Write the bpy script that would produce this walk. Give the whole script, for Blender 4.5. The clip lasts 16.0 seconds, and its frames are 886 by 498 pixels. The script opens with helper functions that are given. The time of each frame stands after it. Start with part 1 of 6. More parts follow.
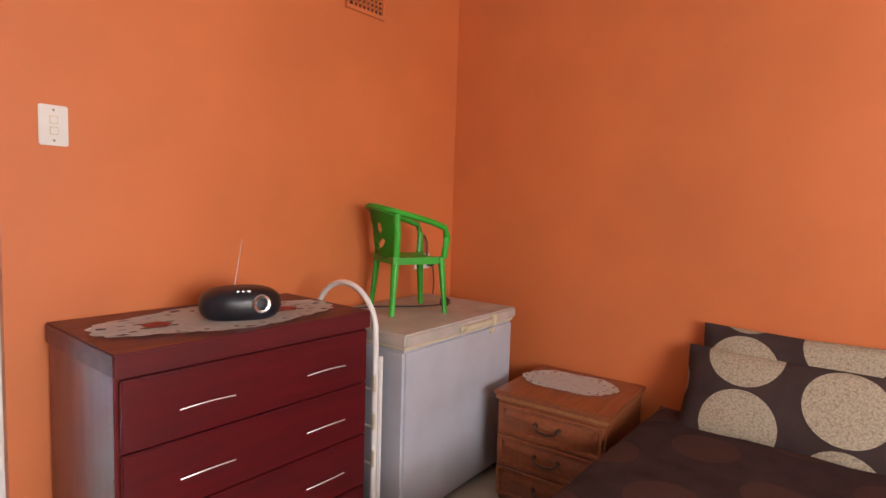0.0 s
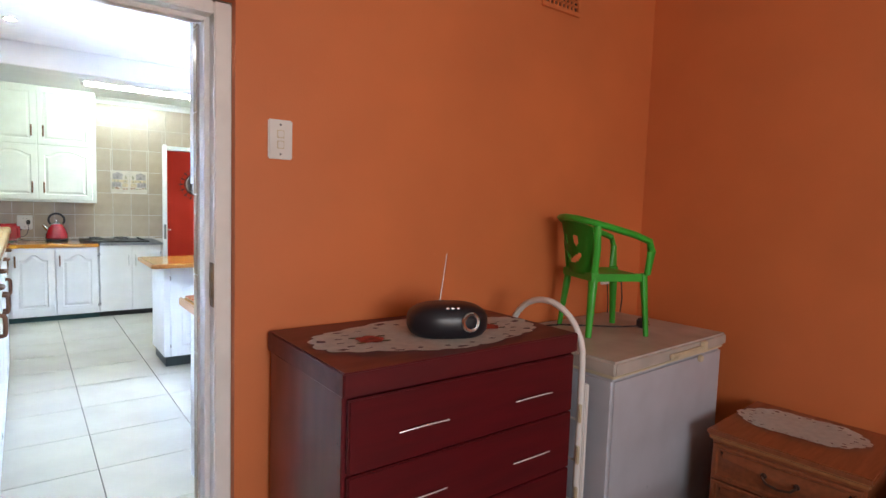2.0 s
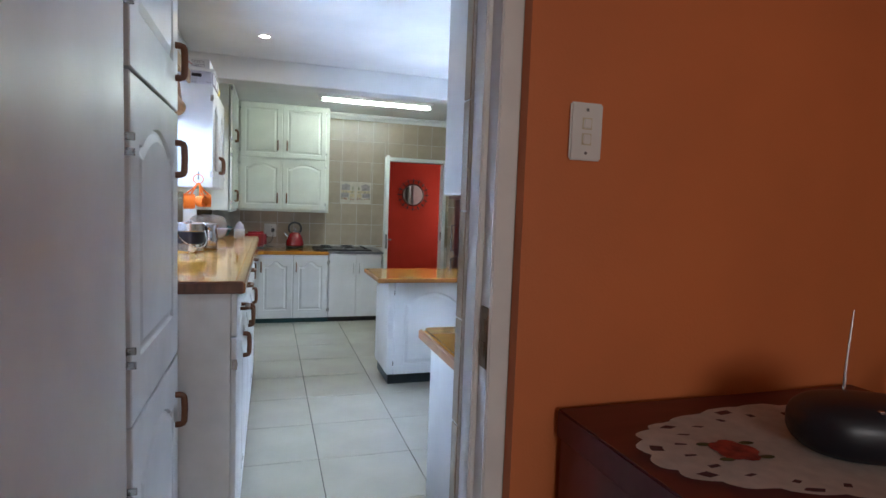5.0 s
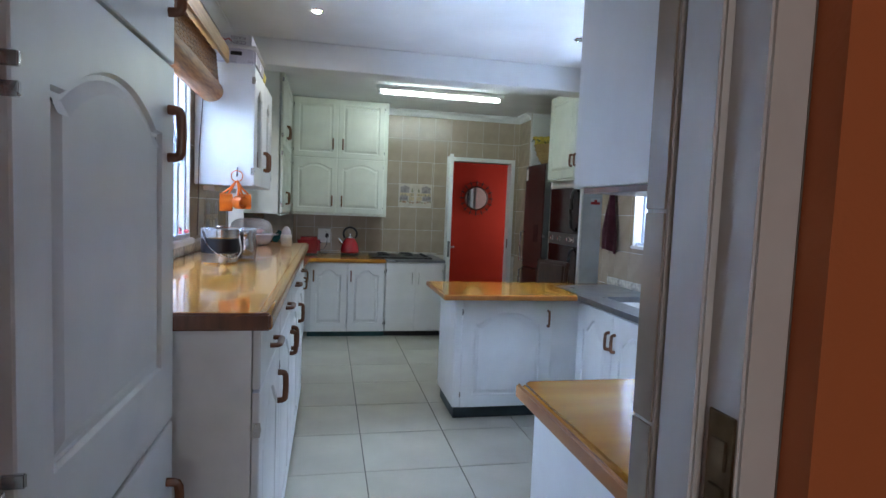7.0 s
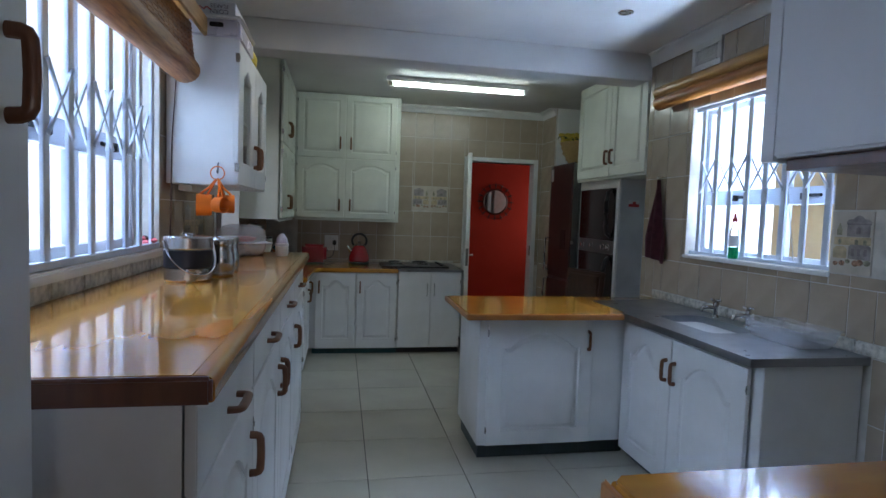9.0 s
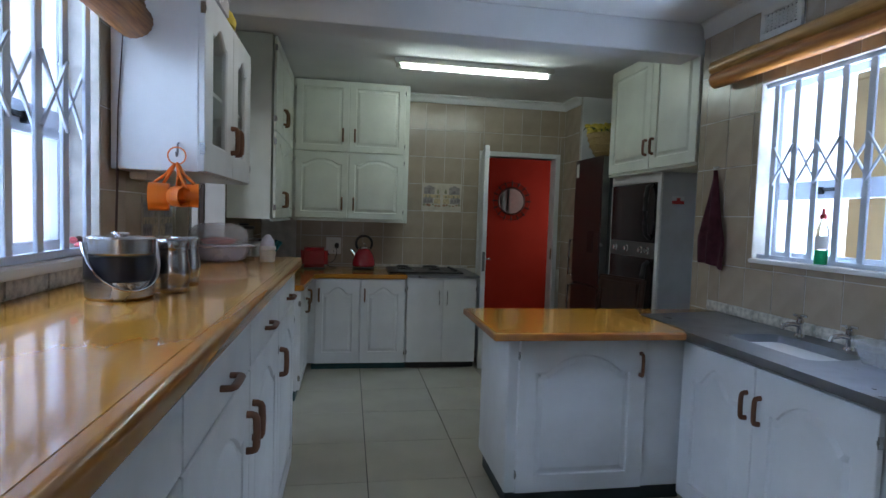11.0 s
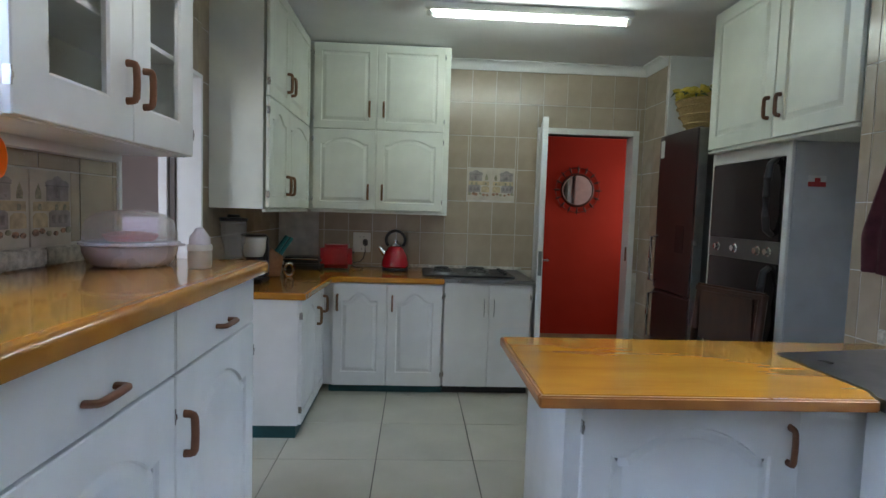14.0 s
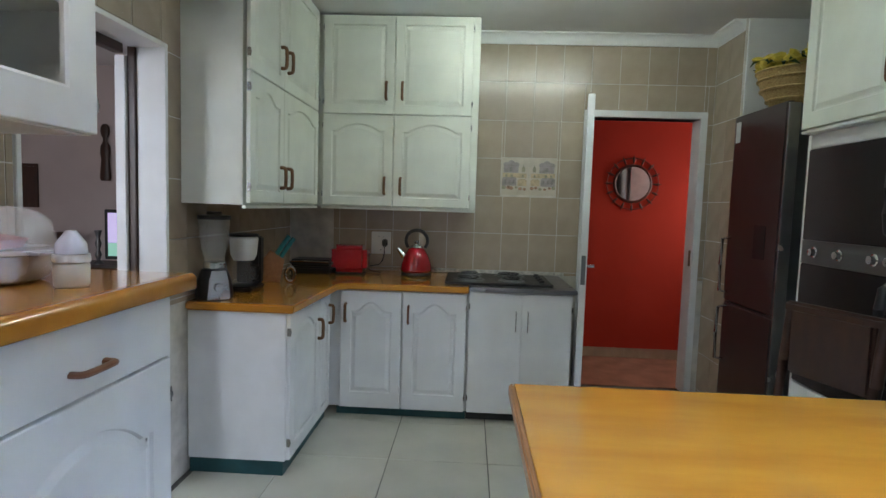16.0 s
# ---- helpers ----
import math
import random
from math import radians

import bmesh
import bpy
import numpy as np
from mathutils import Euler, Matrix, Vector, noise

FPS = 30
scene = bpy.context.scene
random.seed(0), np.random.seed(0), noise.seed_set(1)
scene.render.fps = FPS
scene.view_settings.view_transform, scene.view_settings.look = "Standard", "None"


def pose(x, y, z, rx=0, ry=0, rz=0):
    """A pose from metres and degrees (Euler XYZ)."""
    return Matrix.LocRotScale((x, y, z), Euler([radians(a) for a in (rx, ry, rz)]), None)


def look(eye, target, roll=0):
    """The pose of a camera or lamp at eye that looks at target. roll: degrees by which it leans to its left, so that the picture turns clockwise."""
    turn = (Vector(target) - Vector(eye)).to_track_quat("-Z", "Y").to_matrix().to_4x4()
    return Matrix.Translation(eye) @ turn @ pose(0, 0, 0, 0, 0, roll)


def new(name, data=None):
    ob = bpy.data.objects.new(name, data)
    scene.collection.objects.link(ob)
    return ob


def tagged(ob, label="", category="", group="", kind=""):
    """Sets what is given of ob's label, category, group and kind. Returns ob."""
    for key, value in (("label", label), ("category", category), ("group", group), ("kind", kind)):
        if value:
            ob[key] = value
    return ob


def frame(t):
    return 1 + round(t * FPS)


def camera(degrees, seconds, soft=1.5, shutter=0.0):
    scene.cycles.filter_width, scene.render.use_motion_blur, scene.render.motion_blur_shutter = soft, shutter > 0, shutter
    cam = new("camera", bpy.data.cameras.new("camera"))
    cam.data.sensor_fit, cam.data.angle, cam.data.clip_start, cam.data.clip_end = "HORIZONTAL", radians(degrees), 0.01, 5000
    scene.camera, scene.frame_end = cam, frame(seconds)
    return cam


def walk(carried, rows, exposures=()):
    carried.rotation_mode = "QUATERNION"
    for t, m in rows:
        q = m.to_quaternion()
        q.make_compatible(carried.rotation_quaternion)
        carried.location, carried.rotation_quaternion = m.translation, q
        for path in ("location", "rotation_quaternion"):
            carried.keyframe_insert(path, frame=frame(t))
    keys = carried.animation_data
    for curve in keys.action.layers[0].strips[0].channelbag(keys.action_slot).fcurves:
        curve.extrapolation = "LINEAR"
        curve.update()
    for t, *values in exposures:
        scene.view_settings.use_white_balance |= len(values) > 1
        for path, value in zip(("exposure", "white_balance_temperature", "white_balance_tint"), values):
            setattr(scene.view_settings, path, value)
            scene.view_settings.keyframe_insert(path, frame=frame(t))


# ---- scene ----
cam = camera(77.4, 16.0)
PATH = [
    (0.0, (0.574, 0.815, 1.438), (2.123, 2.071, 1.277), 1.8),
    (0.5, (0.569, 0.884, 1.439), (2.038, 2.232, 1.284), 1.8),
    (1, (0.537, 0.987, 1.451), (1.929, 2.415, 1.291), 1.8),
    (1.5, (0.506, 1.075, 1.458), (1.801, 2.59, 1.294), 1.8),
    (2, (0.491, 1.139, 1.456), (1.698, 2.725, 1.296), 1.9),
    (2.5, (0.48, 1.225, 1.452), (1.602, 2.874, 1.296), 2.0),
    (3, (0.47, 1.339, 1.444), (1.483, 3.057, 1.292), 2.1),
    (3.5, (0.473, 1.474, 1.456), (1.37, 3.255, 1.306), 2.2),
    (4, (0.498, 1.59, 1.474), (1.285, 3.423, 1.324), 2.3),
    (4.5, (0.49, 1.711, 1.475), (1.173, 3.585, 1.321), 2.2),
    (7, (0.547, 2.547, 1.454), (0.956, 4.5, 1.311), 2.3),
    (7.5, (0.557, 2.717, 1.448), (0.931, 4.677, 1.308), 2.3),
    (8, (0.558, 2.872, 1.437), (0.923, 4.834, 1.305), 2.2),
    (8.5, (0.582, 2.972, 1.444), (0.942, 4.935, 1.312), 2.1),
    (9, (0.607, 3.106, 1.44), (0.971, 5.068, 1.315), 2.0),
    (11.5, (0.688, 3.836, 1.397), (1.002, 5.808, 1.282), 1.8),
    (12, (0.756, 3.991, 1.391), (1.02, 5.97, 1.273), 1.8),
    (12.5, (0.812, 4.13, 1.391), (1.012, 6.116, 1.265), 1.8),
    (13, (0.858, 4.27, 1.391), (1.003, 6.26, 1.259), 1.9),
    (13.5, (0.905, 4.47, 1.388), (1.022, 6.462, 1.254), 1.8),
    (14, (0.96, 4.622, 1.374), (1.063, 6.614, 1.236), 1.8),
    (14.5, (1.043, 4.786, 1.382), (1.122, 6.779, 1.237), 1.6),
    (15, (1.111, 4.929, 1.381), (1.151, 6.923, 1.231), 1.8),
    (15.5, (1.15, 5.056, 1.381), (1.138, 7.05, 1.225), 1.9),
    (16, (1.175, 5.217, 1.376), (1.083, 7.209, 1.221), 1.8),
]
EXPOSURES = [(0.0, 2.95, 6500, 10), (1.5, 2.48, 6450, 10), (3.0, 1.72, 6450, 10), (4.5, 1.15, 6400, 10), (5.5, 0.85, 6300, 10), (7.0, 0.55, 6200, 10), (8.0, 0.12, 6200, 10), (9.0, -0.36, 6250, 10), (11.5, -0.35, 6400, 10), (12.5, 0.0, 6500, 10), (14.5, 0.45, 6550, 10), (16.0, 0.65, 6600, 10)]
walk(cam, [(t, look(eye, target, roll)) for t, eye, target, roll in PATH], EXPOSURES)

# ---- world, sun and large lights ----
world = bpy.data.worlds.new("sky")
scene.world = world
world.use_nodes = True
wn = world.node_tree
sky = wn.nodes.new("ShaderNodeTexSky")
sky.sky_type = "NISHITA"
sky.sun_disc = False
sky.sun_elevation, sky.sun_rotation = radians(58), radians(200)
wn.links.new(sky.outputs[0], wn.nodes["Background"].inputs[0])
wn.nodes["Background"].inputs[1].default_value = 0.08

sun_data = bpy.data.lights.new("sun", "SUN")
sun_data.energy, sun_data.angle, sun_data.color = 2.0, radians(0.5), (1.0, 0.95, 0.88)
sun = new("sun", sun_data)
sun.matrix_world = look((0, 0, 20), (3.4, 9.2, 4.3))


def window_light(name, eye, target, w, h, watts, tint):
    d = bpy.data.lights.new(name, "AREA")
    d.shape, d.size, d.size_y, d.energy, d.color = "RECTANGLE", w, h, watts, tint
    ob = new(name, d)
    ob.matrix_world = look(eye, target)
    return ob


COOL = (0.535, 0.705, 1.0)
window_light("daylight_left", (-1.1, 4.9, 2.35), (0.7, 5.3, 0.9), 2.2, 0.9, 88, COOL)
window_light("daylight_right", (3.55, 5.8, 2.75), (2.0, 5.8, 0.9), 1.9, 0.8, 350, COOL)
window_light("yard_bounce_left", (-0.95, 4.95, 0.75), (0.9, 5.1, 2.75), 1.8, 0.6, 65, COOL)
window_light("yard_bounce_right", (3.45, 5.8, 0.75), (1.9, 5.8, 2.75), 1.4, 0.6, 225, COOL)
window_light("daylight_bedroom", (0.75, -1.22, 1.6), (2.5, 3.0, 2.2), 1.5, 1.15, 13.5, (1.0, 0.94, 0.91))
# Added lamp outside an unseen, made-up opening; brightens the red passage.
window_light("passage_fill", (4.1, 10.02, 1.6), (2.4, 10.02, 1.3), 0.6, 1.1, 9, (0.9, 0.95, 1.0))
# Added lamp behind a made-up hole in the lounge's south wall.
window_light("lounge_fill", (-1.65, 5.6, 1.6), (-2.0, 9.0, 1.4), 1.4, 1.1, 16, (0.9, 0.95, 1.0))


# ---- materials ----
def material(name, color, rough=0.5, metal=0.0, var=0.12, scale=6.0, fine=80.0, bump=0.15, spread=0.0, coat=0.0, dist=0.002, color2=None):
    m = bpy.data.materials.new(name)
    m.use_nodes = True
    nt = m.node_tree
    b = nt.nodes["Principled BSDF"]
    b.inputs["Roughness"].default_value, b.inputs["Metallic"].default_value = rough, metal
    b.inputs["Coat Weight"].default_value = coat
    b.inputs["Coat Roughness"].default_value = 0.035
    tc = nt.nodes.new("ShaderNodeTexCoord")
    n1, n2 = nt.nodes.new("ShaderNodeTexNoise"), nt.nodes.new("ShaderNodeTexNoise")
    n1.inputs["Scale"].default_value, n1.inputs["Detail"].default_value = scale, 5
    n2.inputs["Scale"].default_value, n2.inputs["Detail"].default_value = fine, 3
    for n in (n1, n2):
        nt.links.new(tc.outputs["Object"], n.inputs["Vector"])
    mix = nt.nodes.new("ShaderNodeMix")
    mix.data_type = "RGBA"
    c2 = color2 or tuple(c * (1 - 2.2 * var) for c in color)
    mix.inputs["A"].default_value, mix.inputs["B"].default_value = (*[min(1, c * (1 + var * 0.5)) for c in color], 1), (*c2, 1)
    ramp = nt.nodes.new("ShaderNodeMapRange")
    ramp.inputs[1].default_value, ramp.inputs[2].default_value = 0.35, 0.75
    nt.links.new(n1.outputs["Fac"], ramp.inputs[0])
    nt.links.new(ramp.outputs[0], mix.inputs["Factor"])
    out = mix.outputs["Result"]
    if spread:
        info, hsv = nt.nodes.new("ShaderNodeObjectInfo"), nt.nodes.new("ShaderNodeHueSaturation")
        mr = nt.nodes.new("ShaderNodeMapRange")
        mr.inputs[3].default_value, mr.inputs[4].default_value = 1 - spread, 1 + spread
        nt.links.new(info.outputs["Random"], mr.inputs[0])
        nt.links.new(mr.outputs[0], hsv.inputs["Value"])
        nt.links.new(out, hsv.inputs["Color"])
        out = hsv.outputs["Color"]
    nt.links.new(out, b.inputs["Base Color"])
    rr = nt.nodes.new("ShaderNodeMapRange")
    rr.inputs[3].default_value, rr.inputs[4].default_value = max(0.02, rough - 0.08), min(1, rough + 0.1)
    nt.links.new(n1.outputs["Fac"], rr.inputs[0])
    nt.links.new(rr.outputs[0], b.inputs["Roughness"])
    if bump:
        bp = nt.nodes.new("ShaderNodeBump")
        bp.inputs["Strength"].default_value, bp.inputs["Distance"].default_value = bump, dist
        nt.links.new(n2.outputs["Fac"], bp.inputs["Height"])
        nt.links.new(bp.outputs[0], b.inputs["Normal"])
    return m


def wood(name, light, dark, rough=0.35, stretch=(1, 14, 14), coat=0.0, scale=3.0):
    m = material(name, light, rough, 0, 0.1, scale, 12, 0.0, 0.0, coat, 0.001, dark)
    nt = m.node_tree
    mp = nt.nodes.new("ShaderNodeMapping")
    mp.inputs["Scale"].default_value = stretch
    tc = [n for n in nt.nodes if n.type == "TEX_COORD"][0]
    nt.links.new(tc.outputs["Object"], mp.inputs["Vector"])
    for n in nt.nodes:
        if n.type == "TEX_NOISE":
            nt.links.new(mp.outputs[0], n.inputs["Vector"])
    return m


def glass(name, color=(1, 1, 1), rough=0.0, ior=1.45):
    m = bpy.data.materials.new(name)
    m.use_nodes = True
    b = m.node_tree.nodes["Principled BSDF"]
    b.inputs["Base Color"].default_value = (*color, 1)
    b.inputs["Transmission Weight"].default_value, b.inputs["Roughness"].default_value, b.inputs["IOR"].default_value = 1, rough, ior
    return m


def glow(name, color, strength):
    m = bpy.data.materials.new(name)
    m.use_nodes = True
    b = m.node_tree.nodes["Principled BSDF"]
    b.inputs["Emission Color"].default_value, b.inputs["Emission Strength"].default_value = (*color, 1), strength
    return m


def dotted(name, base, dot, cell, radius, knit=0.0, shift=(0, 0, 0)):
    """Cloth printed with round dots on a staggered lattice in the object's x-y plane."""
    m = material(name, base, 0.9, 0, 0.15, 9, 260, 0.5)
    nt = m.node_tree
    b = nt.nodes["Principled BSDF"]
    tc = nt.nodes.new("ShaderNodeTexCoord")
    facs = []
    for off in (0.0, 0.5):
        mp = nt.nodes.new("ShaderNodeMapping")
        mp.inputs["Location"].default_value = (shift[0] + off, shift[1] + off, 0)
        mp.inputs["Scale"].default_value = (1 / cell[0], 1 / cell[1], 0)
        fr = nt.nodes.new("ShaderNodeVectorMath")
        fr.operation = "FRACTION"
        sb = nt.nodes.new("ShaderNodeVectorMath")
        sb.operation = "SUBTRACT"
        sb.inputs[1].default_value = (0.5, 0.5, 0)
        ml = nt.nodes.new("ShaderNodeVectorMath")
        ml.operation = "MULTIPLY"
        ml.inputs[1].default_value = (cell[0], cell[1], 0)
        ln = nt.nodes.new("ShaderNodeVectorMath")
        ln.operation = "LENGTH"
        lt = nt.nodes.new("ShaderNodeMath")
        lt.operation = "LESS_THAN"
        lt.inputs[1].default_value = radius
        nt.links.new(tc.outputs["Object"], mp.inputs[0])
        nt.links.new(mp.outputs[0], fr.inputs[0])
        nt.links.new(fr.outputs[0], sb.inputs[0])
        nt.links.new(sb.outputs[0], ml.inputs[0])
        nt.links.new(ml.outputs[0], ln.inputs[0])
        nt.links.new(ln.outputs["Value"], lt.inputs[0])
        facs.append(lt.outputs[0])
    mx = nt.nodes.new("ShaderNodeMath")
    mx.operation = "MAXIMUM"
    nt.links.new(facs[0], mx.inputs[0])
    nt.links.new(facs[1], mx.inputs[1])
    src = b.inputs["Base Color"].links[0].from_socket
    mix = nt.nodes.new("ShaderNodeMix")
    mix.data_type = "RGBA"
    mix.inputs["B"].default_value = (*dot, 1)
    if knit:
        vo = nt.nodes.new("ShaderNodeTexVoronoi")
        vo.inputs["Scale"].default_value = knit
        mk = nt.nodes.new("ShaderNodeMix")
        mk.data_type = "RGBA"
        mk.inputs["A"].default_value, mk.inputs["B"].default_value = (*dot, 1), (*[c * 0.45 for c in dot], 1)
        nt.links.new(tc.outputs["Object"], vo.inputs["Vector"])
        nt.links.new(vo.outputs["Distance"], mk.inputs["Factor"])
        nt.links.new(mk.outputs["Result"], mix.inputs["B"])
    nt.links.new(mx.outputs[0], mix.inputs["Factor"])
    nt.links.new(src, mix.inputs["A"])
    nt.links.new(mix.outputs["Result"], b.inputs["Base Color"])
    return m


ORANGE = material("orange_wall_paint", (0.62, 0.178, 0.055), 0.55, 0, 0.06, 1.6, 140, 0.25)
WHITE = material("white_gloss_paint", (0.76, 0.76, 0.75), 0.38, 0, 0.05, 4, 30, 0.12)
WHITE_W = material("white_worn_paint", (0.77, 0.75, 0.72), 0.45, 0, 0.04, 9, 45, 0.2)
CREAM = material("cream_cupboard_paint", (0.76, 0.78, 0.69), 0.4, 0, 0.05, 4, 30, 0.12)
CEIL = material("white_ceiling_paint", (0.74, 0.74, 0.73), 0.85, 0, 0.05, 2, 120, 0.3)
TILE = material("beige_wall_tile", (0.40, 0.325, 0.245), 0.23, 0, 0.07, 7, 25, 0.06, 0.05)
GROUT = material("pale_tile_grout", (0.60, 0.56, 0.50), 0.9, 0, 0.12, 12, 200, 0.4)
BORDER = material("relief_border_tile", (0.55, 0.52, 0.46), 0.4, 0, 0.25, 45, 60, 0.9, 0.04, 0, 0.006)
FTILE = material("pale_floor_tile", (0.50, 0.475, 0.395), 0.15, 0, 0.05, 3, 60, 0.04, 0.03)
FGROUT = material("dark_floor_grout", (0.10, 0.095, 0.085), 0.9, 0, 0.15, 20, 200, 0.3)
TOP = wood("varnished_worktop", (0.51, 0.228, 0.029), (0.43, 0.172, 0.021), 0.13, (5, 1, 5), 0.5)
TOP_X = wood("varnished_worktop_across", (0.46, 0.196, 0.022), (0.39, 0.150, 0.016), 0.13, (1, 5, 5), 0.5)
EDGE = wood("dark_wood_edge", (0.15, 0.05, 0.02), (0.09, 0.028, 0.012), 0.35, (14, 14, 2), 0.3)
HANDLE = wood("brown_wood_handle", (0.20, 0.075, 0.03), (0.11, 0.04, 0.018), 0.35, (8, 8, 2), 0.3)
BRONZE = material("antique_bronze", (0.20, 0.105, 0.048), 0.34, 0.45, 0.25, 20, 60, 0.1)
BRASS = material("dull_brass", (0.20, 0.135, 0.075), 0.38, 1.0, 0.2, 20, 60, 0.1)
STEEL = material("brushed_steel", (0.60, 0.60, 0.60), 0.24, 1.0, 0.08, 6, 120, 0.06)
CANSTEEL = material("polished_canister_steel", (0.50, 0.50, 0.52), 0.20, 1.0, 0.06, 6, 120, 0.02)
URNSTEEL = material("satin_urn_steel", (0.46, 0.46, 0.48), 0.22, 1.0, 0.04, 6, 120, 0.03)
CHROME = material("chrome", (0.72, 0.72, 0.74), 0.07, 1.0, 0.03, 8, 60, 0.0)
DULLSTEEL = material("stainless_sink", (0.33, 0.34, 0.37), 0.30, 1.0, 0.04, 9, 90, 0.08)
BLACK = material("black_plastic", (0.018, 0.018, 0.02), 0.35, 0, 0.2, 12, 80, 0.1)
NAVY = material("dark_navy_plastic", (0.011, 0.012, 0.018), 0.34, 0, 0.2, 10, 80, 0.08)
DARKGLASS = material("black_oven_glass", (0.012, 0.010, 0.011), 0.09, 0, 0.2, 3, 20, 0.0, 0, 0.0)
MAHOG = wood("mahogany_veneer", (0.098, 0.006, 0.009), (0.066, 0.0045, 0.0065), 0.36, (1.0, 5, 9), 0.05)
MAHOG_SIDE = wood("mahogany_side_veneer", (0.12, 0.012, 0.016), (0.085, 0.009, 0.012), 0.30, (4, 4, 0.8), 0.2)
SATIN = material("satin_silver", (0.80, 0.80, 0.80), 0.3, 0.35, 0.04, 9, 60, 0.0)
NOSE = wood("brown_worktop_nosing", (0.36, 0.135, 0.027), (0.27, 0.09, 0.02), 0.3, (3, 3, 3), 0.3)
WTNOSE = wood("golden_worktop_nosing", (0.46, 0.190, 0.024), (0.38, 0.145, 0.018), 0.20, (3, 3, 3), 0.3)
MAHOG_TOP = wood("mahogany_top", (0.10, 0.010, 0.013), (0.07, 0.008, 0.010), 0.38, (1.0, 6, 6), 0.0)
OAK = wood("stained_oak", (0.25, 0.075, 0.028), (0.17, 0.048, 0.017), 0.35, (14, 1.5, 14), 0.25)
OAK_L = wood("light_oak_edge", (0.36, 0.16, 0.06), (0.28, 0.11, 0.04), 0.35, (14, 1.5, 14), 0.25)
FREEZER = material("freezer_enamel", (0.46, 0.48, 0.53), 0.3, 0, 0.06, 5, 70, 0.06)
LID = material("freezer_lid", (0.47, 0.43, 0.38), 0.4, 0, 0.12, 6, 70, 0.12)
CREAMPL = material("aged_cream_plastic", (0.62, 0.55, 0.38), 0.4, 0, 0.1, 9, 80, 0.1)
GREENPL = material("green_plastic", (0.045, 0.40, 0.035), 0.38, 0, 0.08, 7, 60, 0.08)
WHITEPL = material("white_plastic", (0.74, 0.73, 0.70), 0.35, 0, 0.04, 8, 60, 0.05)
LACE = material("cream_lace", (0.87, 0.82, 0.75), 0.95, 0, 0.06, 30, 200, 0.1)
REDTHREAD = material("red_embroidery", (0.35, 0.05, 0.03), 0.9, 0, 0.3, 40, 300, 0.4)
GREENTHREAD = material("green_embroidery", (0.10, 0.11, 0.04), 0.9, 0, 0.3, 40, 300, 0.4)
DUVET = dotted("brown_dotted_duvet", (0.068, 0.034, 0.032), (0.110, 0.046, 0.036), (0.52, 0.60), 0.125, 0, (0.1, 0.15, 0))
PILLOW_BACK = dotted("brown_pillow_cream_dots_back", (0.040, 0.022, 0.020), (0.47, 0.40, 0.29), (0.72, 0.306), 0.146, 120, (0.306, 0.88, 0))
PILLOW = dotted("brown_pillow_with_cream_dots", (0.040, 0.022, 0.020), (0.47, 0.40, 0.29), (0.72, 0.306), 0.146, 120, (0.722, 0.912, 0))
SHEET = material("pink_bedsheet", (0.60, 0.42, 0.36), 0.9, 0, 0.1, 10, 200, 0.3)
REDWALL = material("red_wall_paint", (0.50, 0.026, 0.006), 0.85, 0, 0.06, 2, 130, 0.25)
MAUVE = material("pale_mauve_wall", (0.52, 0.44, 0.42), 0.8, 0, 0.05, 2, 120, 0.2)
TERRA = material("terracotta_floor", (0.42, 0.20, 0.12), 0.5, 0, 0.15, 6, 80, 0.2)
BEIGE = material("beige_skirting", (0.48, 0.34, 0.22), 0.6, 0, 0.1, 8, 80, 0.2)
DARKWOOD = wood("dark_carved_wood", (0.05, 0.022, 0.014), (0.025, 0.012, 0.008), 0.4, (6, 6, 2))
CHAIRWOOD = wood("dark_brown_chair_wood", (0.055, 0.020, 0.011), (0.03, 0.011, 0.007), 0.35, (6, 6, 2), 0.2)
RED = material("red_enamel", (0.34, 0.006, 0.013), 0.18, 0, 0.1, 6, 60, 0.03, 0, 0.6)
FRIDGE = material("dark_metal_fridge", (0.12, 0.10, 0.10), 0.30, 0.85, 0.02, 4, 90, 0.04)
GREYMET = material("grey_metal", (0.20, 0.205, 0.21), 0.32, 0.85, 0.08, 5, 90, 0.05)
GREYPAINT = material("grey_oven_casing", (0.52, 0.53, 0.54), 0.42, 0.0, 0.08, 4, 90, 0.08)
BAMBOO = wood("woven_bamboo", (0.36, 0.15, 0.034), (0.14, 0.05, 0.012), 0.45, (3, 40, 40), 0)
BAMBOO_R = wood("amber_bamboo_roll", (0.40, 0.155, 0.028), (0.27, 0.085, 0.016), 0.4, (1.5, 20, 20), 0.15)
BAMBOO_L = wood("bamboo_slat", (0.50, 0.28, 0.08), (0.38, 0.19, 0.05), 0.35, (1.5, 20, 20), 0.2)
ORANGEPL = material("orange_plastic", (0.85, 0.19, 0.015), 0.35, 0, 0.05, 9, 60, 0.05)
CLEARPL = glass("clear_plastic", (0.93, 0.93, 0.95), 0.18, 1.2)
CLOUDPL = material("translucent_grey_plastic", (0.70, 0.68, 0.75), 0.25, 0, 0.05, 7, 60, 0.05)
CLOUDPL.node_tree.nodes["Principled BSDF"].inputs["Transmission Weight"].default_value = 0.08
PINKPL = material("pink_plastic", (0.80, 0.17, 0.19), 0.4, 0, 0.1, 8, 60, 0.05)
PANE = glass("window_glass", (0.97, 0.99, 1.0), 0.0, 1.1)
CLOUDLID = material("cloudy_plastic_lid", (0.84, 0.82, 0.84), 0.22, 0, 0.03, 6, 50, 0.0)
CLOUDLID.node_tree.nodes["Principled BSDF"].inputs["Alpha"].default_value = 0.27
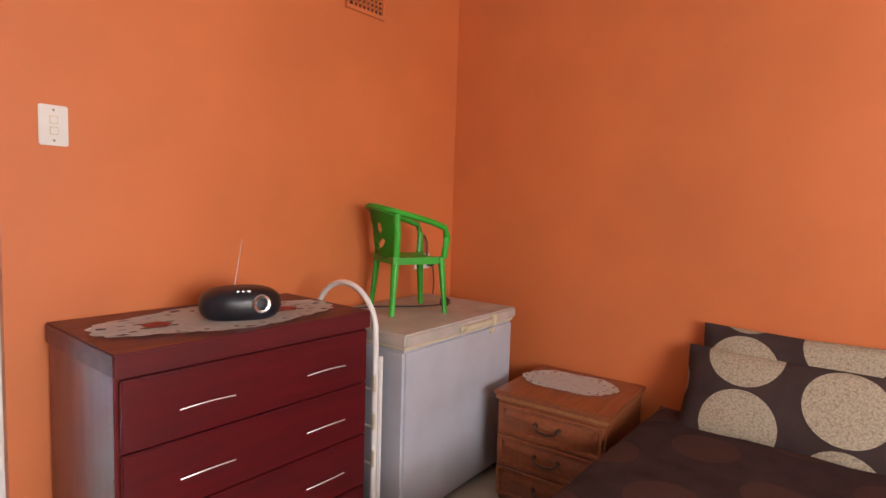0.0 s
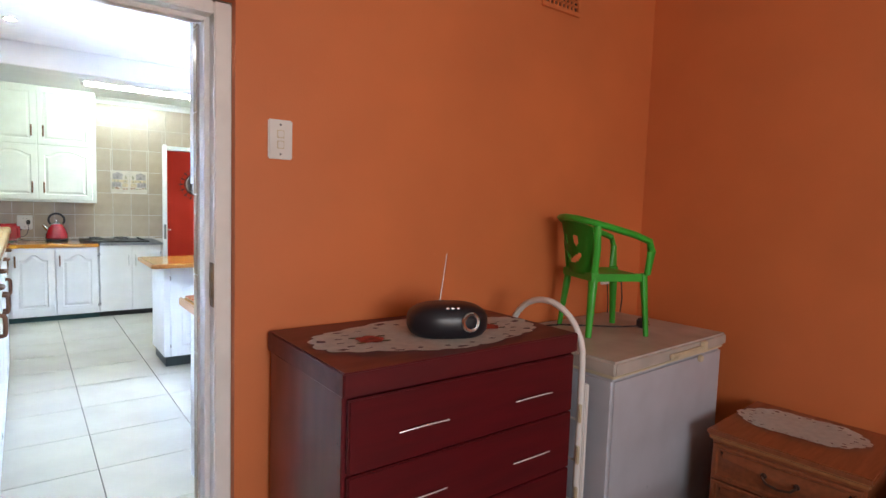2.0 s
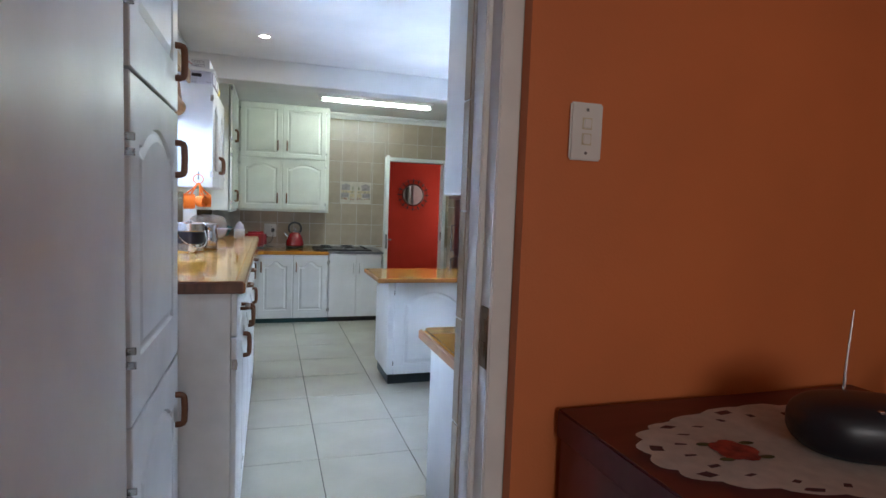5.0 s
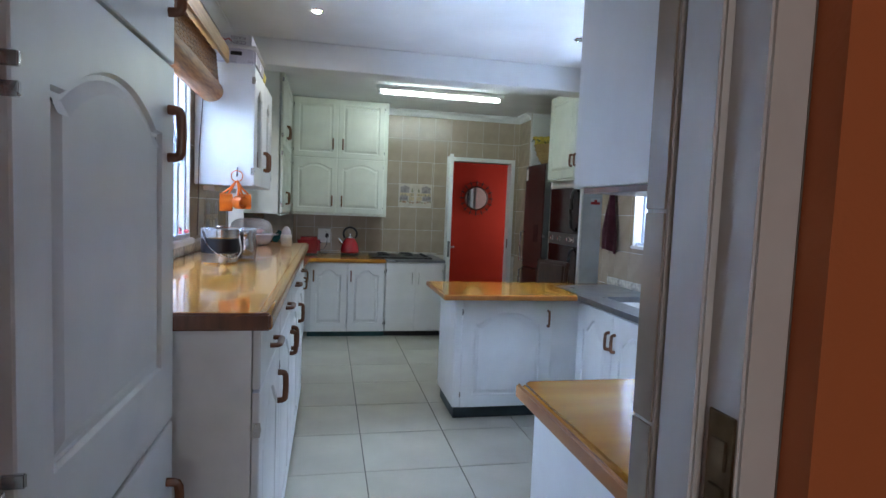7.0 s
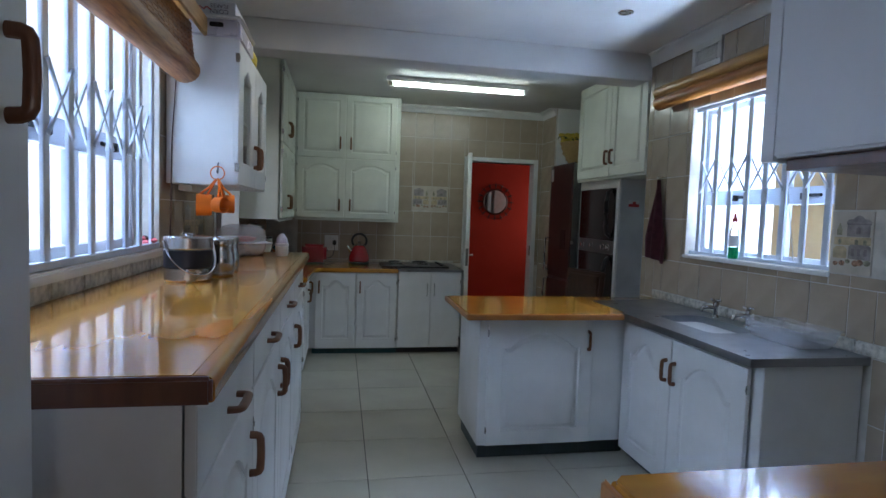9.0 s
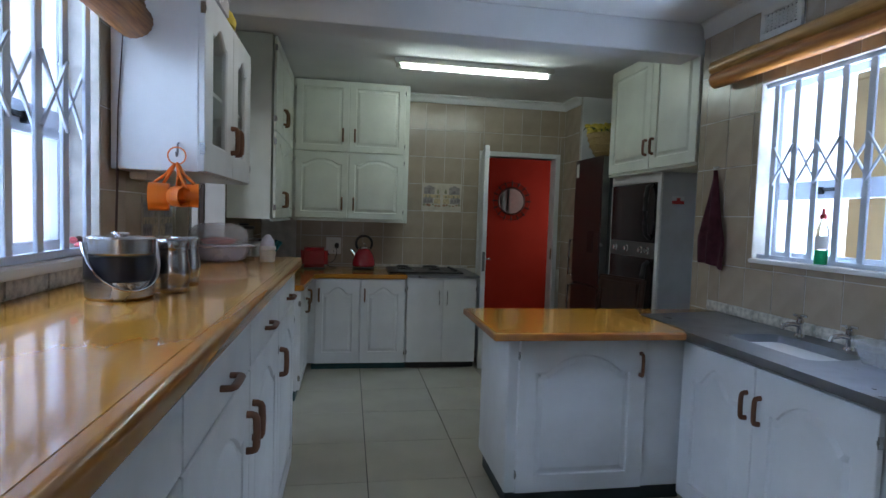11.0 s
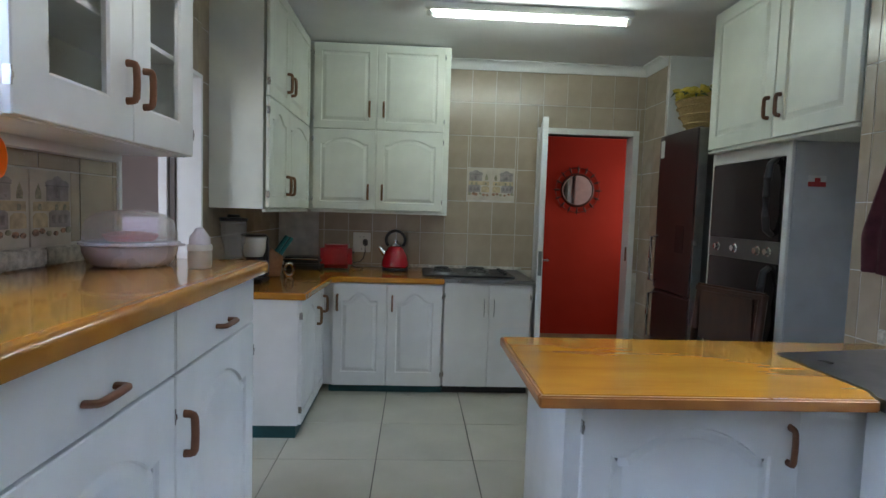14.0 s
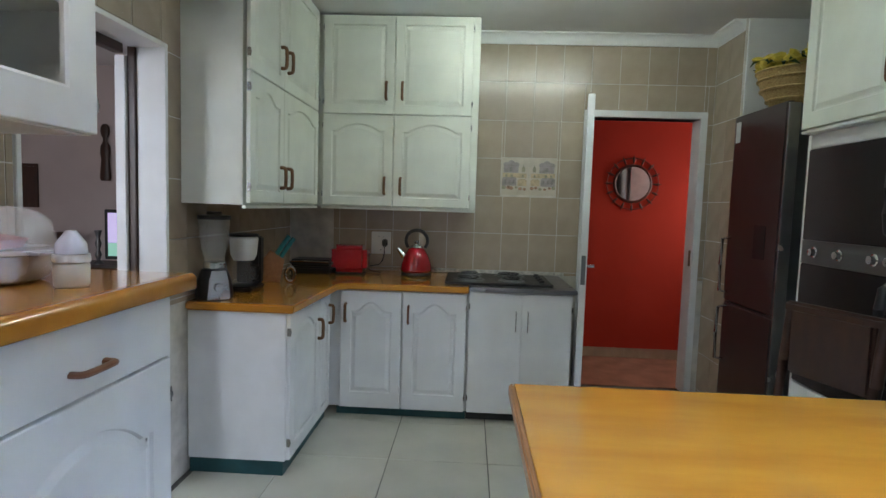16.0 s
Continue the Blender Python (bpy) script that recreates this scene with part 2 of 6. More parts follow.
JUG = material("clear_jug", (0.62, 0.65, 0.68), 0.08, 0, 0.03, 6, 50, 0.0)
JUG.node_tree.nodes["Principled BSDF"].inputs["Alpha"].default_value = 0.13
RACKPL = material("cloudy_rack_plastic", (0.80, 0.82, 0.86), 0.3, 0, 0.05, 8, 60, 0.05)
RACKPL.node_tree.nodes["Principled BSDF"].inputs["Alpha"].default_value = 0.2
SMOKE = material("smoked_plastic", (0.065, 0.058, 0.095), 0.12, 0, 0.1, 6, 50, 0.0)
SMOKELID = material("smoked_grey_lid", (0.25, 0.235, 0.29), 0.12, 0, 0.1, 6, 50, 0.0)
ALU = material("pale_aluminium_frame", (0.62, 0.66, 0.74), 0.35, 0.25, 0.05, 5, 80, 0.05)
BAR = material("white_enamelled_bars", (0.58, 0.64, 0.74), 0.35, 0, 0.05, 6, 80, 0.06)
OUTWALL = material("cream_plaster_outside", (0.70, 0.55, 0.33), 0.9, 0, 0.12, 1.5, 60, 0.6)
PAVING = material("yard_concrete", (0.38, 0.36, 0.32), 0.9, 0, 0.15, 2, 60, 0.5)
ROOFM = material("white_added_eave", (0.70, 0.70, 0.68), 0.7, 0, 0.08, 3, 60, 0.2)
TOWEL = material("maroon_towel", (0.12, 0.03, 0.045), 0.95, 0, 0.2, 15, 330, 0.9)
LIQUID = material("green_dish_soap", (0.02, 0.50, 0.20), 0.2, 0, 0.05, 5, 40, 0.0)
TEAL = material("teal_kickboard", (0.010, 0.065, 0.070), 0.5, 0, 0.15, 9, 60, 0.1)
DARKKICK = material("dark_kickboard", (0.03, 0.045, 0.05), 0.5, 0, 0.15, 9, 60, 0.1)
STRAW = wood("woven_straw", (0.42, 0.29, 0.12), (0.24, 0.15, 0.06), 0.8, (30, 30, 60))
YELLOW = material("yellow_petal", (0.62, 0.48, 0.06), 0.7, 0, 0.2, 20, 100, 0.2)
LEAF = material("green_leaf", (0.05, 0.09, 0.02), 0.6, 0, 0.2, 20, 100, 0.2)
MIRROR = material("mirror_glass", (0.85, 0.85, 0.85), 0.02, 1.0, 0.01, 3, 30, 0.0)
TUBE = glow("lit_fluorescent_tube", (0.84, 1.0, 0.93), 37.0)
LAMPGLOW = glow("lit_downlight_bulb", (1.0, 0.95, 0.86), 330.0)
SCREEN = glow("lit_screen", (0.42, 0.33, 0.70), 0.55)
SCREEN_LOW = glow("lit_screen_green", (0.06, 0.40, 0.24), 0.5)
BOXPAPER = material("printed_white_card", (0.66, 0.66, 0.66), 0.6, 0, 0.06, 10, 80, 0.05)
GREYINK = material("grey_ink", (0.16, 0.15, 0.16), 0.7, 0, 0.1, 10, 80, 0.0)
REDINK = material("red_ink", (0.45, 0.03, 0.03), 0.6, 0, 0.1, 10, 80, 0.0)
BLUEINK = material("grey_lilac_glaze", (0.30, 0.265, 0.255), 0.3, 0, 0.2, 30, 80, 0.0)
YELINK = material("ochre_glaze", (0.50, 0.39, 0.24), 0.3, 0, 0.2, 30, 80, 0.0)
PICTILE = material("painted_pale_tile", (0.58, 0.52, 0.44), 0.2, 0, 0.08, 12, 40, 0.04)
SLATEINK = material("slate_glaze", (0.215, 0.185, 0.185), 0.3, 0, 0.2, 30, 80, 0.0)
RUSTINK = material("rust_brown_glaze", (0.36, 0.19, 0.12), 0.3, 0, 0.5, 90, 160, 0.0)
OLIVEINK = material("olive_glaze", (0.30, 0.28, 0.19), 0.3, 0, 0.3, 60, 120, 0.0)
MIRRORFRAME = material("bronze_red_frame", (0.10, 0.022, 0.012), 0.4, 0.3, 0.2, 20, 60, 0.1)
KNIFETEAL = material("teal_knife_handle", (0.02, 0.20, 0.22), 0.4, 0, 0.1, 9, 60, 0.0)
MILK = material("milky_plastic", (0.66, 0.62, 0.52), 0.35, 0, 0.05, 8, 60, 0.04)


# ---- mesh helpers ----
def add_box(bm, x0, x1, y0, y1, z0, z1):
    vs = [bm.verts.new(p) for p in ((x0, y0, z0), (x1, y0, z0), (x1, y1, z0), (x0, y1, z0), (x0, y0, z1), (x1, y0, z1), (x1, y1, z1), (x0, y1, z1))]
    for f in ((3, 2, 1, 0), (4, 5, 6, 7), (0, 1, 5, 4), (1, 2, 6, 5), (2, 3, 7, 6), (3, 0, 4, 7)):
        bm.faces.new([vs[i] for i in f])


def boxes(*dims, bev=0.003, seg=2):
    bm = bmesh.new()
    for d in dims:
        add_box(bm, *d)
    if bev:
        bmesh.ops.bevel(bm, geom=list(bm.edges), offset=bev, segments=seg, affect="EDGES", clamp_overlap=True)
    return bm


def tube(pts, r=0.01, seg=10, closed=False, ry=None, bm=None, up=(0, 0, 1), taper=None):
    """A round or oval bar swept along points."""
    bm = bm or bmesh.new()
    pts = [Vector(p) for p in pts]
    n, rings = len(pts), []
    ry = r if ry is None else ry
    ref = Vector(up)
    for i, p in enumerate(pts):
        a = pts[(i - 1) % n] if (closed or i > 0) else pts[i]
        b = pts[(i + 1) % n] if (closed or i < n - 1) else pts[i]
        d = (b - a).normalized()
        s = d.cross(ref)
        if s.length < 0.05:
            s = d.cross(Vector((1, 0.3, 0)))
        s.normalize()
        u = s.cross(d).normalized()
        k = taper[i] if taper else 1.0
        rings.append([bm.verts.new(p + s * (math.cos(2 * math.pi * j / seg) * r * k) + u * (math.sin(2 * math.pi * j / seg) * ry * k)) for j in range(seg)])
    for i in range(n if closed else n - 1):
        A, B = rings[i], rings[(i + 1) % n]
        for j in range(seg):
            bm.faces.new((A[j], A[(j + 1) % seg], B[(j + 1) % seg], B[j]))
    if not closed:
        bm.faces.new(rings[0][::-1])
        bm.faces.new(rings[-1])
    return bm


def lathe(profile, seg=28, bm=None, at=(0, 0, 0), sx=1.0, sy=1.0, caps=True, hold=0.0):
    bm = bm or bmesh.new()
    if hold:
        held = [profile[0]]
        for (r0, z0), (r1, z1) in zip(profile, profile[1:]):
            d = math.hypot(r1 - r0, z1 - z0)
            if d > 4 * hold:
                k = hold / d
                held += [(r0 + (r1 - r0) * k, z0 + (z1 - z0) * k), (r1 - (r1 - r0) * k, z1 - (z1 - z0) * k)]
            held.append((r1, z1))
        profile = held
    rings = [[bm.verts.new((at[0] + r * sx * math.cos(2 * math.pi * j / seg), at[1] + r * sy * math.sin(2 * math.pi * j / seg), at[2] + z)) for j in range(seg)] for r, z in profile]
    for A, B in zip(rings, rings[1:]):
        for j in range(seg):
            bm.faces.new((A[j], A[(j + 1) % seg], B[(j + 1) % seg], B[j]))
    if caps:
        bm.faces.new(rings[0][::-1])
        bm.faces.new(rings[-1])
    return bm


def prism(outline, y0, y1, bm=None):
    """An outline in the x-z plane, given depth along y."""
    bm = bm or bmesh.new()
    a = [bm.verts.new((x, y0, z)) for x, z in outline]
    b = [bm.verts.new((x, y1, z)) for x, z in outline]
    bm.faces.new(a)
    bm.faces.new(b[::-1])
    n = len(a)
    for i in range(n):
        bm.faces.new((a[i], b[i], b[(i + 1) % n], a[(i + 1) % n]))
    bmesh.ops.recalc_face_normals(bm, faces=list(bm.faces))
    return bm


def slab(outline, z0, z1, bev=0.0, bm=None):
    """An outline in the x-y plane, given height along z."""
    bm = bm or bmesh.new()
    a = [bm.verts.new((x, y, z0)) for x, y in outline]
    b = [bm.verts.new((x, y, z1)) for x, y in outline]
    bm.faces.new(a[::-1])
    bm.faces.new(b)
    n = len(a)
    for i in range(n):
        bm.faces.new((a[i], a[(i + 1) % n], b[(i + 1) % n], b[i]))
    bmesh.ops.recalc_face_normals(bm, faces=list(bm.faces))
    if bev:
        bmesh.ops.bevel(bm, geom=list(bm.edges), offset=bev, segments=3, affect="EDGES", clamp_overlap=True)
    return bm


def finish(name, bm, mat, smooth=True, angle=38):
    me = bpy.data.meshes.new(name)
    bm.normal_update()
    bm.to_mesh(me)
    bm.free()
    me.materials.append(mat)
    if smooth:
        me.shade_smooth()
        me.set_sharp_from_angle(angle=radians(angle))
    return me


def part(name, bm, mat, parent, label="", m=None, smooth=True, angle=38):
    ob = new(name, finish(name, bm, mat, smooth, angle))
    ob.parent = parent
    if m is not None:
        ob.matrix_basis = m
    return tagged(ob, label)


def same_part(name, mesh, parent, m):
    ob = new(name, mesh)
    ob.parent = parent
    ob.matrix_basis = m
    return ob


def thing(name, label, category, m, group="", kind=""):
    ob = new(name)
    ob.empty_display_size = 0.05
    ob.matrix_basis = m
    return tagged(ob, label, category, group, kind)


def single(name, bm, mat, label, category, m=None, group="", kind="", smooth=True):
    ob = new(name, finish(name, bm, mat, smooth))
    if m is not None:
        ob.matrix_basis = m
    return tagged(ob, label, category, group, kind)


def structure(name, bm, mat, smooth=False):
    return single(name, bm, mat, "", "", kind="structure", smooth=smooth)


def arch_outline(x0, x1, z0, z1, rise, n=22):
    """A door panel's outline whose top swells to a soft arch between two shoulders."""
    pts = [(x0, z0), (x1, z0), (x1, z1 - rise)]
    sh, power = (0.17, 1.15) if x1 - x0 < 0.36 else (0.10, 0.75)
    for i in range(1, n):
        u = i / n
        k = max(0.0, min(1.0, (u - sh) / (1 - 2 * sh)))
        pts.append((x1 + (x0 - x1) * u, z1 - rise + rise * math.sin(math.pi * k) ** power))
    pts.append((x0, z1 - rise))
    return pts


def inset(pts, d):
    out, n = [], len(pts)
    for i in range(n):
        a, p, b = Vector(pts[i - 1]), Vector(pts[i]), Vector(pts[(i + 1) % n])
        e1, e2 = (p - a).normalized(), (b - p).normalized()
        n1, n2 = Vector((-e1.y, e1.x)), Vector((-e2.y, e2.x))
        k = n1 + n2
        k = k / max(0.35, k.dot(n1)) if k.length > 1e-6 else n1
        out.append(tuple(p + k * d))
    return out


def loop(bm, pts, y):
    return [bm.verts.new((x, y, z)) for x, z in pts]


def ring_faces(bm, A, B):
    n = len(A)
    for i in range(n):
        bm.faces.new((A[i], A[(i + 1) % n], B[(i + 1) % n], B[i]))


def fill_between(bm, A, B):
    es = []
    for L in (A, B):
        for i in range(len(L)):
            e = bm.edges.get((L[i], L[(i + 1) % len(L)])) or bm.edges.new((L[i], L[(i + 1) % len(L)]))
            es.append(e)
    bmesh.ops.triangle_fill(bm, use_beauty=True, use_dissolve=False, edges=es)


def door_mesh(w, h, rise=0.05, margin=0.065, thick=0.02, glazed=False, flat=False, low=None, high=None):
    """A cupboard door, front towards -y, with a carved field, or an opening for glass."""
    if flat:
        return boxes((0, w, -thick, 0, 0, h), bev=0.0025)
    bm = bmesh.new()
    rect = [(0, 0), (w, 0), (w, h), (0, h)]
    ins = inset(rect, 0.003)
    back, side, front = loop(bm, rect, 0), loop(bm, rect, -thick + 0.003), loop(bm, ins, -thick)
    ring_faces(bm, back, side)
    ring_faces(bm, side, front)
    out = arch_outline(margin, w - margin, low or margin, h - (high or margin), rise)
    L0 = loop(bm, out, -thick)
    fill_between(bm, front, L0)
    if glazed:
        L1 = loop(bm, inset(out, 0.008), -thick + 0.006)
        L2 = loop(bm, inset(out, 0.008), 0)
        ring_faces(bm, L0, L1)
        ring_faces(bm, L1, L2)
        fill_between(bm, back, L2)
    else:
        L1 = loop(bm, inset(out, 0.005), -thick + 0.009)
        L2 = loop(bm, inset(out, 0.013), -thick + 0.009)
        L3 = loop(bm, inset(out, 0.034), -thick + 0.0005)
        for A, B in ((L0, L1), (L1, L2), (L2, L3)):
            ring_faces(bm, A, B)
        bm.faces.new(L3)
        bm.faces.new(back)
    bmesh.ops.recalc_face_normals(bm, faces=list(bm.faces))
    return bm


def handle_mesh(length=0.106, out=0.028, r=0.0075, ry=0.0108):
    """A bow handle standing along z, fixed at y = 0 and reaching towards -y."""
    half = length / 2
    side = [(0, 0, -half), (0, -out * 0.55, -half + 0.001), (0, -out * 0.85, -half + 0.004), (0, -out * 0.97, -half + 0.011), (0, -out, -half + 0.022)]
    pts = side + [(0, -out * 1.04, 0)] + [(x, y, -z) for x, y, z in side[::-1]]
    bm = tube(pts, ry, 10, ry=r, up=(1, 0, 0))
    return bm


HANDLE_ME = finish("handle", handle_mesh(), HANDLE)
BRASS_ME = finish("handle", handle_mesh(0.112, 0.030, 0.0095, 0.0100), BRONZE)
THIN_ME = finish("handle", handle_mesh(0.13, 0.022, 0.0035, 0.0035), STEEL)
BUTT_ME = finish("hinge", boxes((-0.026, -0.003, -0.008, -0.001, -0.026, 0.026), (-0.003, 0.004, -0.030, -0.004, -0.026, -0.008), (-0.003, 0.004, -0.030, -0.004, 0.008, 0.026), (-0.020, -0.010, -0.014, -0.007, -0.012, 0.012), bev=0.0015), STEEL)
HINGE_ME = finish("hinge", boxes((-0.003, 0.003, -0.022, -0.004, -0.020, 0.020), (-0.0045, 0.0045, -0.024, -0.018, -0.007, 0.007), bev=0.001), STEEL)


def add_handle(door, x, z, mesh=None, across=False):
    return same_part("handle", mesh or HANDLE_ME, door, pose(x, -0.02, z, 0, 90 if across else 0, 0))


def add_door(cab, x, z, w, h, mat, side="r", hz=None, rise=0.05, glazed=False, flat=False, hmesh=None, hinges=True, y=0.0, hin=0.035, name="door", margin=0.065, low=None, high=None):
    d = part(name, door_mesh(w, h, rise, min(margin, w * 0.3), glazed=glazed, flat=flat, low=low, high=high), mat, cab, m=pose(x, y, z), angle=12)
    if side:
        add_handle(d, w - hin if side == "r" else hin, h * 0.5 if hz is None else hz, hmesh)
    if hinges and side:
        for k in (0.12, 0.88):
            same_part("hinge", HINGE_ME, d, pose(-0.001 if side == "r" else w + 0.001, 0, h * k))
    if glazed:
        mg = min(margin, w * 0.3)
        part("pane", boxes((mg - 0.004, w - mg + 0.004, -0.009, -0.006, (low or mg) - 0.004, h - (high or mg) + 0.004), bev=0), PANE, d, smooth=False).visible_shadow = False
    return d


def rect_minus(r, hole):
    """The rectangles that are left of r = (u0, u1, v0, v1) outside the hole."""
    a, b, c, d = r
    e, f, g, h = hole
    if f <= a or e >= b or h <= c or g >= d:
        return [r]
    out = []
    if e > a:
        out.append((a, e, c, d))
    if f < b:
        out.append((f, b, c, d))
    m0, m1 = max(a, e), min(b, f)
    if g > c:
        out.append((m0, m1, c, g))
    if h < d:
        out.append((m0, m1, h, d))
    return out


def wall_mesh(u0, u1, v0, v1, t0, t1, axis, holes=()):
    """A wall with openings: along x (axis 'x', thickness t0..t1 in y) or along y (thickness in x)."""
    rects = [(u0, u1, v0, v1)]
    for hole in holes:
        rects = [q for r in rects for q in rect_minus(r, hole)]
    bm = bmesh.new()
    for a, b, c, d in rects:
        if axis == "x":
            add_box(bm, a, b, t0, t1, c, d)
        else:
            add_box(bm, t0, t1, a, b, c, d)
    return bm


TILE_CACHE = {}


def tile_field(parent, axis, face, sign, u0, u1, v0, v1, uo, vo, tw, th, holes=(), mat=None, name="tile", gap=0.005, depth=0.003, bev=0.0008):
    """Lays tiles, each an object of its own, on a wall or floor. face: the plane, sign: the way that the tiles look."""
    mat = mat or TILE
    i0, i1 = math.floor((u0 - uo) / tw) - 1, math.ceil((u1 - uo) / tw) + 1
    j0, j1 = math.floor((v0 - vo) / th) - 1, math.ceil((v1 - vo) / th) + 1
    for i in range(i0, i1):
        for j in range(j0, j1):
            cell = (max(u0, uo + i * tw), min(u1, uo + (i + 1) * tw), max(v0, vo + j * th), min(v1, vo + (j + 1) * th))
            if cell[1] - cell[0] < 0.012 or cell[3] - cell[2] < 0.012:
                continue
            rects = [cell]
            for hole in holes:
                rects = [q for r in rects for q in rect_minus(r, hole)]
            for a, b, c, d in rects:
                w, h = round(b - a - gap, 4), round(d - c - gap, 4)
                if w < 0.01 or h < 0.01:
                    continue
                key = (axis, sign, w, h, mat.name, depth)
                if key not in TILE_CACHE:
                    lo, hi = (0, depth) if sign > 0 else (-depth, 0)
                    dims = {"x": (-w / 2, w / 2, lo, hi, -h / 2, h / 2), "y": (lo, hi, -w / 2, w / 2, -h / 2, h / 2), "z": (-w / 2, w / 2, -h / 2, h / 2, lo, hi)}[axis]
                    TILE_CACHE[key] = finish(name, boxes(dims, bev=bev, seg=1), mat, False)
                cu, cv = (a + b) / 2, (c + d) / 2
                at = {"x": (cu, face, cv), "y": (face, cu, cv), "z": (cu, cv, face)}[axis]
                same_part(name, TILE_CACHE[key], parent, pose(*at))


# ---- large structure ----
XL, XR, YN, YF, ZC = -0.18, 2.81, 3.26, 9.43, 2.66
LW = (4.15, 5.74, 1.25, 2.22)
RW = (5.275, 6.36, 1.24, 2.17)
OPEN = (6.83, 7.63, 0.0, 2.03)
FD = (2.045, 2.85, 0.0, 2.07)

structure("ground", boxes((-60, 60, -60, 60, -0.40, -0.20), bev=0), PAVING)
floor_k = structure("floor_kitchen", boxes((XL - 0.2, 3.6, YN - 0.23, YF + 0.15, -0.12, -0.0085), bev=0), FGROUT)
structure("floor_bedroom", boxes((-1.6, 3.6, -1.5, YN - 0.235, -0.12, 0.0), bev=0), FTILE)
structure("floor_lounge", boxes((-4.2, XL - 0.205, 5.9, 10.6, -0.12, -0.004), bev=0), TERRA)
structure("floor_passage", boxes((0.8, 4.2, YF + 0.155, 11.6, -0.12, -0.004), bev=0), TERRA)
structure("ceiling_kitchen", boxes((XL - 0.2, 3.6, YN, YF + 0.15, ZC, ZC + 0.12), bev=0), CEIL)
structure("ceiling_bedroom", boxes((-1.6, 3.6, -1.5, YN - 0.005, 2.72, 2.84), bev=0), CEIL)
structure("ceiling_lounge", boxes((-4.2, XL - 0.205, 5.9, 10.6, ZC - 0.06, ZC + 0.1), bev=0), CEIL)
structure("ceiling_passage", boxes((0.8, 4.2, YF + 0.155, 11.6, ZC - 0.06, ZC + 0.1), bev=0), CEIL)
# Roof out of view; its overhang is added to keep sun out of the windows.
structure("roof_sun_shade", boxes((-1.15, 3.9, -1.9, 6.45, 2.93, 3.05), (-4.4, 4.3, 6.46, 11.8, 2.93, 3.05), bev=0), ROOFM)
structure("ceiling_beam", boxes((XL, XR + 0.05, 6.89, 7.12, 2.468, ZC - 0.001), bev=0.006), CEIL)

wall_shared = structure("wall_between_bedroom_and_kitchen", wall_mesh(-1.6, 3.6, 0, 2.95, 3.061, 3.232, "x", [(0.135, 1.051, -1, 2.09)]), GROUT)
structure("wall_bedroom_north_face", wall_mesh(-1.6, 3.6, 0, 2.95, 3.02, 3.060, "x", [(0.135, 1.0512, -1, 2.09)]), ORANGE)
structure("wall_bedroom_east", wall_mesh(-1.5, 3.02, 0, 2.95, 3.38, 3.6, "y"), ORANGE)
structure("wall_bedroom_south", wall_mesh(-1.6, 3.38, 0, 2.95, -1.5, -1.3, "x", [(-0.05, 1.55, 1.0, 2.2)]), ORANGE)
structure("wall_bedroom_west", wall_mesh(-1.3, 3.02, 0, 2.95, -1.6, -1.4, "y"), ORANGE)
wall_left = structure("wall_kitchen_left", wall_mesh(YN, 6.1, 0, 2.95, XL - 0.2, XL - 0.006, "y", [LW]), GROUT)
structure("wall_kitchen_left_middle", wall_mesh(6.1, OPEN[1] + 0.02, 0, 2.95, XL - 0.145, XL - 0.006, "y", [OPEN]), GROUT)
wall_left_far = structure("wall_kitchen_left_far", wall_mesh(OPEN[1] + 0.02, 10.4, 0, 2.95, XL - 0.145, XL - 0.026, "y"), GROUT)
wall_right = structure("wall_kitchen_right", wall_mesh(YN, 6.88, 0, 2.95, XR + 0.006, XR + 0.22, "y", [RW]), GROUT)
wall_far = structure("wall_kitchen_far", wall_mesh(XL - 0.2, 3.6, 0, 2.95, YF + 0.006, YF + 0.15, "x", [FD]), GROUT)
wall_pier = structure("wall_beside_fridge", boxes((2.941, 3.6, 9.03, YF + 0.004, 0, 2.95), bev=0), GROUT)
structure("wall_recess_side", boxes((2.955, 3.6, 9.016, 9.029, 0, ZC), bev=0), CEIL)
structure("wall_recess_back", boxes((3.6, 3.75, 6.7, YF + 0.15, 0, 2.95), bev=0), CEIL)
structure("wall_recess_near", boxes((XR + 0.221, 3.6, 6.7, 6.88, 0, 2.95), bev=0), CEIL)
structure("wall_passage_far", boxes((0.8, 4.2, 10.45, 10.6, 0, 2.9), bev=0), REDWALL)
# The opening in this unseen wall is added to let the passage lamp in.
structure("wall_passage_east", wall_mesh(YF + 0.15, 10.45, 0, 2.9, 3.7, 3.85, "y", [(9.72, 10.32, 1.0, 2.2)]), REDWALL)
structure("wall_passage_west", boxes((0.8, 0.95, YF + 0.15, 10.45, 0, 2.9), bev=0), REDWALL)
structure("baseboard_passage", boxes((0.95, 3.7, 10.435, 10.449, 0, 0.09), bev=0.003), BEIGE)
structure("wall_lounge_west", boxes((-4.2, -4.05, 5.9, 10.6, 0, 2.9), bev=0), MAUVE)
structure("wall_lounge_north", boxes((-4.05, XL - 0.2, 10.4, 10.6, 0, 2.9), bev=0), MAUVE)
# South wall is out of view; its hole is added for the lounge lamp.
structure("wall_lounge_south", wall_mesh(-4.05, XL - 0.2, 0, 2.9, 5.9, 6.1, "x", [(-2.4, -0.9, 0.9, 2.1)]), MAUVE)
structure("yard_wall_left", boxes((-3.15, -2.95, -6, 5.88, -0.2, 2.5), (-3.18, -2.92, -6, 5.88, 2.5, 2.58), bev=0.004), OUTWALL)
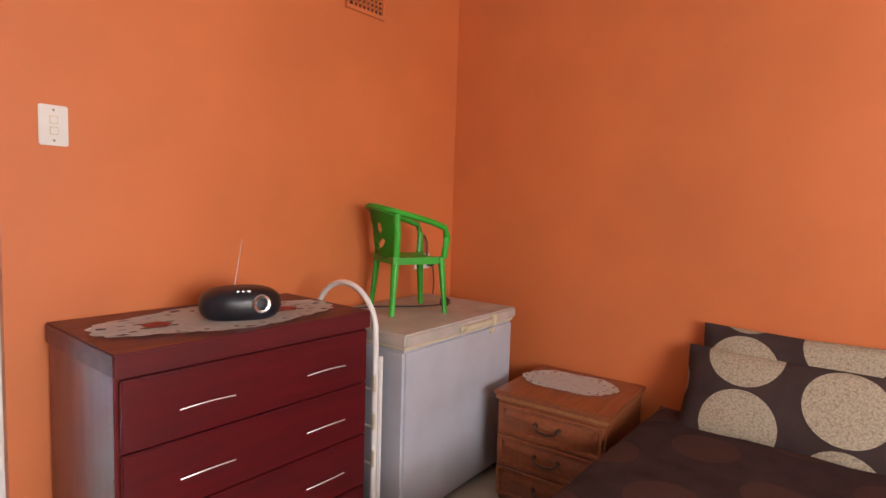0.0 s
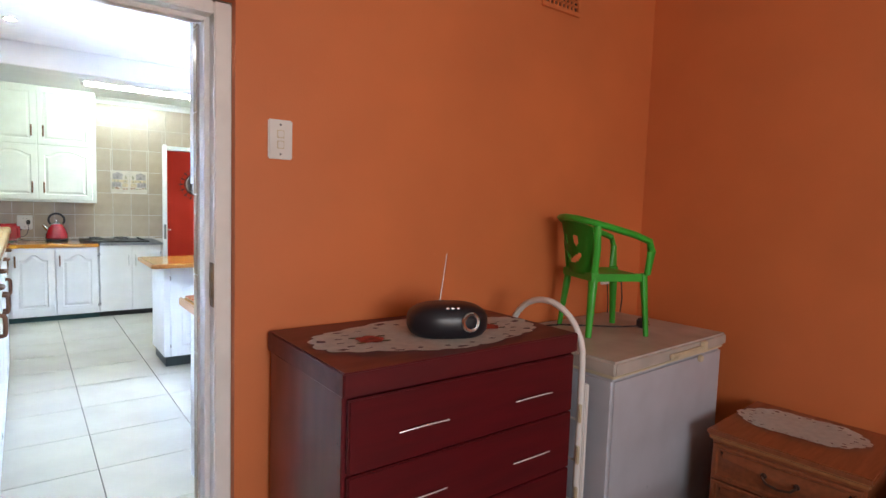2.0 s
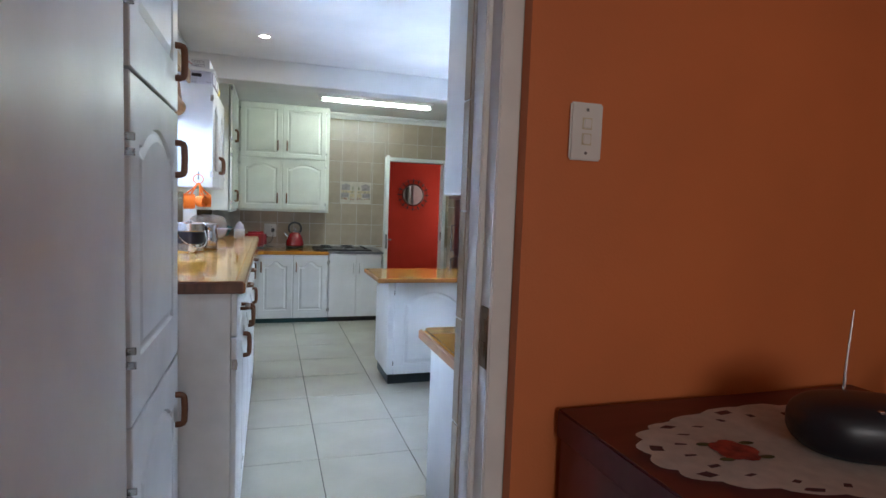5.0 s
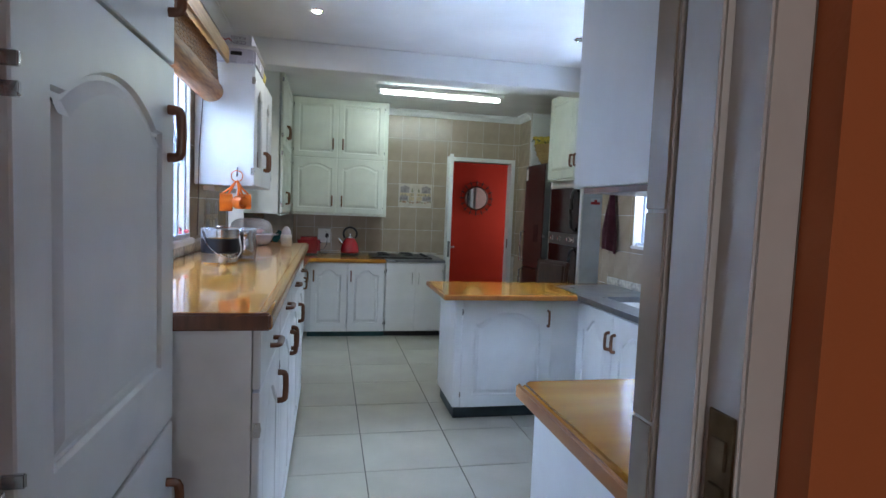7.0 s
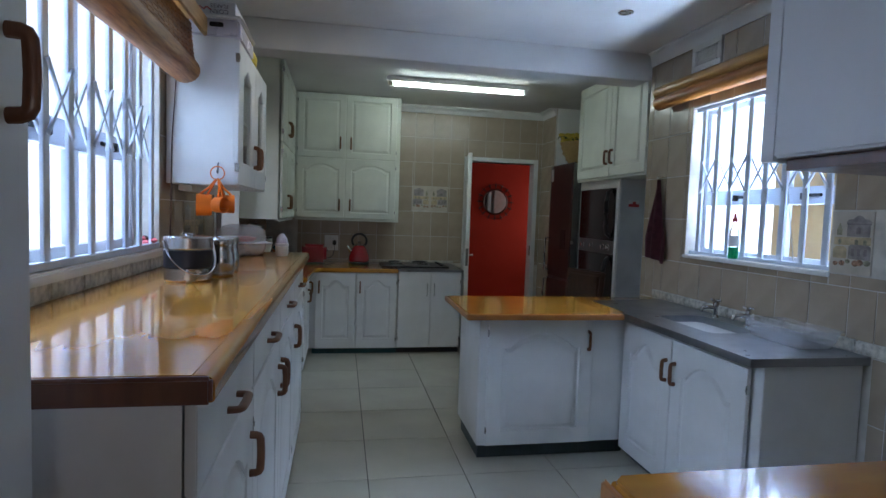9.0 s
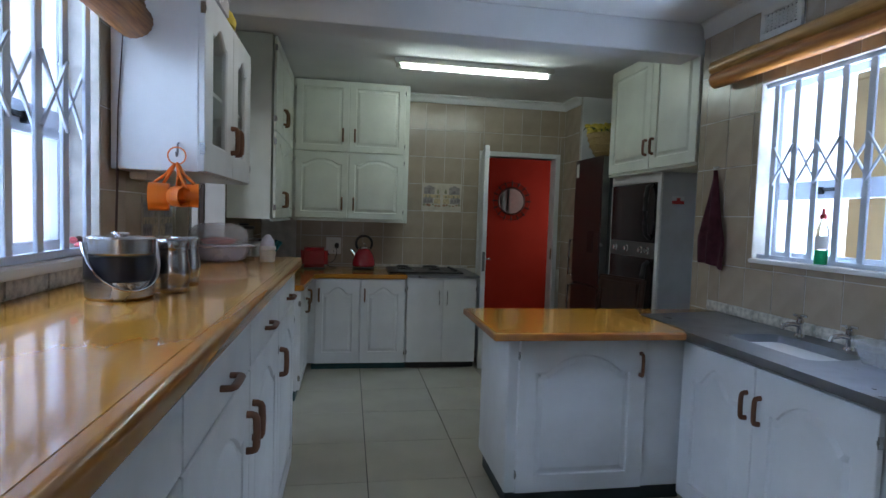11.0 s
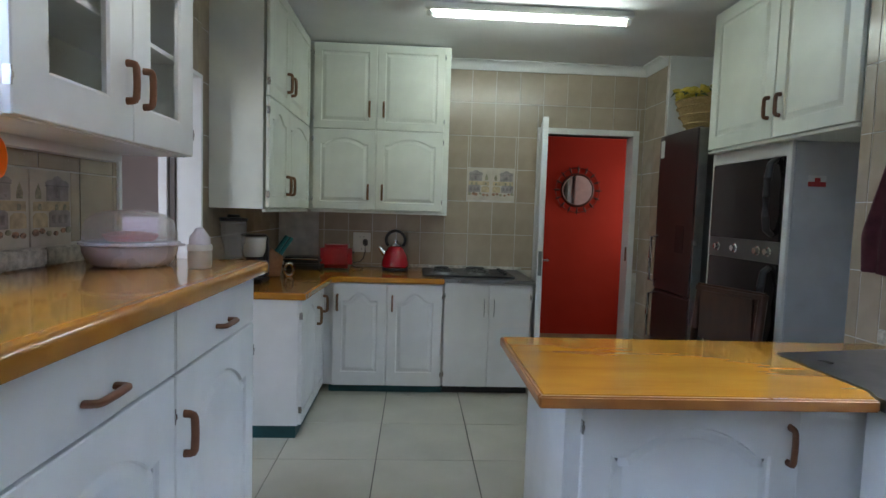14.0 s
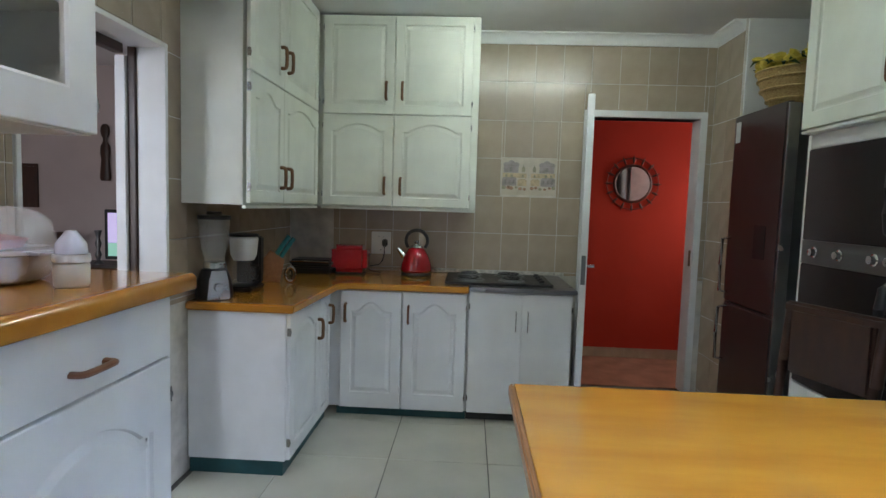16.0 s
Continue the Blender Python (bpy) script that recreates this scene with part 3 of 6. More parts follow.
structure("yard_wall_right", boxes((4.95, 5.15, -6, 12, -0.2, 2.7), (4.92, 5.18, -6, 12, 2.7, 2.78), bev=0.004), OUTWALL)


def cornice(name, x0, y0, x1, y1, nx, ny, z, s=0.075, reach=None):
    """A coved moulding between wall and ceiling; (nx, ny) points into the room."""
    bm = bmesh.new()
    prof = [(0, 0), (0, -s), (0.012, -s), (0.016, -s + 0.012)]
    for i in range(6):
        a = math.pi / 2 * i / 5
        prof.append((0.016 + (s - 0.028) * (1 - math.cos(a)), -s + 0.012 + (s - 0.024) * math.sin(a)))
    prof += [(s, -0.012), (s, 0)]
    prof = [(d * (reach or s) / s, h) for d, h in prof]
    rows = [[bm.verts.new((x + nx * d, y + ny * d, z + h)) for d, h in prof] for x, y in ((x0, y0), (x1, y1))]
    n = len(prof)
    for i in range(n):
        bm.faces.new((rows[0][i], rows[1][i], rows[1][(i + 1) % n], rows[0][(i + 1) % n]))
    bm.faces.new(rows[0][::-1])
    bm.faces.new(rows[1])
    bmesh.ops.recalc_face_normals(bm, faces=list(bm.faces))
    return structure(name, bm, CEIL, True)


cornice("trim_cornice_far", 1.2, YF, 2.94, YF, 0, -1, ZC - 0.001)
cornice("trim_cornice_pier", 2.94, 9.03, 2.94, YF, -1, 0, ZC - 0.001)
cornice("trim_cornice_right", XR, YN, XR, 6.88, -1, 0, ZC - 0.001, 0.10, 0.035)
cornice("trim_cornice_left", XL, YN, XL, 6.88, 1, 0, ZC - 0.001, 0.10, 0.035)


def window(name, wall_x, y0, y1, z0, z1, sign, mullions, rail_z, bars, zig_z, deep):
    """An aluminium casement in an outer wall with a sliding burglar trellis on the room's side. sign: +1 when the room lies at larger x."""
    w = thing(name, "pale aluminium casement window with white trellis bars", "window", pose(wall_x, 0, 0), kind="structure")
    xo, t = -sign * 0.13, 0.035
    rails = [(y0, y1, z0, z0 + 0.04), (y0, y1, z1 - 0.04, z1), (y0, y0 + 0.04, z0 + 0.04, z1 - 0.04), (y1 - 0.04, y1, z0 + 0.04, z1 - 0.04)]
    rails += [(m - 0.028, m + 0.028, z0 + 0.04, z1 - 0.04) for m in mullions]
    part("window_frame", boxes(*[(xo - t / 2, xo + t / 2, a, b, c, d) for a, b, c, d in rails], bev=0.003), ALU, w)
    part("transom", boxes((xo - t / 2 - 0.004, xo + t / 2 + 0.004, y0 + 0.04, y1 - 0.04, rail_z - 0.045, rail_z + 0.045), bev=0.004), ALU, w)
    edges = [y0 + 0.04, *mullions, y1 - 0.04]
    for a, b in zip(edges, edges[1:]):
        for c, d in ((z0 + 0.04, rail_z - 0.045), (rail_z + 0.045, z1 - 0.04)):
            p = part("pane", boxes((xo - 0.002, xo + 0.002, a + 0.02, b - 0.02, c, d), bev=0), PANE, w, smooth=False)
            p.visible_shadow = False
        part("latch", boxes((xo + sign * 0.02, xo + sign * 0.035, (a + b) / 2 - 0.06, (a + b) / 2 + 0.06, rail_z - 0.008, rail_z + 0.008), (xo + sign * 0.02, xo + sign * 0.05, (a + b) / 2 + 0.02, (a + b) / 2 + 0.05, rail_z - 0.022, rail_z + 0.012), bev=0.003), BLACK, w)
    xb = -sign * deep
    step = (y1 - y0) / bars
    ys = [y0 + step * (i + 0.5) for i in range(bars)]
    bar_me = finish("bar", boxes((-0.006, 0.006, -0.017, 0.017, z0 + 0.02, z1 - 0.02), bev=0.002), BAR)
    for y in ys:
        same_part("bar", bar_me, w, pose(xb, y, 0))
    part("track", boxes((xb - 0.014, xb + 0.014, y0, y1, z0, z0 + 0.022), (xb - 0.014, xb + 0.014, y0, y1, z1 - 0.022, z1), bev=0.003), BAR, w)
    zh = 0.103
    for sgn in (1, -1):
        for a, b in zip(ys, ys[1:]):
            for k in (1, -1):
                m = (a + b) / 2
                hgt = zh * k * sgn
                if (ys.index(a) % 2 == 0) == (sgn > 0):
                    part("link", tube([(xb + sign * 0.010 * sgn, a, zig_z - hgt), (xb + sign * 0.010 * sgn, b, zig_z + hgt)], 0.0065, 6), BAR, w, smooth=False)
    return w


win_l = window("window_1", XL, *LW, 1, (4.68, 5.21), 1.66, 11, 1.725, 0.014)
win_r = window("window_2", XR, *RW, -1, (5.69,), 1.60, 8, 1.73, 0.045)
part("window_sill", boxes((-0.19, 0.02, LW[0] - 0.02, LW[1] + 0.02, LW[2] - 0.035, LW[2] - 0.002), bev=0.006), WHITE, win_l)
part("window_sill", boxes((-0.012, 0.19, RW[0] - 0.01, RW[1] + 0.01, RW[2] - 0.025, RW[2] - 0.002), bev=0.005), WHITE, win_r)
win_b = thing("window_3", "white framed bedroom window", "window", pose(0.45, -1.4, 0), kind="structure")
part("window_frame", boxes((-0.5, 1.1, -0.03, 0.03, 1.0, 1.05), (-0.5, 1.1, -0.03, 0.03, 2.15, 2.2), (-0.5, -0.45, -0.03, 0.03, 1.05, 2.15), (1.05, 1.1, -0.03, 0.03, 1.05, 2.15), (0.27, 0.33, -0.03, 0.03, 1.05, 2.15), bev=0.004), WHITE, win_b)

# door frame between bedroom and kitchen, and the bedroom door standing open
frame_b = thing("door_frame", "white painted timber door frame, scuffed, with a latch plate", "door frame", pose(0, 0, 0), kind="structure")
part("jamb", boxes((0.996, 1.050, 3.058, 3.185, 0, 2.085), (0.979, 0.9955, 3.112, 3.185, 0, 2.06), bev=0.004), WHITE_W, frame_b)
part("jamb", boxes((0.138, 0.185, 3.022, 3.215, 0, 2.085), (0.18, 0.198, 3.075, 3.16, 0, 2.06), bev=0.004), WHITE_W, frame_b)
part("head", boxes((0.186, 0.995, 3.058, 3.215, 2.045, 2.085), (0.199, 0.978, 3.112, 3.16, 2.03, 2.05), bev=0.004), WHITE_W, frame_b)
part("latch_plate", boxes((0.9925, 0.9958, 3.063, 3.106, 1.085, 1.235), (0.989, 0.993, 3.072, 3.096, 1.115, 1.15), (0.989, 0.993, 3.072, 3.096, 1.17, 1.205), bev=0.001), BRASS, frame_b, "worn brass latch plate")
part("architrave", boxes((0.124, 0.135, 3.006, 3.019, 0, 2.11), bev=0.004), ORANGE, frame_b, "orange painted edge strip")
door_b = thing("door_1", "plain white flush door standing open into the bedroom", "door", pose(0.230, 3.028, 0, 0, 0, 1.0), kind="structure")
part("leaf", boxes((-0.035, 0.005, -0.80, -0.005, 0.008, 2.03), bev=0.003), WHITE, door_b)
part("door_handle", tube([(0.005, -0.74, 1.02), (0.05, -0.74, 1.02), (0.055, -0.70, 1.02), (0.055, -0.63, 1.02)], 0.008, 10), STEEL, door_b)
# white nosing and tiles at the end of the shared wall on the kitchen's side
structure("trim_wall_end", boxes((0.9765, 1.0505, 3.186, 3.231, 0, 2.6), bev=0.002), GROUT)

# far door: frame, leaf swung into the kitchen, mirror in the passage
frame_f = thing("door_frame", "white painted timber frame of the passage door", "door frame", pose(0, YF, 0), kind="structure")
part("jamb", boxes((2.0, 2.05, -0.012, 0.15, 0, 2.12), bev=0.004), WHITE, frame_f)
part("jamb", boxes((2.845, 2.895, -0.012, 0.15, 0, 2.12), bev=0.004), WHITE, frame_f)
part("head", boxes((2.051, 2.844, -0.012, 0.15, 2.07, 2.12), bev=0.004), WHITE, frame_f)
part("latch_plate", boxes((2.840, 2.846, 0.02, 0.05, 0.98, 1.10), bev=0.001), BRASS, frame_f)
door_f = thing("door_2", "white passage door swung wide open into the kitchen, seen edge on", "door", pose(2.035, YF - 0.02, 0, 0, 0, 79), kind="structure")
part("leaf", boxes((-0.80, -0.005, -0.02, 0.022, 0.01, 2.075), bev=0.003), WHITE, door_f)
part("lock", boxes((-0.802, -0.795, -0.012, 0.014, 0.92, 1.10), bev=0.001), GREYMET, door_f)
part("door_handle", tube([(-0.74, -0.02, 1.03), (-0.74, -0.06, 1.03), (-0.70, -0.065, 1.03), (-0.63, -0.065, 1.03)], 0.008, 10), STEEL, door_f)


def round_mirror(at):
    m = thing("wall_mirror", "round mirror in a thin bronze sunburst frame on the red wall", "mirror", pose(*at))
    bm = lathe([(0.165, 0.0), (0.18, 0.008), (0.165, 0.018), (0.15, 0.008)], 40, caps=False)
    part("rim", bm, MIRRORFRAME, m, m=pose(0, 0, 0, 90, 0, 0))
    part("glass", lathe([(0.0, 0.012), (0.155, 0.012), (0.158, 0.006)], 40, caps=False), MIRROR, m, m=pose(0, 0, 0, 90, 0, 0))
    bm = tube([(0.235 * math.cos(a), 0.0, 0.235 * math.sin(a)) for a in [2 * math.pi * i / 48 for i in range(48)]], 0.0035, 8, True, up=(0, 1, 0))
    part("outer_ring", bm, MIRRORFRAME, m, m=pose(0, -0.01, 0))
    leaf = finish("ornament", lathe([(0.002, 0), (0.009, 0.02), (0.012, 0.04), (0.008, 0.06), (0.001, 0.085)], 8, sy=0.4), MIRRORFRAME)
    for i in range(16):
        a = 2 * math.pi * i / 16
        same_part("ornament", leaf, m, Matrix.Translation((0, -0.01, 0)) @ Matrix.Rotation(-a, 4, "Y") @ pose(0, 0, 0.18))
    return m


round_mirror((2.67, 10.449, 1.635))

# ---- kitchen cupboards ----
# tall pantry cupboard beside the doorway
pantry = thing("pantry_cupboard", "tall white painted pantry cupboard with three arched panel doors", "cupboard", pose(0.172, 3.237, 0, 0, 0, 90))
part("body", boxes((0, 0.709, 0.0, 0.345, 0.0, 2.58), bev=0.003), WHITE, pantry)
for z, h, hz in ((0.09, 0.832, 0.65), (0.930, 0.822, 0.668), (1.760, 0.798, 0.155)):
    d = add_door(pantry, 0.032, z, 0.677, h, WHITE, "r", hz, 0.062, hin=0.050, margin=0.092, low=0.145, high=0.095, hinges=False)
    for k in (0.20, 0.80):
        same_part("hinge", BUTT_ME, d, pose(0.0, 0, h * k))

# low run under the left window
ys = (4.055, 4.668, 5.330, 5.993, 6.655)
for i, (a, b) in enumerate(zip(ys, ys[1:])):
    w = b - a
    u = thing("base_cabinet", "white painted base cabinet with one drawer and an arched panel door", "cabinet", pose(0.36, a, 0, 0, 0, 90), "base cabinets under the window")
    part("body", boxes((0.001, w - 0.001, 0.012, 0.53, 0.09, 1.118), bev=0.002), WHITE, u)
    part("kickboard", boxes((0.001, w - 0.001, 0.05, 0.07, 0.0, 0.089), bev=0.002), TEAL, u)
    d = part("drawer", door_mesh(w - 0.008, 0.160, flat=True), WHITE, u, m=pose(0.004, 0, 0.953))
    add_handle(d, w / 2, 0.058, across=True)
    add_door(u, 0.004, 0.095, w - 0.008, 0.85, WHITE, "r" if i < 2 else "l", 0.685, 0.085, hin=0.045, margin=0.085)
    if i == 0:
        part("end_panel", boxes((-0.004, 0.0, 0.002, 0.53, 0.0, 1.117), bev=0.0), WHITE_W, u)
wt = thing("worktop", "varnished orange-brown wooden worktop with a dark rounded end", "worktop", pose(0, 0, 0))
out = [(XL + 0.002, 4.047), (0.376, 4.047), (0.376, 6.735), (XL + 0.002, 6.735)]
part("board", slab(out, 1.124, 1.165, 0.002), TOP, wt)
nose = [(0.3762, 1.119), (0.404, 1.119)] + [(0.404 + 0.006 * math.sin(a), 1.125 - 0.006 * math.cos(a)) for a in (0.8, 1.57)]
nose += [(0.392 + 0.018 * math.cos(a), 1.147 + 0.018 * math.sin(a)) for a in [math.pi / 2 * i / 7 for i in range(8)]] + [(0.3762, 1.165)]
part("nosing", prism(nose, 4.047, 6.735), WTNOSE, wt, "rounded golden front edging", angle=30)
part("end_edge", boxes((XL + 0.004, 0.408, 4.030, 4.0465, 1.119, 1.1655), bev=0.006, seg=3), EDGE, wt, "dark brown end edging")

# glazed wall cupboard
wc = thing("wall_cabinet", "white wall cabinet with two arched glazed doors above the worktop", "cabinet", pose(0.114, 5.805, 1.540, 0, 0, 90))
W, H, D = 0.925, 0.665, 0.290
part("side", boxes((0, 0.016, 0, D, 0, H), bev=0.002), WHITE, wc)
part("side", boxes((W - 0.016, W, 0, D, 0, H), bev=0.002), WHITE, wc)
part("base", boxes((0.016, W - 0.016, 0.001, D, 0, 0.016), bev=0.001), WHITE, wc)
part("top", boxes((0.016, W - 0.016, 0.001, D, H - 0.016, H), bev=0.001), WHITE, wc)
part("back", boxes((0.016, W - 0.016, D - 0.008, D, 0.016, H - 0.016), bev=0), CREAM, wc)
part("shelf", boxes((0.016, W - 0.016, 0.02, D - 0.008, 0.33, 0.345), bev=0.001), WHITE, wc)
add_door(wc, 0.002, 0.004, 0.486, 0.655, WHITE, "r", 0.165, 0.045, glazed=True, margin=0.118, low=0.105, high=0.085)
add_door(wc, 0.491, 0.004, 0.432, 0.655, WHITE, "l", 0.165, 0.045, glazed=True, margin=0.105, low=0.105, high=0.085, hin=0.06)
bowl = finish("plate_stack", lathe([(0.05, 0), (0.09, 0.012), (0.11, 0.03), (0.105, 0.032), (0.06, 0.02), (0.0, 0.018)], 24), BLACK)
for x in (0.2, 0.62):
    ob = new("dark_bowl", bowl)
    ob.matrix_basis = pose(0.112 - 0.15, 5.80 + x, 1.5575)
    tagged(ob, "dark glazed bowl on the cabinet shelf", "bowl")
single("undershelf_lamp", boxes((-0.15, -0.09, 5.9, 6.66, 1.509, 1.538), bev=0.004), WHITEPL, "white strip lamp fixed under the wall cabinet", "strip lamp")

# far wall cupboards, left leg and far leg
def tall_wall_cab(name, m, w, d, doors, label, hm):
    c = thing("wall_cabinet", label, "cabinet", m, "cream wall cabinets to the ceiling")
    part("body", boxes((-0.29 if "b" in name else 0, w, 0.014, d, 1.352, 2.655), bev=0.003), CREAM, c)
    part("bottom_rail", boxes((0.0, w, -0.004, 0.018, 1.335, 1.351), bev=0.003), CREAM, c)
    for x, dw, side in doors:
        add_door(c, x, 1.362, dw, 0.620, CREAM, side, 0.14, 0.05, hmesh=hm, margin=0.06, hin=0.052)
        add_door(c, x, 1.989, dw, 0.655, CREAM, side, 0.157, 0.0, hmesh=hm, margin=0.06, hin=0.052)
    return c


tall_wall_cab("a", pose(0.110, 7.80, 0, 0, 0, 90), 1.225, 0.312, [(0.012, 0.470, "r"), (0.486, 0.690, "l")], "cream wall cabinet with four panel doors reaching the ceiling", BRASS_ME)
tall_wall_cab("b", pose(0.134, 9.05, 0), 1.076, 0.376, [(0.012, 0.487, "r"), (0.505, 0.525, "l")], "cream wall cabinet reaching the ceiling with four panel doors", BRASS_ME)

# corner base units and hob unit
u = thing("base_cabinet", "white corner base cabinet with a plain end panel and teal kickboard", "cabinet", pose(0.295, 7.852, 0, 0, 0, 90), "base cabinets in the far corner")
part("body", boxes((0, 0.846, 0.0, 0.495, 0.075, 0.829), bev=0.003), WHITE, u)
part("kickboard", boxes((0.004, 0.80, 0.012, 0.490, 0, 0.074), bev=0.002), TEAL, u)
add_door(u, 0.012, 0.08, 0.53, 0.74, WHITE, "r", 0.56, 0.07, hmesh=BRASS_ME)
add_door(u, 0.552, 0.08, 0.235, 0.74, WHITE, "r", 0.60, 0.03, hmesh=BRASS_ME, hinges=False, margin=0.05)
u = thing("base_cabinet", "white base cabinet with two arched doors and dark wooden handles", "cabinet", pose(0.345, 8.70, 0), "base cabinets in the far corner")
part("body", boxes((-0.06, 0.845, 0.012, 0.72, 0.055, 0.829), bev=0.003), WHITE, u)
part("kickboard", boxes((0, 0.845, 0.02, 0.7, 0, 0.054), bev=0.002), TEAL, u)
add_door(u, 0.026, 0.06, 0.392, 0.762, WHITE, "l", 0.62, 0.06, hmesh=BRASS_ME, hinges=False, high=0.07, low=0.10)
add_door(u, 0.428, 0.06, 0.402, 0.762, WHITE, "l", 0.62, 0.06, high=0.07, low=0.10)
u = thing("hob_cabinet", "white base cabinet with two plain doors under the hob", "cabinet", pose(1.192, 8.69, 0), "base cabinets in the far corner")
part("body", boxes((0, 0.648, 0.012, 0.73, 0.06, 0.845), bev=0.003), WHITE, u)
part("kickboard", boxes((0, 0.648, 0.04, 0.7, 0, 0.059), bev=0.002), BLACK, u)
add_door(u, 0.004, 0.065, 0.326, 0.775, WHITE, "r", 0.60, flat=True, hmesh=THIN_ME)
add_door(u, 0.334, 0.065, 0.31, 0.775, WHITE, "l", 0.60, flat=True, hmesh=THIN_ME)
ct = thing("worktop", "varnished wooden corner worktop", "worktop", pose(0, 0, 0))
part("board", slab([(XL - 0.02, 7.825), (0.340, 7.825), (0.375, 8.60), (0.43, 8.655), (1.19, 8.655), (1.19, YF - 0.002), (XL - 0.02, YF - 0.002)], 0.83, 0.872, 0.008), TOP_X, ct)
st = thing("hob_worktop", "grey steel worktop beside the wooden one", "worktop", pose(0, 0, 0))
part("board", boxes((1.191, 1.865, 8.655, YF - 0.002, 0.847, 0.874), bev=0.006), DULLSTEEL, st)
part("splash_strip", boxes((0.9, 1.9, YF - 0.025, YF - 0.008, 0.875, 0.90), bev=0.004), BORDER, st)

# peninsula and sink
pen = thing("peninsula_cabinet", "white peninsula cabinet with an arched door and worn edges", "cabinet", pose(1.412, 6.17, 0))
part("body", boxes((0, 0.95, 0, 0.52, 0.095, 0.866), bev=0.004), WHITE, pen)
part("kickboard", boxes((0.02, 0.95, 0.05, 0.50, 0, 0.094), bev=0.003), DARKKICK, pen)
add_door(pen, 0.048, 0.10, 0.648, 0.755, WHITE, "r", 0.62, 0.085, margin=0.085)
snk = thing("sink_cabinet", "white sink cabinet with two arched doors", "cabinet", pose(2.318, 6.165, 0, 0, 0, -90))
part("body", boxes((0, 1.105, 0.012, 0.490, 0.065, 0.866), bev=0.003), WHITE, snk)
part("kickboard", boxes((0, 1.10, 0.05, 0.48, 0, 0.064), bev=0.003), DARKKICK, snk)
add_door(snk, 0.02, 0.068, 0.486, 0.77, WHITE, "r", 0.60, 0.085, hinges=False, margin=0.085)
add_door(snk, 0.512, 0.068, 0.535, 0.77, WHITE, "l", 0.60, 0.085, margin=0.085)
pt = thing("worktop", "varnished golden wooden peninsula worktop with rounded dark nosing", "worktop", pose(0, 0, 0))
part("board", slab([(1.311, 6.036), (2.226, 6.036), (2.258, 6.10), (2.258, 6.515), (XR - 0.002, 6.62), (XR - 0.002, 6.70), (1.311, 6.70)], 0.868, 0.900, 0.002), TOP_X, pt)
part("nosing", boxes((1.297, 2.228, 6.018, 6.0358, 0.866, 0.8996), (1.297, 1.3108, 6.0360, 6.70, 0.866, 0.8996), bev=0.0045, seg=3), NOSE, pt, "dark brown edging")
sk = thing("kitchen_sink", "stainless steel sink top with a single bowl and drainer", "sink", pose(0, 0, 0))
bx0, bx1, by0, by1 = 2.40, 2.68, 5.50, 5.98
ring = bmesh.new()
outer = [(2.235, 5.03), (XR - 0.003, 5.03), (XR - 0.003, 6.615), (2.262, 6.512), (2.262, 6.10), (2.235, 6.04)]
inner = []
for cx, cy, a0 in ((bx1 - 0.05, by1 - 0.05, 0), (bx0 + 0.05, by1 - 0.05, 90), (bx0 + 0.05, by0 + 0.05, 180), (bx1 - 0.05, by0 + 0.05, 270)):
    for k in range(5):
        a = radians(a0 + 22.5 * k)
        inner.append((cx + 0.05 * math.cos(a), cy + 0.05 * math.sin(a)))
vo = [ring.verts.new((x, y, 0.9035)) for x, y in outer]
vb = [ring.verts.new((x, y, 0.868)) for x, y in outer]
vi = [ring.verts.new((x, y, 0.9035)) for x, y in inner]
vj = [ring.verts.new((x * 0.97 + 0.0762, y * 0.97 + 0.172, 0.74)) for x, y in inner]
fill_between(ring, vo, vi)
ring_faces(ring, vo, vb)
ring_faces(ring, vi, vj)
ring.faces.new(vj)
bmesh.ops.recalc_face_normals(ring, faces=list(ring.faces))
part("basin", ring, DULLSTEEL, sk)
part("drain", lathe([(0.0, 0.0), (0.035, 0.0), (0.04, 0.004), (0.0, 0.006)], 20), CHROME, sk, m=pose(2.54, 5.74, 0.741))

# short counter beside the doorway
bc = thing("base_cabinet", "white painted cabinet with a plain end panel", "cabinet", pose(1.125, 3.28, 0))
part("body", boxes((0, 1.68, 0.0, 0.69, 0.09, 0.925), bev=0.003), WHITE, bc)
part("kickboard", boxes((0.03, 1.68, 0.02, 0.62, 0, 0.089), bev=0.002), DARKKICK, bc)
for k in range(3):
    add_door(bc, 0.03 + 0.545 * k, 0.10, 0.53, 0.80, WHITE, None, y=0.0, hinges=False).matrix_basis = pose(0.56 + 0.545 * k, 0.691, 0.10, 0, 0, 180)
bt = thing("worktop", "varnished golden wooden worktop with a dark edge", "worktop", pose(0, 0, 0))
part("board", slab([(1.095, YN + 0.008), (XR - 0.008, YN + 0.008), (XR - 0.008, 4.03), (1.12, 4.03), (1.095, 4.005)], 0.926, 0.972, 0.012), TOP_X, bt)
part("nosing", boxes((1.083, 1.097, YN + 0.009, 4.02, 0.925, 0.970), bev=0.007, seg=3), NOSE, bt, "dark brown edging")
rc = thing("wall_cabinet", "plain white wall cabinet with a dark underside", "cabinet", pose(1.050, YN + 0.008, 1.498))
part("body", boxes((0, 1.735, 0, 0.352, 0.012, 1.155), bev=0.003), WHITE, rc)
# Underside sheet in dark brown, darker than the white body.
part("underside", boxes((0.012, 1.715, 0.01, 0.345, 0.0, 0.011), bev=0), EDGE, rc, "dark brown underside")
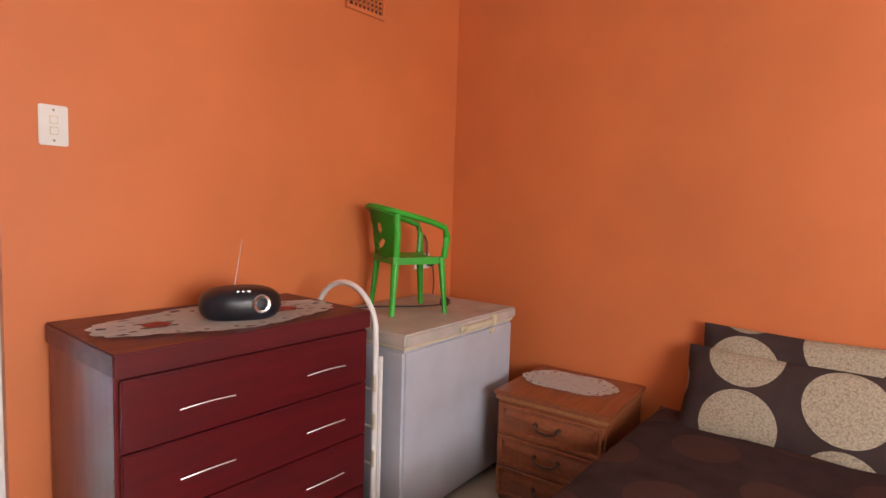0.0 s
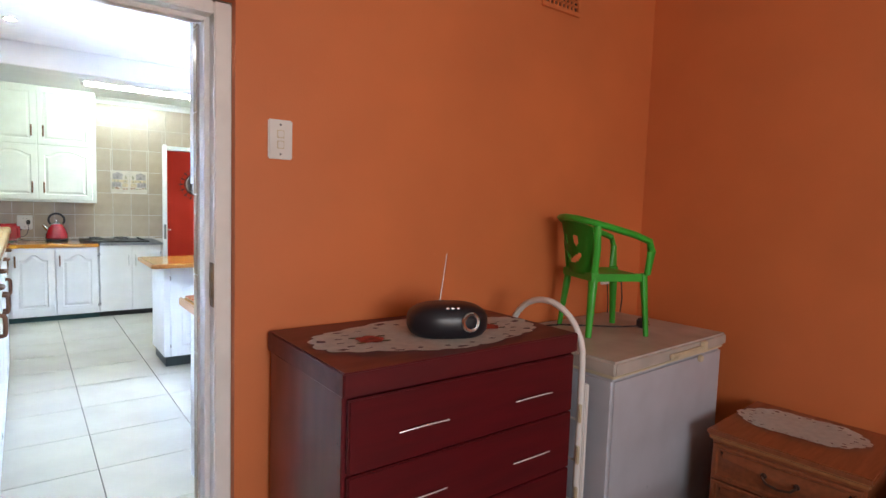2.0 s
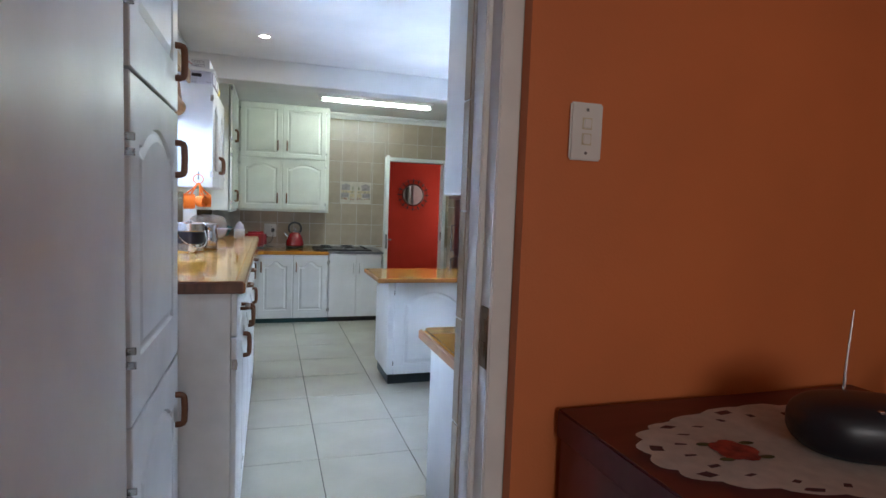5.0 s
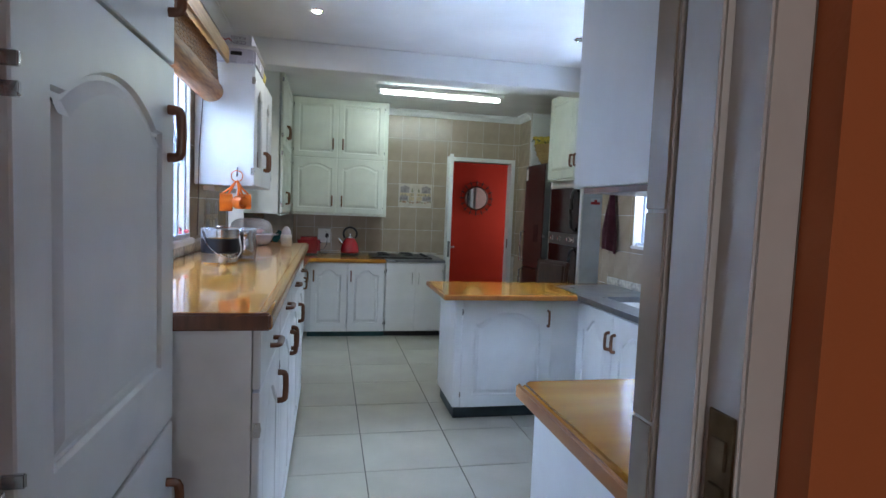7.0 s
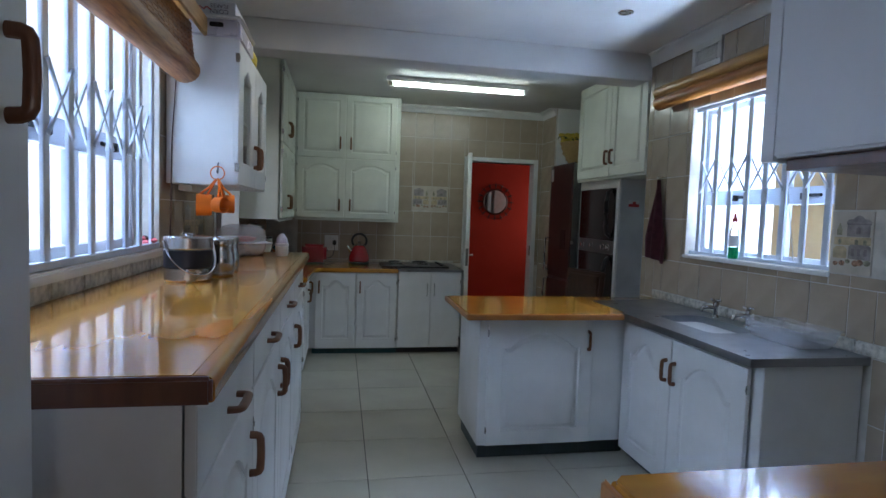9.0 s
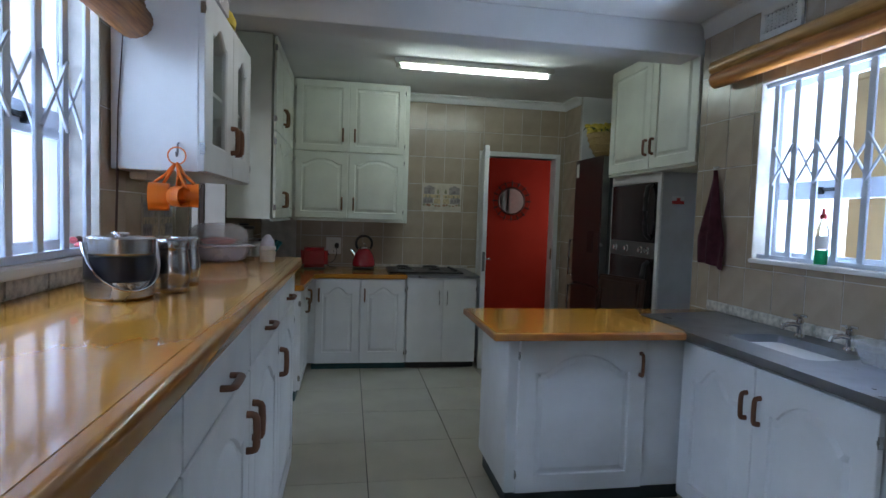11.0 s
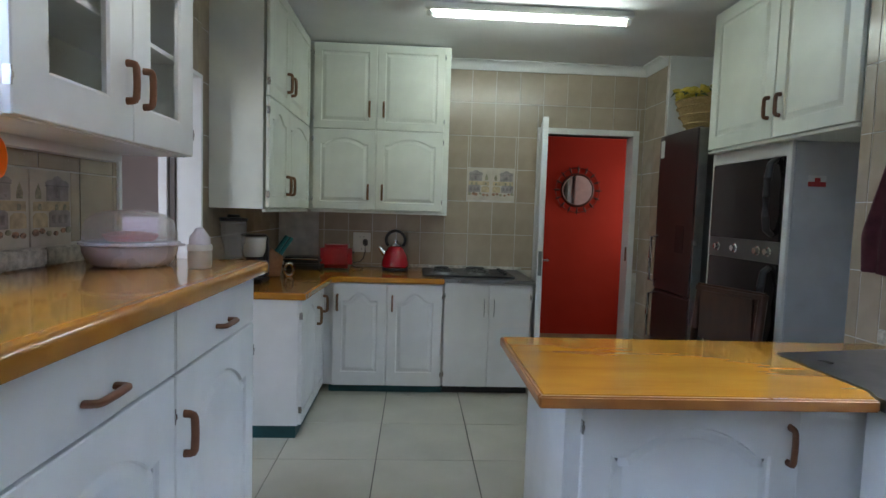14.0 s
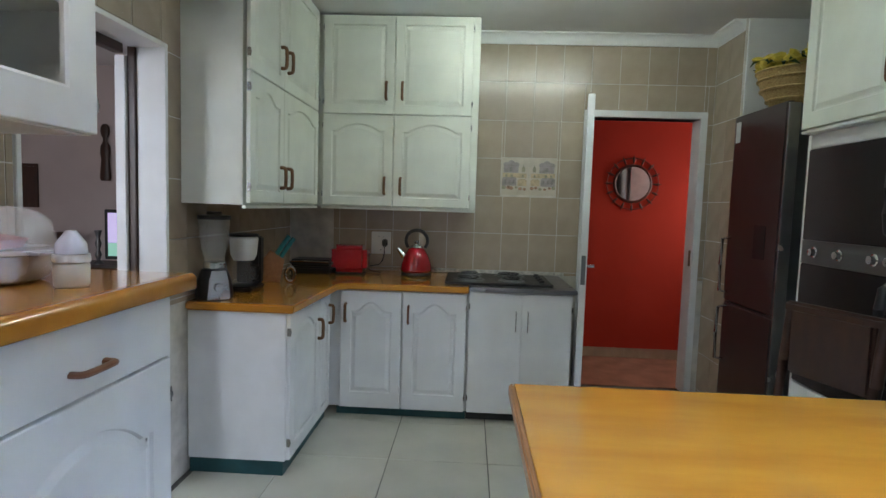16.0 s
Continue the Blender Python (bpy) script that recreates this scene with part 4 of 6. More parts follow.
for k in range(3):
    add_door(rc, 0.0, 0.012, 0.57, 1.13, WHITE, None, hinges=False).matrix_basis = pose(0.572 + 0.576 * k, 0.353, 0.010, 0, 0, 180)

# oven tower, cabinet above, fridge
ot = thing("oven_tower", "grey cased built-in double oven tower with black glass doors", "oven", pose(2.862, 8.115, 0, 0, 0, -90))
part("casing", boxes((0, 0.76, 0.012, 0.70, 0.0, 1.785), bev=0.004), GREYPAINT, ot)
part("trim_frame", boxes((0, 0.03, 0, 0.011, 0.3, 1.785), (0.715, 0.76, -0.006, 0.011, 0.3, 1.785), (0.03, 0.715, 0, 0.011, 1.715, 1.785), bev=0.003), WHITEPL, ot)
od = part("upper_door", boxes((0.035, 0.712, -0.012, 0.010, 1.265, 1.71), bev=0.004), DARKGLASS, ot)
part("handle", tube([(0.650, -0.012, 1.300), (0.650, -0.045, 1.325), (0.655, -0.058, 1.40), (0.655, -0.060, 1.5), (0.655, -0.058, 1.60), (0.650, -0.045, 1.675), (0.650, -0.012, 1.700)], 0.022, 12, ry=0.015), BLACK, od)
cp = part("control_panel", boxes((0.035, 0.712, -0.010, 0.010, 1.155, 1.26), (0.035, 0.712, -0.012, 0.0, 1.150, 1.156), (0.035, 0.712, -0.012, 0.0, 1.258, 1.264), bev=0.001), GREYMET, ot)
for x in (0.14, 0.323, 0.541, 0.635):
    part("knob", lathe([(0.026, 0), (0.026, 0.006), (0.019, 0.009), (0.017, 0.026), (0.0, 0.027)], 20), CHROME, cp, m=pose(x, -0.010, 1.208, 90, 0, 0))
ld = part("lower_door", boxes((0.035, 0.712, -0.012, 0.010, 0.55, 1.148), bev=0.004), DARKGLASS, ot)
part("handle", tube([(0.650, -0.012, 0.70), (0.650, -0.045, 0.725), (0.655, -0.058, 0.80), (0.655, -0.060, 0.92), (0.655, -0.058, 1.02), (0.650, -0.045, 1.10), (0.650, -0.012, 1.125)], 0.022, 12, ry=0.015), BLACK, ld)
part("bottom_drawer", boxes((0.035, 0.712, -0.012, 0.010, 0.12, 0.54), bev=0.004), WHITE, ot)
st_ = part("sticker", boxes((0.7605, 0.7615, 0.085, 0.180, 1.555, 1.612), bev=0), BOXPAPER, ot, "small red and white sticker", smooth=False)
part("print", boxes((0.7616, 0.7620, 0.085, 0.180, 1.555, 1.580), (0.7616, 0.7620, 0.12, 0.15, 1.58, 1.60), bev=0), REDINK, st_, smooth=False)
oc = thing("wall_cabinet", "cream two-door cabinet above the oven reaching the ceiling", "cabinet", pose(2.82, 8.09, 0, 0, 0, -90))
part("body", boxes((0, 1.20, 0.012, 0.60, 1.80, 2.655), bev=0.003), CREAM, oc)
part("base_rail", boxes((0, 1.20, -0.012, 0.6, 1.786, 1.799), bev=0.003), CREAM, oc)
add_door(oc, 0.012, 1.806, 0.625, 0.835, CREAM, "r", 0.16, 0.0, hinges=False, margin=0.075)
add_door(oc, 0.645, 1.806, 0.55, 0.835, CREAM, "l", 0.16, 0.0, hinges=False, margin=0.075, hin=0.05)
fr = thing("fridge", "tall dark metallic fridge freezer with long handles and a water dispenser", "fridge", pose(2.885, 8.97, 0, 0, 0, -90))
part("casing", boxes((0.0, 0.60, 0.055, 0.68, 0.03, 1.995), bev=0.006), GREYMET, fr)
ud = part("upper_door", boxes((0.0, 0.60, 0.0, 0.05, 0.815, 2.01), bev=0.010), FRIDGE, fr)
part("dispenser", boxes((0.345, 0.475, -0.003, 0.004, 1.12, 1.32), bev=0.002), BLACK, ud)
part("handle", tube([(0.05, 0.0, 0.87), (0.05, -0.05, 0.88), (0.05, -0.055, 1.05), (0.05, -0.05, 1.22), (0.05, 0.0, 1.23)], 0.011, 10), STEEL, ud)
part("sticker", boxes((0.03, 0.09, -0.0015, 0.0, 1.84, 1.97), bev=0), BOXPAPER, ud, smooth=False)
lw = part("lower_door", boxes((0.0, 0.60, 0.0, 0.05, 0.06, 0.805), bev=0.010), FRIDGE, fr)
part("handle", tube([(0.05, 0.0, 0.42), (0.05, -0.05, 0.43), (0.05, -0.055, 0.60), (0.05, -0.05, 0.77), (0.05, 0.0, 0.78)], 0.011, 10), STEEL, lw)
part("edge_strip", boxes((0.601, 0.61, 0.004, 0.07, 0.06, 2.0), bev=0.003), STEEL, fr)


# ---- kitchen fittings and loose things ----
tl = thing("tube_light", "lit fluorescent tube lamp on a white batten under the ceiling", "ceiling lamp", pose(1.64, 8.155, ZC))
part("batten", boxes((-0.66, 0.66, -0.038, 0.038, -0.045, -0.001), bev=0.008), WHITEPL, tl)
part("tube", tube([(-0.60 + 0.1 * i, 0, -0.064) for i in range(13)], 0.017, 14), TUBE, tl, "glowing white tube")
for sx in (-1, 1):
    part("lamp_holder", boxes((sx * 0.63 - 0.016, sx * 0.63 + 0.016, -0.022, 0.022, -0.085, -0.044), bev=0.006), WHITEPL, tl)


def downlight(x, y, lit):
    d = thing("downlight", "small round recessed downlight with a chrome ring", "downlight", pose(x, y, ZC), "recessed downlights")
    part("ring", lathe([(0.030, -0.003), (0.034, -0.008), (0.044, -0.006), (0.047, -0.001), (0.030, -0.001)], 26, caps=False), CHROME, d)
    part("bulb", lathe([(0.0, -0.004), (0.027, -0.004), (0.0285, -0.0015)], 22, caps=False), LAMPGLOW if lit else STEEL, d)


downlight(0.445, 6.20, True)
downlight(2.22, 6.19, False)


def air_vent(m, w, h, cols, rows, mat, label, t=0.022):
    v = thing("air_vent", label, "air vent", m)
    bars = [(-w / 2, w / 2, -0.014, 0, h / 2 - t, h / 2), (-w / 2, w / 2, -0.014, 0, -h / 2, -h / 2 + t), (-w / 2, -w / 2 + t, -0.014, 0, -h / 2 + t, h / 2 - t), (w / 2 - t, w / 2, -0.014, 0, -h / 2 + t, h / 2 - t)]
    part("frame", boxes(*bars, bev=0.003), mat, v)
    iw, ih = w - 2 * t, h - 2 * t
    gr = [(-iw / 2 + iw * i / cols - 0.0055, -iw / 2 + iw * i / cols + 0.0055, -0.010, -0.002, -ih / 2, ih / 2) for i in range(1, cols)]
    gr += [(-iw / 2, iw / 2, -0.010, -0.002, -ih / 2 + ih * j / rows - 0.005, -ih / 2 + ih * j / rows + 0.005) for j in range(1, rows)]
    part("grille", boxes(*gr, bev=0), mat, v, smooth=False)
    # Black sheet paints the shade inside the grille holes.
    part("hole_shade", boxes((-iw / 2, iw / 2, -0.0015, -0.0005, -ih / 2, ih / 2), bev=0), BLACK, v, smooth=False)


for y in (6.243, 5.545):
    air_vent(pose(XR, y, 2.478, 0, 0, -90), 0.28, 0.165, 8, 6, WHITEPL, "white plastic air vent set into the tiled wall", 0.036)
air_vent(pose(2.59, 3.019, 2.50), 0.27, 0.19, 8, 6, ORANGE, "orange painted air vent in the bedroom wall")


def blind(m, w, roll_r, drop, label, mats, out=0.065):
    """A bamboo roll-up blind: head board, a flat stretch of slats, and the roll below. Local x runs along the wall, -y into the room."""
    b = thing("bamboo_blind", label, "blind", m)
    part("head_rail", boxes((0, w, -0.05, -0.002, drop, drop + 0.05), bev=0.006), mats[1], b)
    if drop > 0.12:
        slats = bmesh.new()
        for i in range(int(drop / 0.009)):
            z, o = 0.009 * i, out + roll_r * 0.72 - 0.02 * i * 0.009 / drop
            for k in range(int((w - 0.02) / 0.06)):
                x, bow = 0.01 + 0.06 * k, 0.003 if (i + k) % 2 else 0.0
                add_box(slats, x, x + 0.0595, -o - bow, -o + 0.004 - bow, z, z + 0.0075)
        part("woven_slats", slats, mats[0], b, smooth=False)
    bm = bmesh.new()
    ring, rows = 40, int(w / 0.05)
    prev = None
    for i in range(rows + 1):
        x = w * i / rows
        cur = []
        for j in range(ring):
            a = 2 * math.pi * j / ring
            rr = roll_r * (1 + 0.03 * math.sin(3 * a + i * 0.3) + (0.035 if j % 2 else 0))
            cur.append(bm.verts.new((x, -out + rr * math.cos(a), rr * math.sin(a))))
        if prev:
            for j in range(ring):
                bm.faces.new((prev[j], prev[(j + 1) % ring], cur[(j + 1) % ring], cur[j]))
        else:
            bm.faces.new(cur)
        prev = cur
    bm.faces.new(prev[::-1])
    bmesh.ops.recalc_face_normals(bm, faces=list(bm.faces))
    part("roll", bm, mats[0], b)
    return b


lb = blind(pose(XL, 4.0, 2.04, 0, 0, 90), 1.76, 0.060, 0.20, "half-raised brown woven bamboo roll blind under a pelmet", (BAMBOO, BAMBOO_L), 0.095)
part("pelmet", boxes((-0.02, 1.765, -0.185, -0.168, 0.150, 0.235), (-0.02, 1.765, -0.167, -0.002, 0.218, 0.235), bev=0.005), BAMBOO_L, lb, "golden bamboo pelmet board")
rb = blind(pose(XR, 6.655, 2.252, 0, 0, -90), 1.62, 0.044, 0.06, "rolled-up golden bamboo blind above the window", (BAMBOO_R, BAMBOO_L))
part("upper_roll", tube([(-0.02 + 0.082 * i, -0.062, 0.076) for i in range(21)], 0.041, 18), BAMBOO_L, rb)

part("cord", tube([(1.795, -0.05, 0.0), (1.800, -0.03, -0.30), (1.797, -0.026, -0.60), (1.790, -0.024, -0.78)], 0.0022, 6), CHAIRWOOD, lb)
part("cord", tube([(1.815, -0.05, 0.0), (1.812, -0.03, -0.35), (1.800, -0.024, -0.78)], 0.0022, 6), CHAIRWOOD, lb)
part("cord", tube([(1.165, -0.07, -0.03), (1.170, -0.06, -0.35), (1.180, -0.06, -0.62), (1.215, -0.055, -0.85), (1.235, -0.05, -0.98)], 0.0025, 6), WHITEPL, rb)

# opening to the lounge
lo = thing("opening_frame", "white lining of the doorway with a dark sliding track", "door frame", pose(XL, 0, 0), kind="structure")
part("lining", boxes((-0.126, 0.004, OPEN[1] - 0.004, OPEN[1] + 0.018, 0, 2.045), bev=0.002), WHITE, lo)
part("lining", boxes((-0.148, 0.004, OPEN[0] - 0.018, OPEN[0] + 0.004, 0, 2.045), bev=0.002), WHITE, lo)
part("lining", boxes((-0.148, 0.004, OPEN[0] + 0.005, OPEN[1] - 0.005, 2.026, 2.045), bev=0.002), WHITE, lo)
part("track", boxes((-0.160, -0.127, OPEN[1] - 0.018, OPEN[1] + 0.004, 0, 2.025), (-0.19, -0.149, OPEN[0], OPEN[1] - 0.06, 1.985, 2.025), bev=0.002), DARKWOOD, lo, "dark brown door edge")
part("stop", boxes((-0.205, -0.161, OPEN[1] - 0.036, OPEN[1] - 0.012, 0, 1.985), bev=0.002), WHITE, lo)


def figurine(at):
    prof = [(0.045, 0), (0.055, 0.03), (0.048, 0.12), (0.04, 0.20), (0.05, 0.27), (0.045, 0.33), (0.022, 0.37), (0.02, 0.40), (0.038, 0.43), (0.045, 0.47), (0.04, 0.51), (0.02, 0.535), (0.0, 0.54)]
    single("wall_carving", lathe(prof, 18, sy=0.5), DARKWOOD, "dark carved wooden figure plaque on the lounge wall", "carving", pose(*at))


figurine((-2.31, 10.375, 1.515))
pf = thing("picture_frame", "small dark framed picture on the lounge wall", "picture", pose(-3.10, 10.396, 1.45))
part("frame", boxes((-0.11, 0.11, -0.02, 0, 0.18, 0.21), (-0.11, 0.11, -0.02, 0, -0.21, -0.18), (-0.11, -0.08, -0.02, 0, -0.18, 0.18), (0.08, 0.11, -0.02, 0, -0.18, 0.18), bev=0.003), DARKWOOD, pf)
part("print", boxes((-0.08, 0.08, -0.008, -0.002, -0.18, 0.18), bev=0), CHAIRWOOD, pf, smooth=False)
cab = thing("sideboard", "dark wooden sideboard in the lounge", "sideboard", pose(-2.4, 10.1, 0, 0, 0, 90))
part("body", boxes((-0.25, 0.25, -0.9, 0.9, 0.08, 0.72), bev=0.005), DARKWOOD, cab)
part("top", boxes((-0.27, 0.27, -0.92, 0.92, 0.721, 0.75), bev=0.005), DARKWOOD, cab)
for sx in (-0.22, 0.22):
    for sy in (-0.85, 0.85):
        part("leg", boxes((sx - 0.025, sx + 0.025, sy - 0.025, sy + 0.025, 0, 0.08), bev=0.003), DARKWOOD, cab)
single("vase", lathe([(0.05, 0), (0.06, 0.01), (0.035, 0.08), (0.05, 0.2), (0.08, 0.28), (0.075, 0.28), (0.045, 0.2), (0.0, 0.05)], 22), CHAIRWOOD, "dark flared vase on the sideboard", "vase", pose(-2.50, 10.05, 0.752))
single("candlestick", lathe([(0.05, 0), (0.05, 0.01), (0.015, 0.04), (0.03, 0.09), (0.014, 0.13), (0.028, 0.19), (0.014, 0.24), (0.03, 0.3), (0.03, 0.31), (0.0, 0.31)], 18), GREYMET, "turned silver candlestick on the sideboard", "candlestick", pose(-2.17, 10.05, 0.752))
tv = thing("television", "small flat television with a lit green and blue picture", "television", pose(-1.74, 10.08, 0.752, 0, 0, 8))
part("casing", boxes((-0.36, 0.36, 0.0, 0.04, 0.05, 0.50), bev=0.006), BLACK, tv)
part("screen", boxes((-0.33, 0.33, -0.002, 0.0, 0.20, 0.47), bev=0), SCREEN, tv, smooth=False)
part("screen", boxes((-0.33, 0.33, -0.002, 0.0, 0.08, 0.199), bev=0), SCREEN_LOW, tv, smooth=False)
part("stand", boxes((-0.12, 0.12, -0.05, 0.1, 0, 0.012), (-0.03, 0.03, 0.005, 0.035, 0.012, 0.06), bev=0.003), BLACK, tv)


# painted pairs of tiles, reliefs of townhouses
def picture_tiles(parent, m, tw, th, n):
    rnd = random.Random(5)
    for i in range(n):
        p = part("picture_tile", boxes((i * tw + 0.002, (i + 1) * tw - 0.002, -0.006, 0, 0.002, th - 0.002), bev=0.001), PICTILE, parent, "pale tile painted with small houses", m)
        flip = (i + n) % 2

        def paint(name, outline, mat, lift=0.0):
            pts = [((1 - u if flip else u) * tw + i * tw, v * th) for u, v in outline]
            part(name, prism(pts[::-1] if flip else pts, -0.0066 - lift, -0.0055), mat, p, smooth=False)

        gable = [(0.08, 0.60), (0.62, 0.60), (0.62, 0.80), (0.65, 0.83), (0.58, 0.87), (0.48, 0.88), (0.42, 0.92), (0.35, 0.935), (0.28, 0.92), (0.22, 0.88), (0.12, 0.87), (0.05, 0.83), (0.08, 0.80)]
        paint("gable", gable, BLUEINK)
        paint("gable_line", [(0.06, 0.79), (0.64, 0.79), (0.64, 0.805), (0.06, 0.805)], SLATEINK, 0.0004)
        paint("gable_window", [(0.30, 0.64), (0.40, 0.64), (0.40, 0.73), (0.35, 0.76), (0.30, 0.73)], SLATEINK, 0.0004)
        paint("yellow_house", [(0.05, 0.47), (0.92, 0.46), (0.92, 0.585), (0.05, 0.595)], YELINK)
        for u in (0.14, 0.34, 0.74):
            paint("arch", [(u, 0.475), (u + 0.08, 0.475), (u + 0.08, 0.54), (u + 0.04, 0.56), (u, 0.54)], OLIVEINK, 0.0004)
        paint("lilac_house", [(0.04, 0.24), (0.56, 0.25), (0.56, 0.44), (0.50, 0.475), (0.10, 0.475), (0.04, 0.44)], BLUEINK, 0.0003)
        for u in (0.12, 0.27, 0.42):
            paint("house_window", [(u, 0.30), (u + 0.07, 0.30), (u + 0.07, 0.41), (u, 0.41)], SLATEINK, 0.0008)
        paint("side_house", [(0.60, 0.25), (0.93, 0.25), (0.93, 0.40), (0.86, 0.44), (0.67, 0.44), (0.60, 0.40)], YELINK)
        paint("tree", [(0.74, 0.62), (0.86, 0.62), (0.87, 0.70), (0.80, 0.82), (0.735, 0.70)], OLIVEINK)
        for k in range(6):
            u, v, r = 0.10 + 0.15 * k + rnd.uniform(-0.03, 0.03), 0.19 + rnd.uniform(-0.03, 0.02), rnd.uniform(0.055, 0.085)
            paint("shrub", [(u + r * math.cos(q * 0.7), v + 0.6 * r * math.sin(q * 0.7)) for q in range(9)], RUSTINK if k % 3 else OLIVEINK, 0.0012)


picture_tiles(wall_far, pose(1.402, YF + 0.006, 1.476), 0.206, 0.278, 2)
picture_tiles(wall_left, pose(XL - 0.006, 6.12, 1.225, 0, 0, 90), 0.2, 0.236, 2)
picture_tiles(wall_right, pose(XR + 0.006, 5.268, 1.238, 0, 0, -90), 0.203, 0.278, 1)
# relief border along the worktops
for name, m, n, tw in (("l", pose(XL - 0.006, 3.98, 1.166, 0, 0, 90), 14, 0.2), ("r", pose(XR + 0.006, 6.70, 0.905, 0, 0, -90), 9, 0.2)):
    par = wall_left if name == "l" else wall_right
    me = finish("border_tile", boxes((0.001, tw - 0.001, -0.016, 0, 0.0, 0.056), bev=0.005), BORDER)
    for i in range(n):
        same_part("border_tile", me, par, m @ pose(tw * i, 0, 0))


def socket(m, label, plug=True):
    s = thing("socket", label, "socket", m)
    part("plate", boxes((-0.075, 0.075, -0.012, 0, -0.085, 0.085), bev=0.004), WHITEPL, s)
    for x in (-0.035, 0.03):
        part("switch", boxes((x - 0.012, x + 0.012, -0.017, -0.012, -0.03, 0.01), bev=0.002), WHITEPL, s)
    part("pin_holes", boxes((-0.02, -0.014, -0.0125, -0.0115, 0.045, 0.052), (0.012, 0.018, -0.0125, -0.0115, 0.045, 0.052), (-0.004, 0.004, -0.0125, -0.0115, -0.06, -0.052), bev=0), BLACK, s, smooth=False)
    if plug:
        p = part("plug", boxes((0.012, 0.052, -0.055, -0.0125, -0.025, 0.03), bev=0.008), BLACK, s)
        part("cord", tube([(0.032, -0.05, -0.02), (0.034, -0.055, -0.07), (0.02, -0.05, -0.13), (-0.01, -0.04, -0.165), (-0.08, -0.045, -0.178), (-0.16, -0.05, -0.182)], 0.004, 8), BLACK, p)
    return s


socket(pose(0.505, YF, 1.08), "white double wall socket with a black plug in it")


def kettle(at):
    k = thing("kettle", "red enamel whistling kettle with a black arched handle", "kettle", pose(*at) @ Matrix.Scale(1.22, 4))
    part("base", lathe([(0.085, 0), (0.09, 0.01), (0.085, 0.022), (0.0, 0.022)], 28), BLACK, k)
    part("body", lathe([(0.084, 0.023), (0.092, 0.035), (0.088, 0.07), (0.072, 0.12), (0.05, 0.155), (0.035, 0.166), (0.0, 0.168)], 32), RED, k)
    part("lid", lathe([(0.036, 0.166), (0.034, 0.176), (0.018, 0.182), (0.01, 0.186), (0.014, 0.198), (0.012, 0.206), (0.0, 0.208)], 24), CHROME, k)
    part("handle", tube([(0.055 * math.cos(a) * 1.15, 0, 0.205 + 0.062 * math.sin(a)) for a in [radians(-40 + 13 * i) for i in range(21)]], 0.010, 10, up=(0, 1, 0)), BLACK, k)
    part("spout", tube([(-0.07, 0, 0.11), (-0.095, 0, 0.14), (-0.108, 0, 0.158)], 0.016, 12, taper=(1.2, 0.9, 0.75)), CHROME, k)


kettle((0.805, 9.14, 0.873))


def toaster(at):
    t = thing("toaster", "small red two-slice toaster", "toaster", pose(*at) @ Matrix.Scale(1.1, 4))
    part("body", boxes((-0.115, 0.115, -0.078, 0.078, 0.012, 0.190), bev=0.030, seg=5), RED, t)
    part("slot_plate", boxes((-0.08, 0.08, -0.05, 0.05, 0.183, 0.188), bev=0.002), CHROME, t)
    part("slot", boxes((-0.07, 0.07, -0.032, -0.012, 0.1882, 0.1892), (-0.07, 0.07, 0.012, 0.032, 0.1882, 0.1892), bev=0), BLACK, t, smooth=False)
    part("foot", boxes((-0.09, 0.09, -0.06, 0.06, 0, 0.013), bev=0.003), BLACK, t)
    part("lever", boxes((0.105, 0.128, -0.02, 0.02, 0.12, 0.135), bev=0.004), BLACK, t)
    part("cord", tube([(0.10, 0.05, 0.03), (0.13, 0.07, 0.01), (0.19, 0.06, 0.006)], 0.004, 8), BLACK, t)


toaster((0.335, 9.13, 0.873))


def blender_jug(at):
    b = thing("blender", "countertop blender with a silver and black base and clear jug", "blender", pose(*at))
    part("base", lathe([(0.088, 0), (0.092, 0.02), (0.085, 0.09), (0.062, 0.145), (0.058, 0.15), (0.0, 0.15)], 28), BLACK, b)
    part("front_panel", prism([(-0.055, 0.004), (0.055, 0.004), (0.046, 0.10), (0.034, 0.148), (-0.034, 0.148), (-0.046, 0.10)], -0.094, -0.05), STEEL, b, m=pose(0, 0, 0, 0, 0, 38))
    part("knob", lathe([(0.022, 0), (0.02, 0.018), (0.0, 0.019)], 20), STEEL, b, m=pose(0.058, -0.076, 0.065, 90, 0, 38))
    part("collar", lathe([(0.05, 0.151), (0.055, 0.155), (0.055, 0.18), (0.05, 0.185), (0.0, 0.185)], 26), STEEL, b)
    part("jug", lathe([(0.046, 0.186), (0.05, 0.2), (0.072, 0.30), (0.078, 0.40), (0.075, 0.40), (0.068, 0.30), (0.046, 0.205), (0.0, 0.2)], 28), JUG, b)
    part("lid", lathe([(0.079, 0.401), (0.08, 0.42), (0.04, 0.425), (0.035, 0.44), (0.0, 0.44)], 26), BLACK, b)
    part("handle", tube([(-0.07, 0.03, 0.38), (-0.115, 0.045, 0.36), (-0.118, 0.045, 0.28), (-0.085, 0.035, 0.23)], 0.010, 8), JUG, b)


blender_jug((-0.112, 7.955, 0.873))


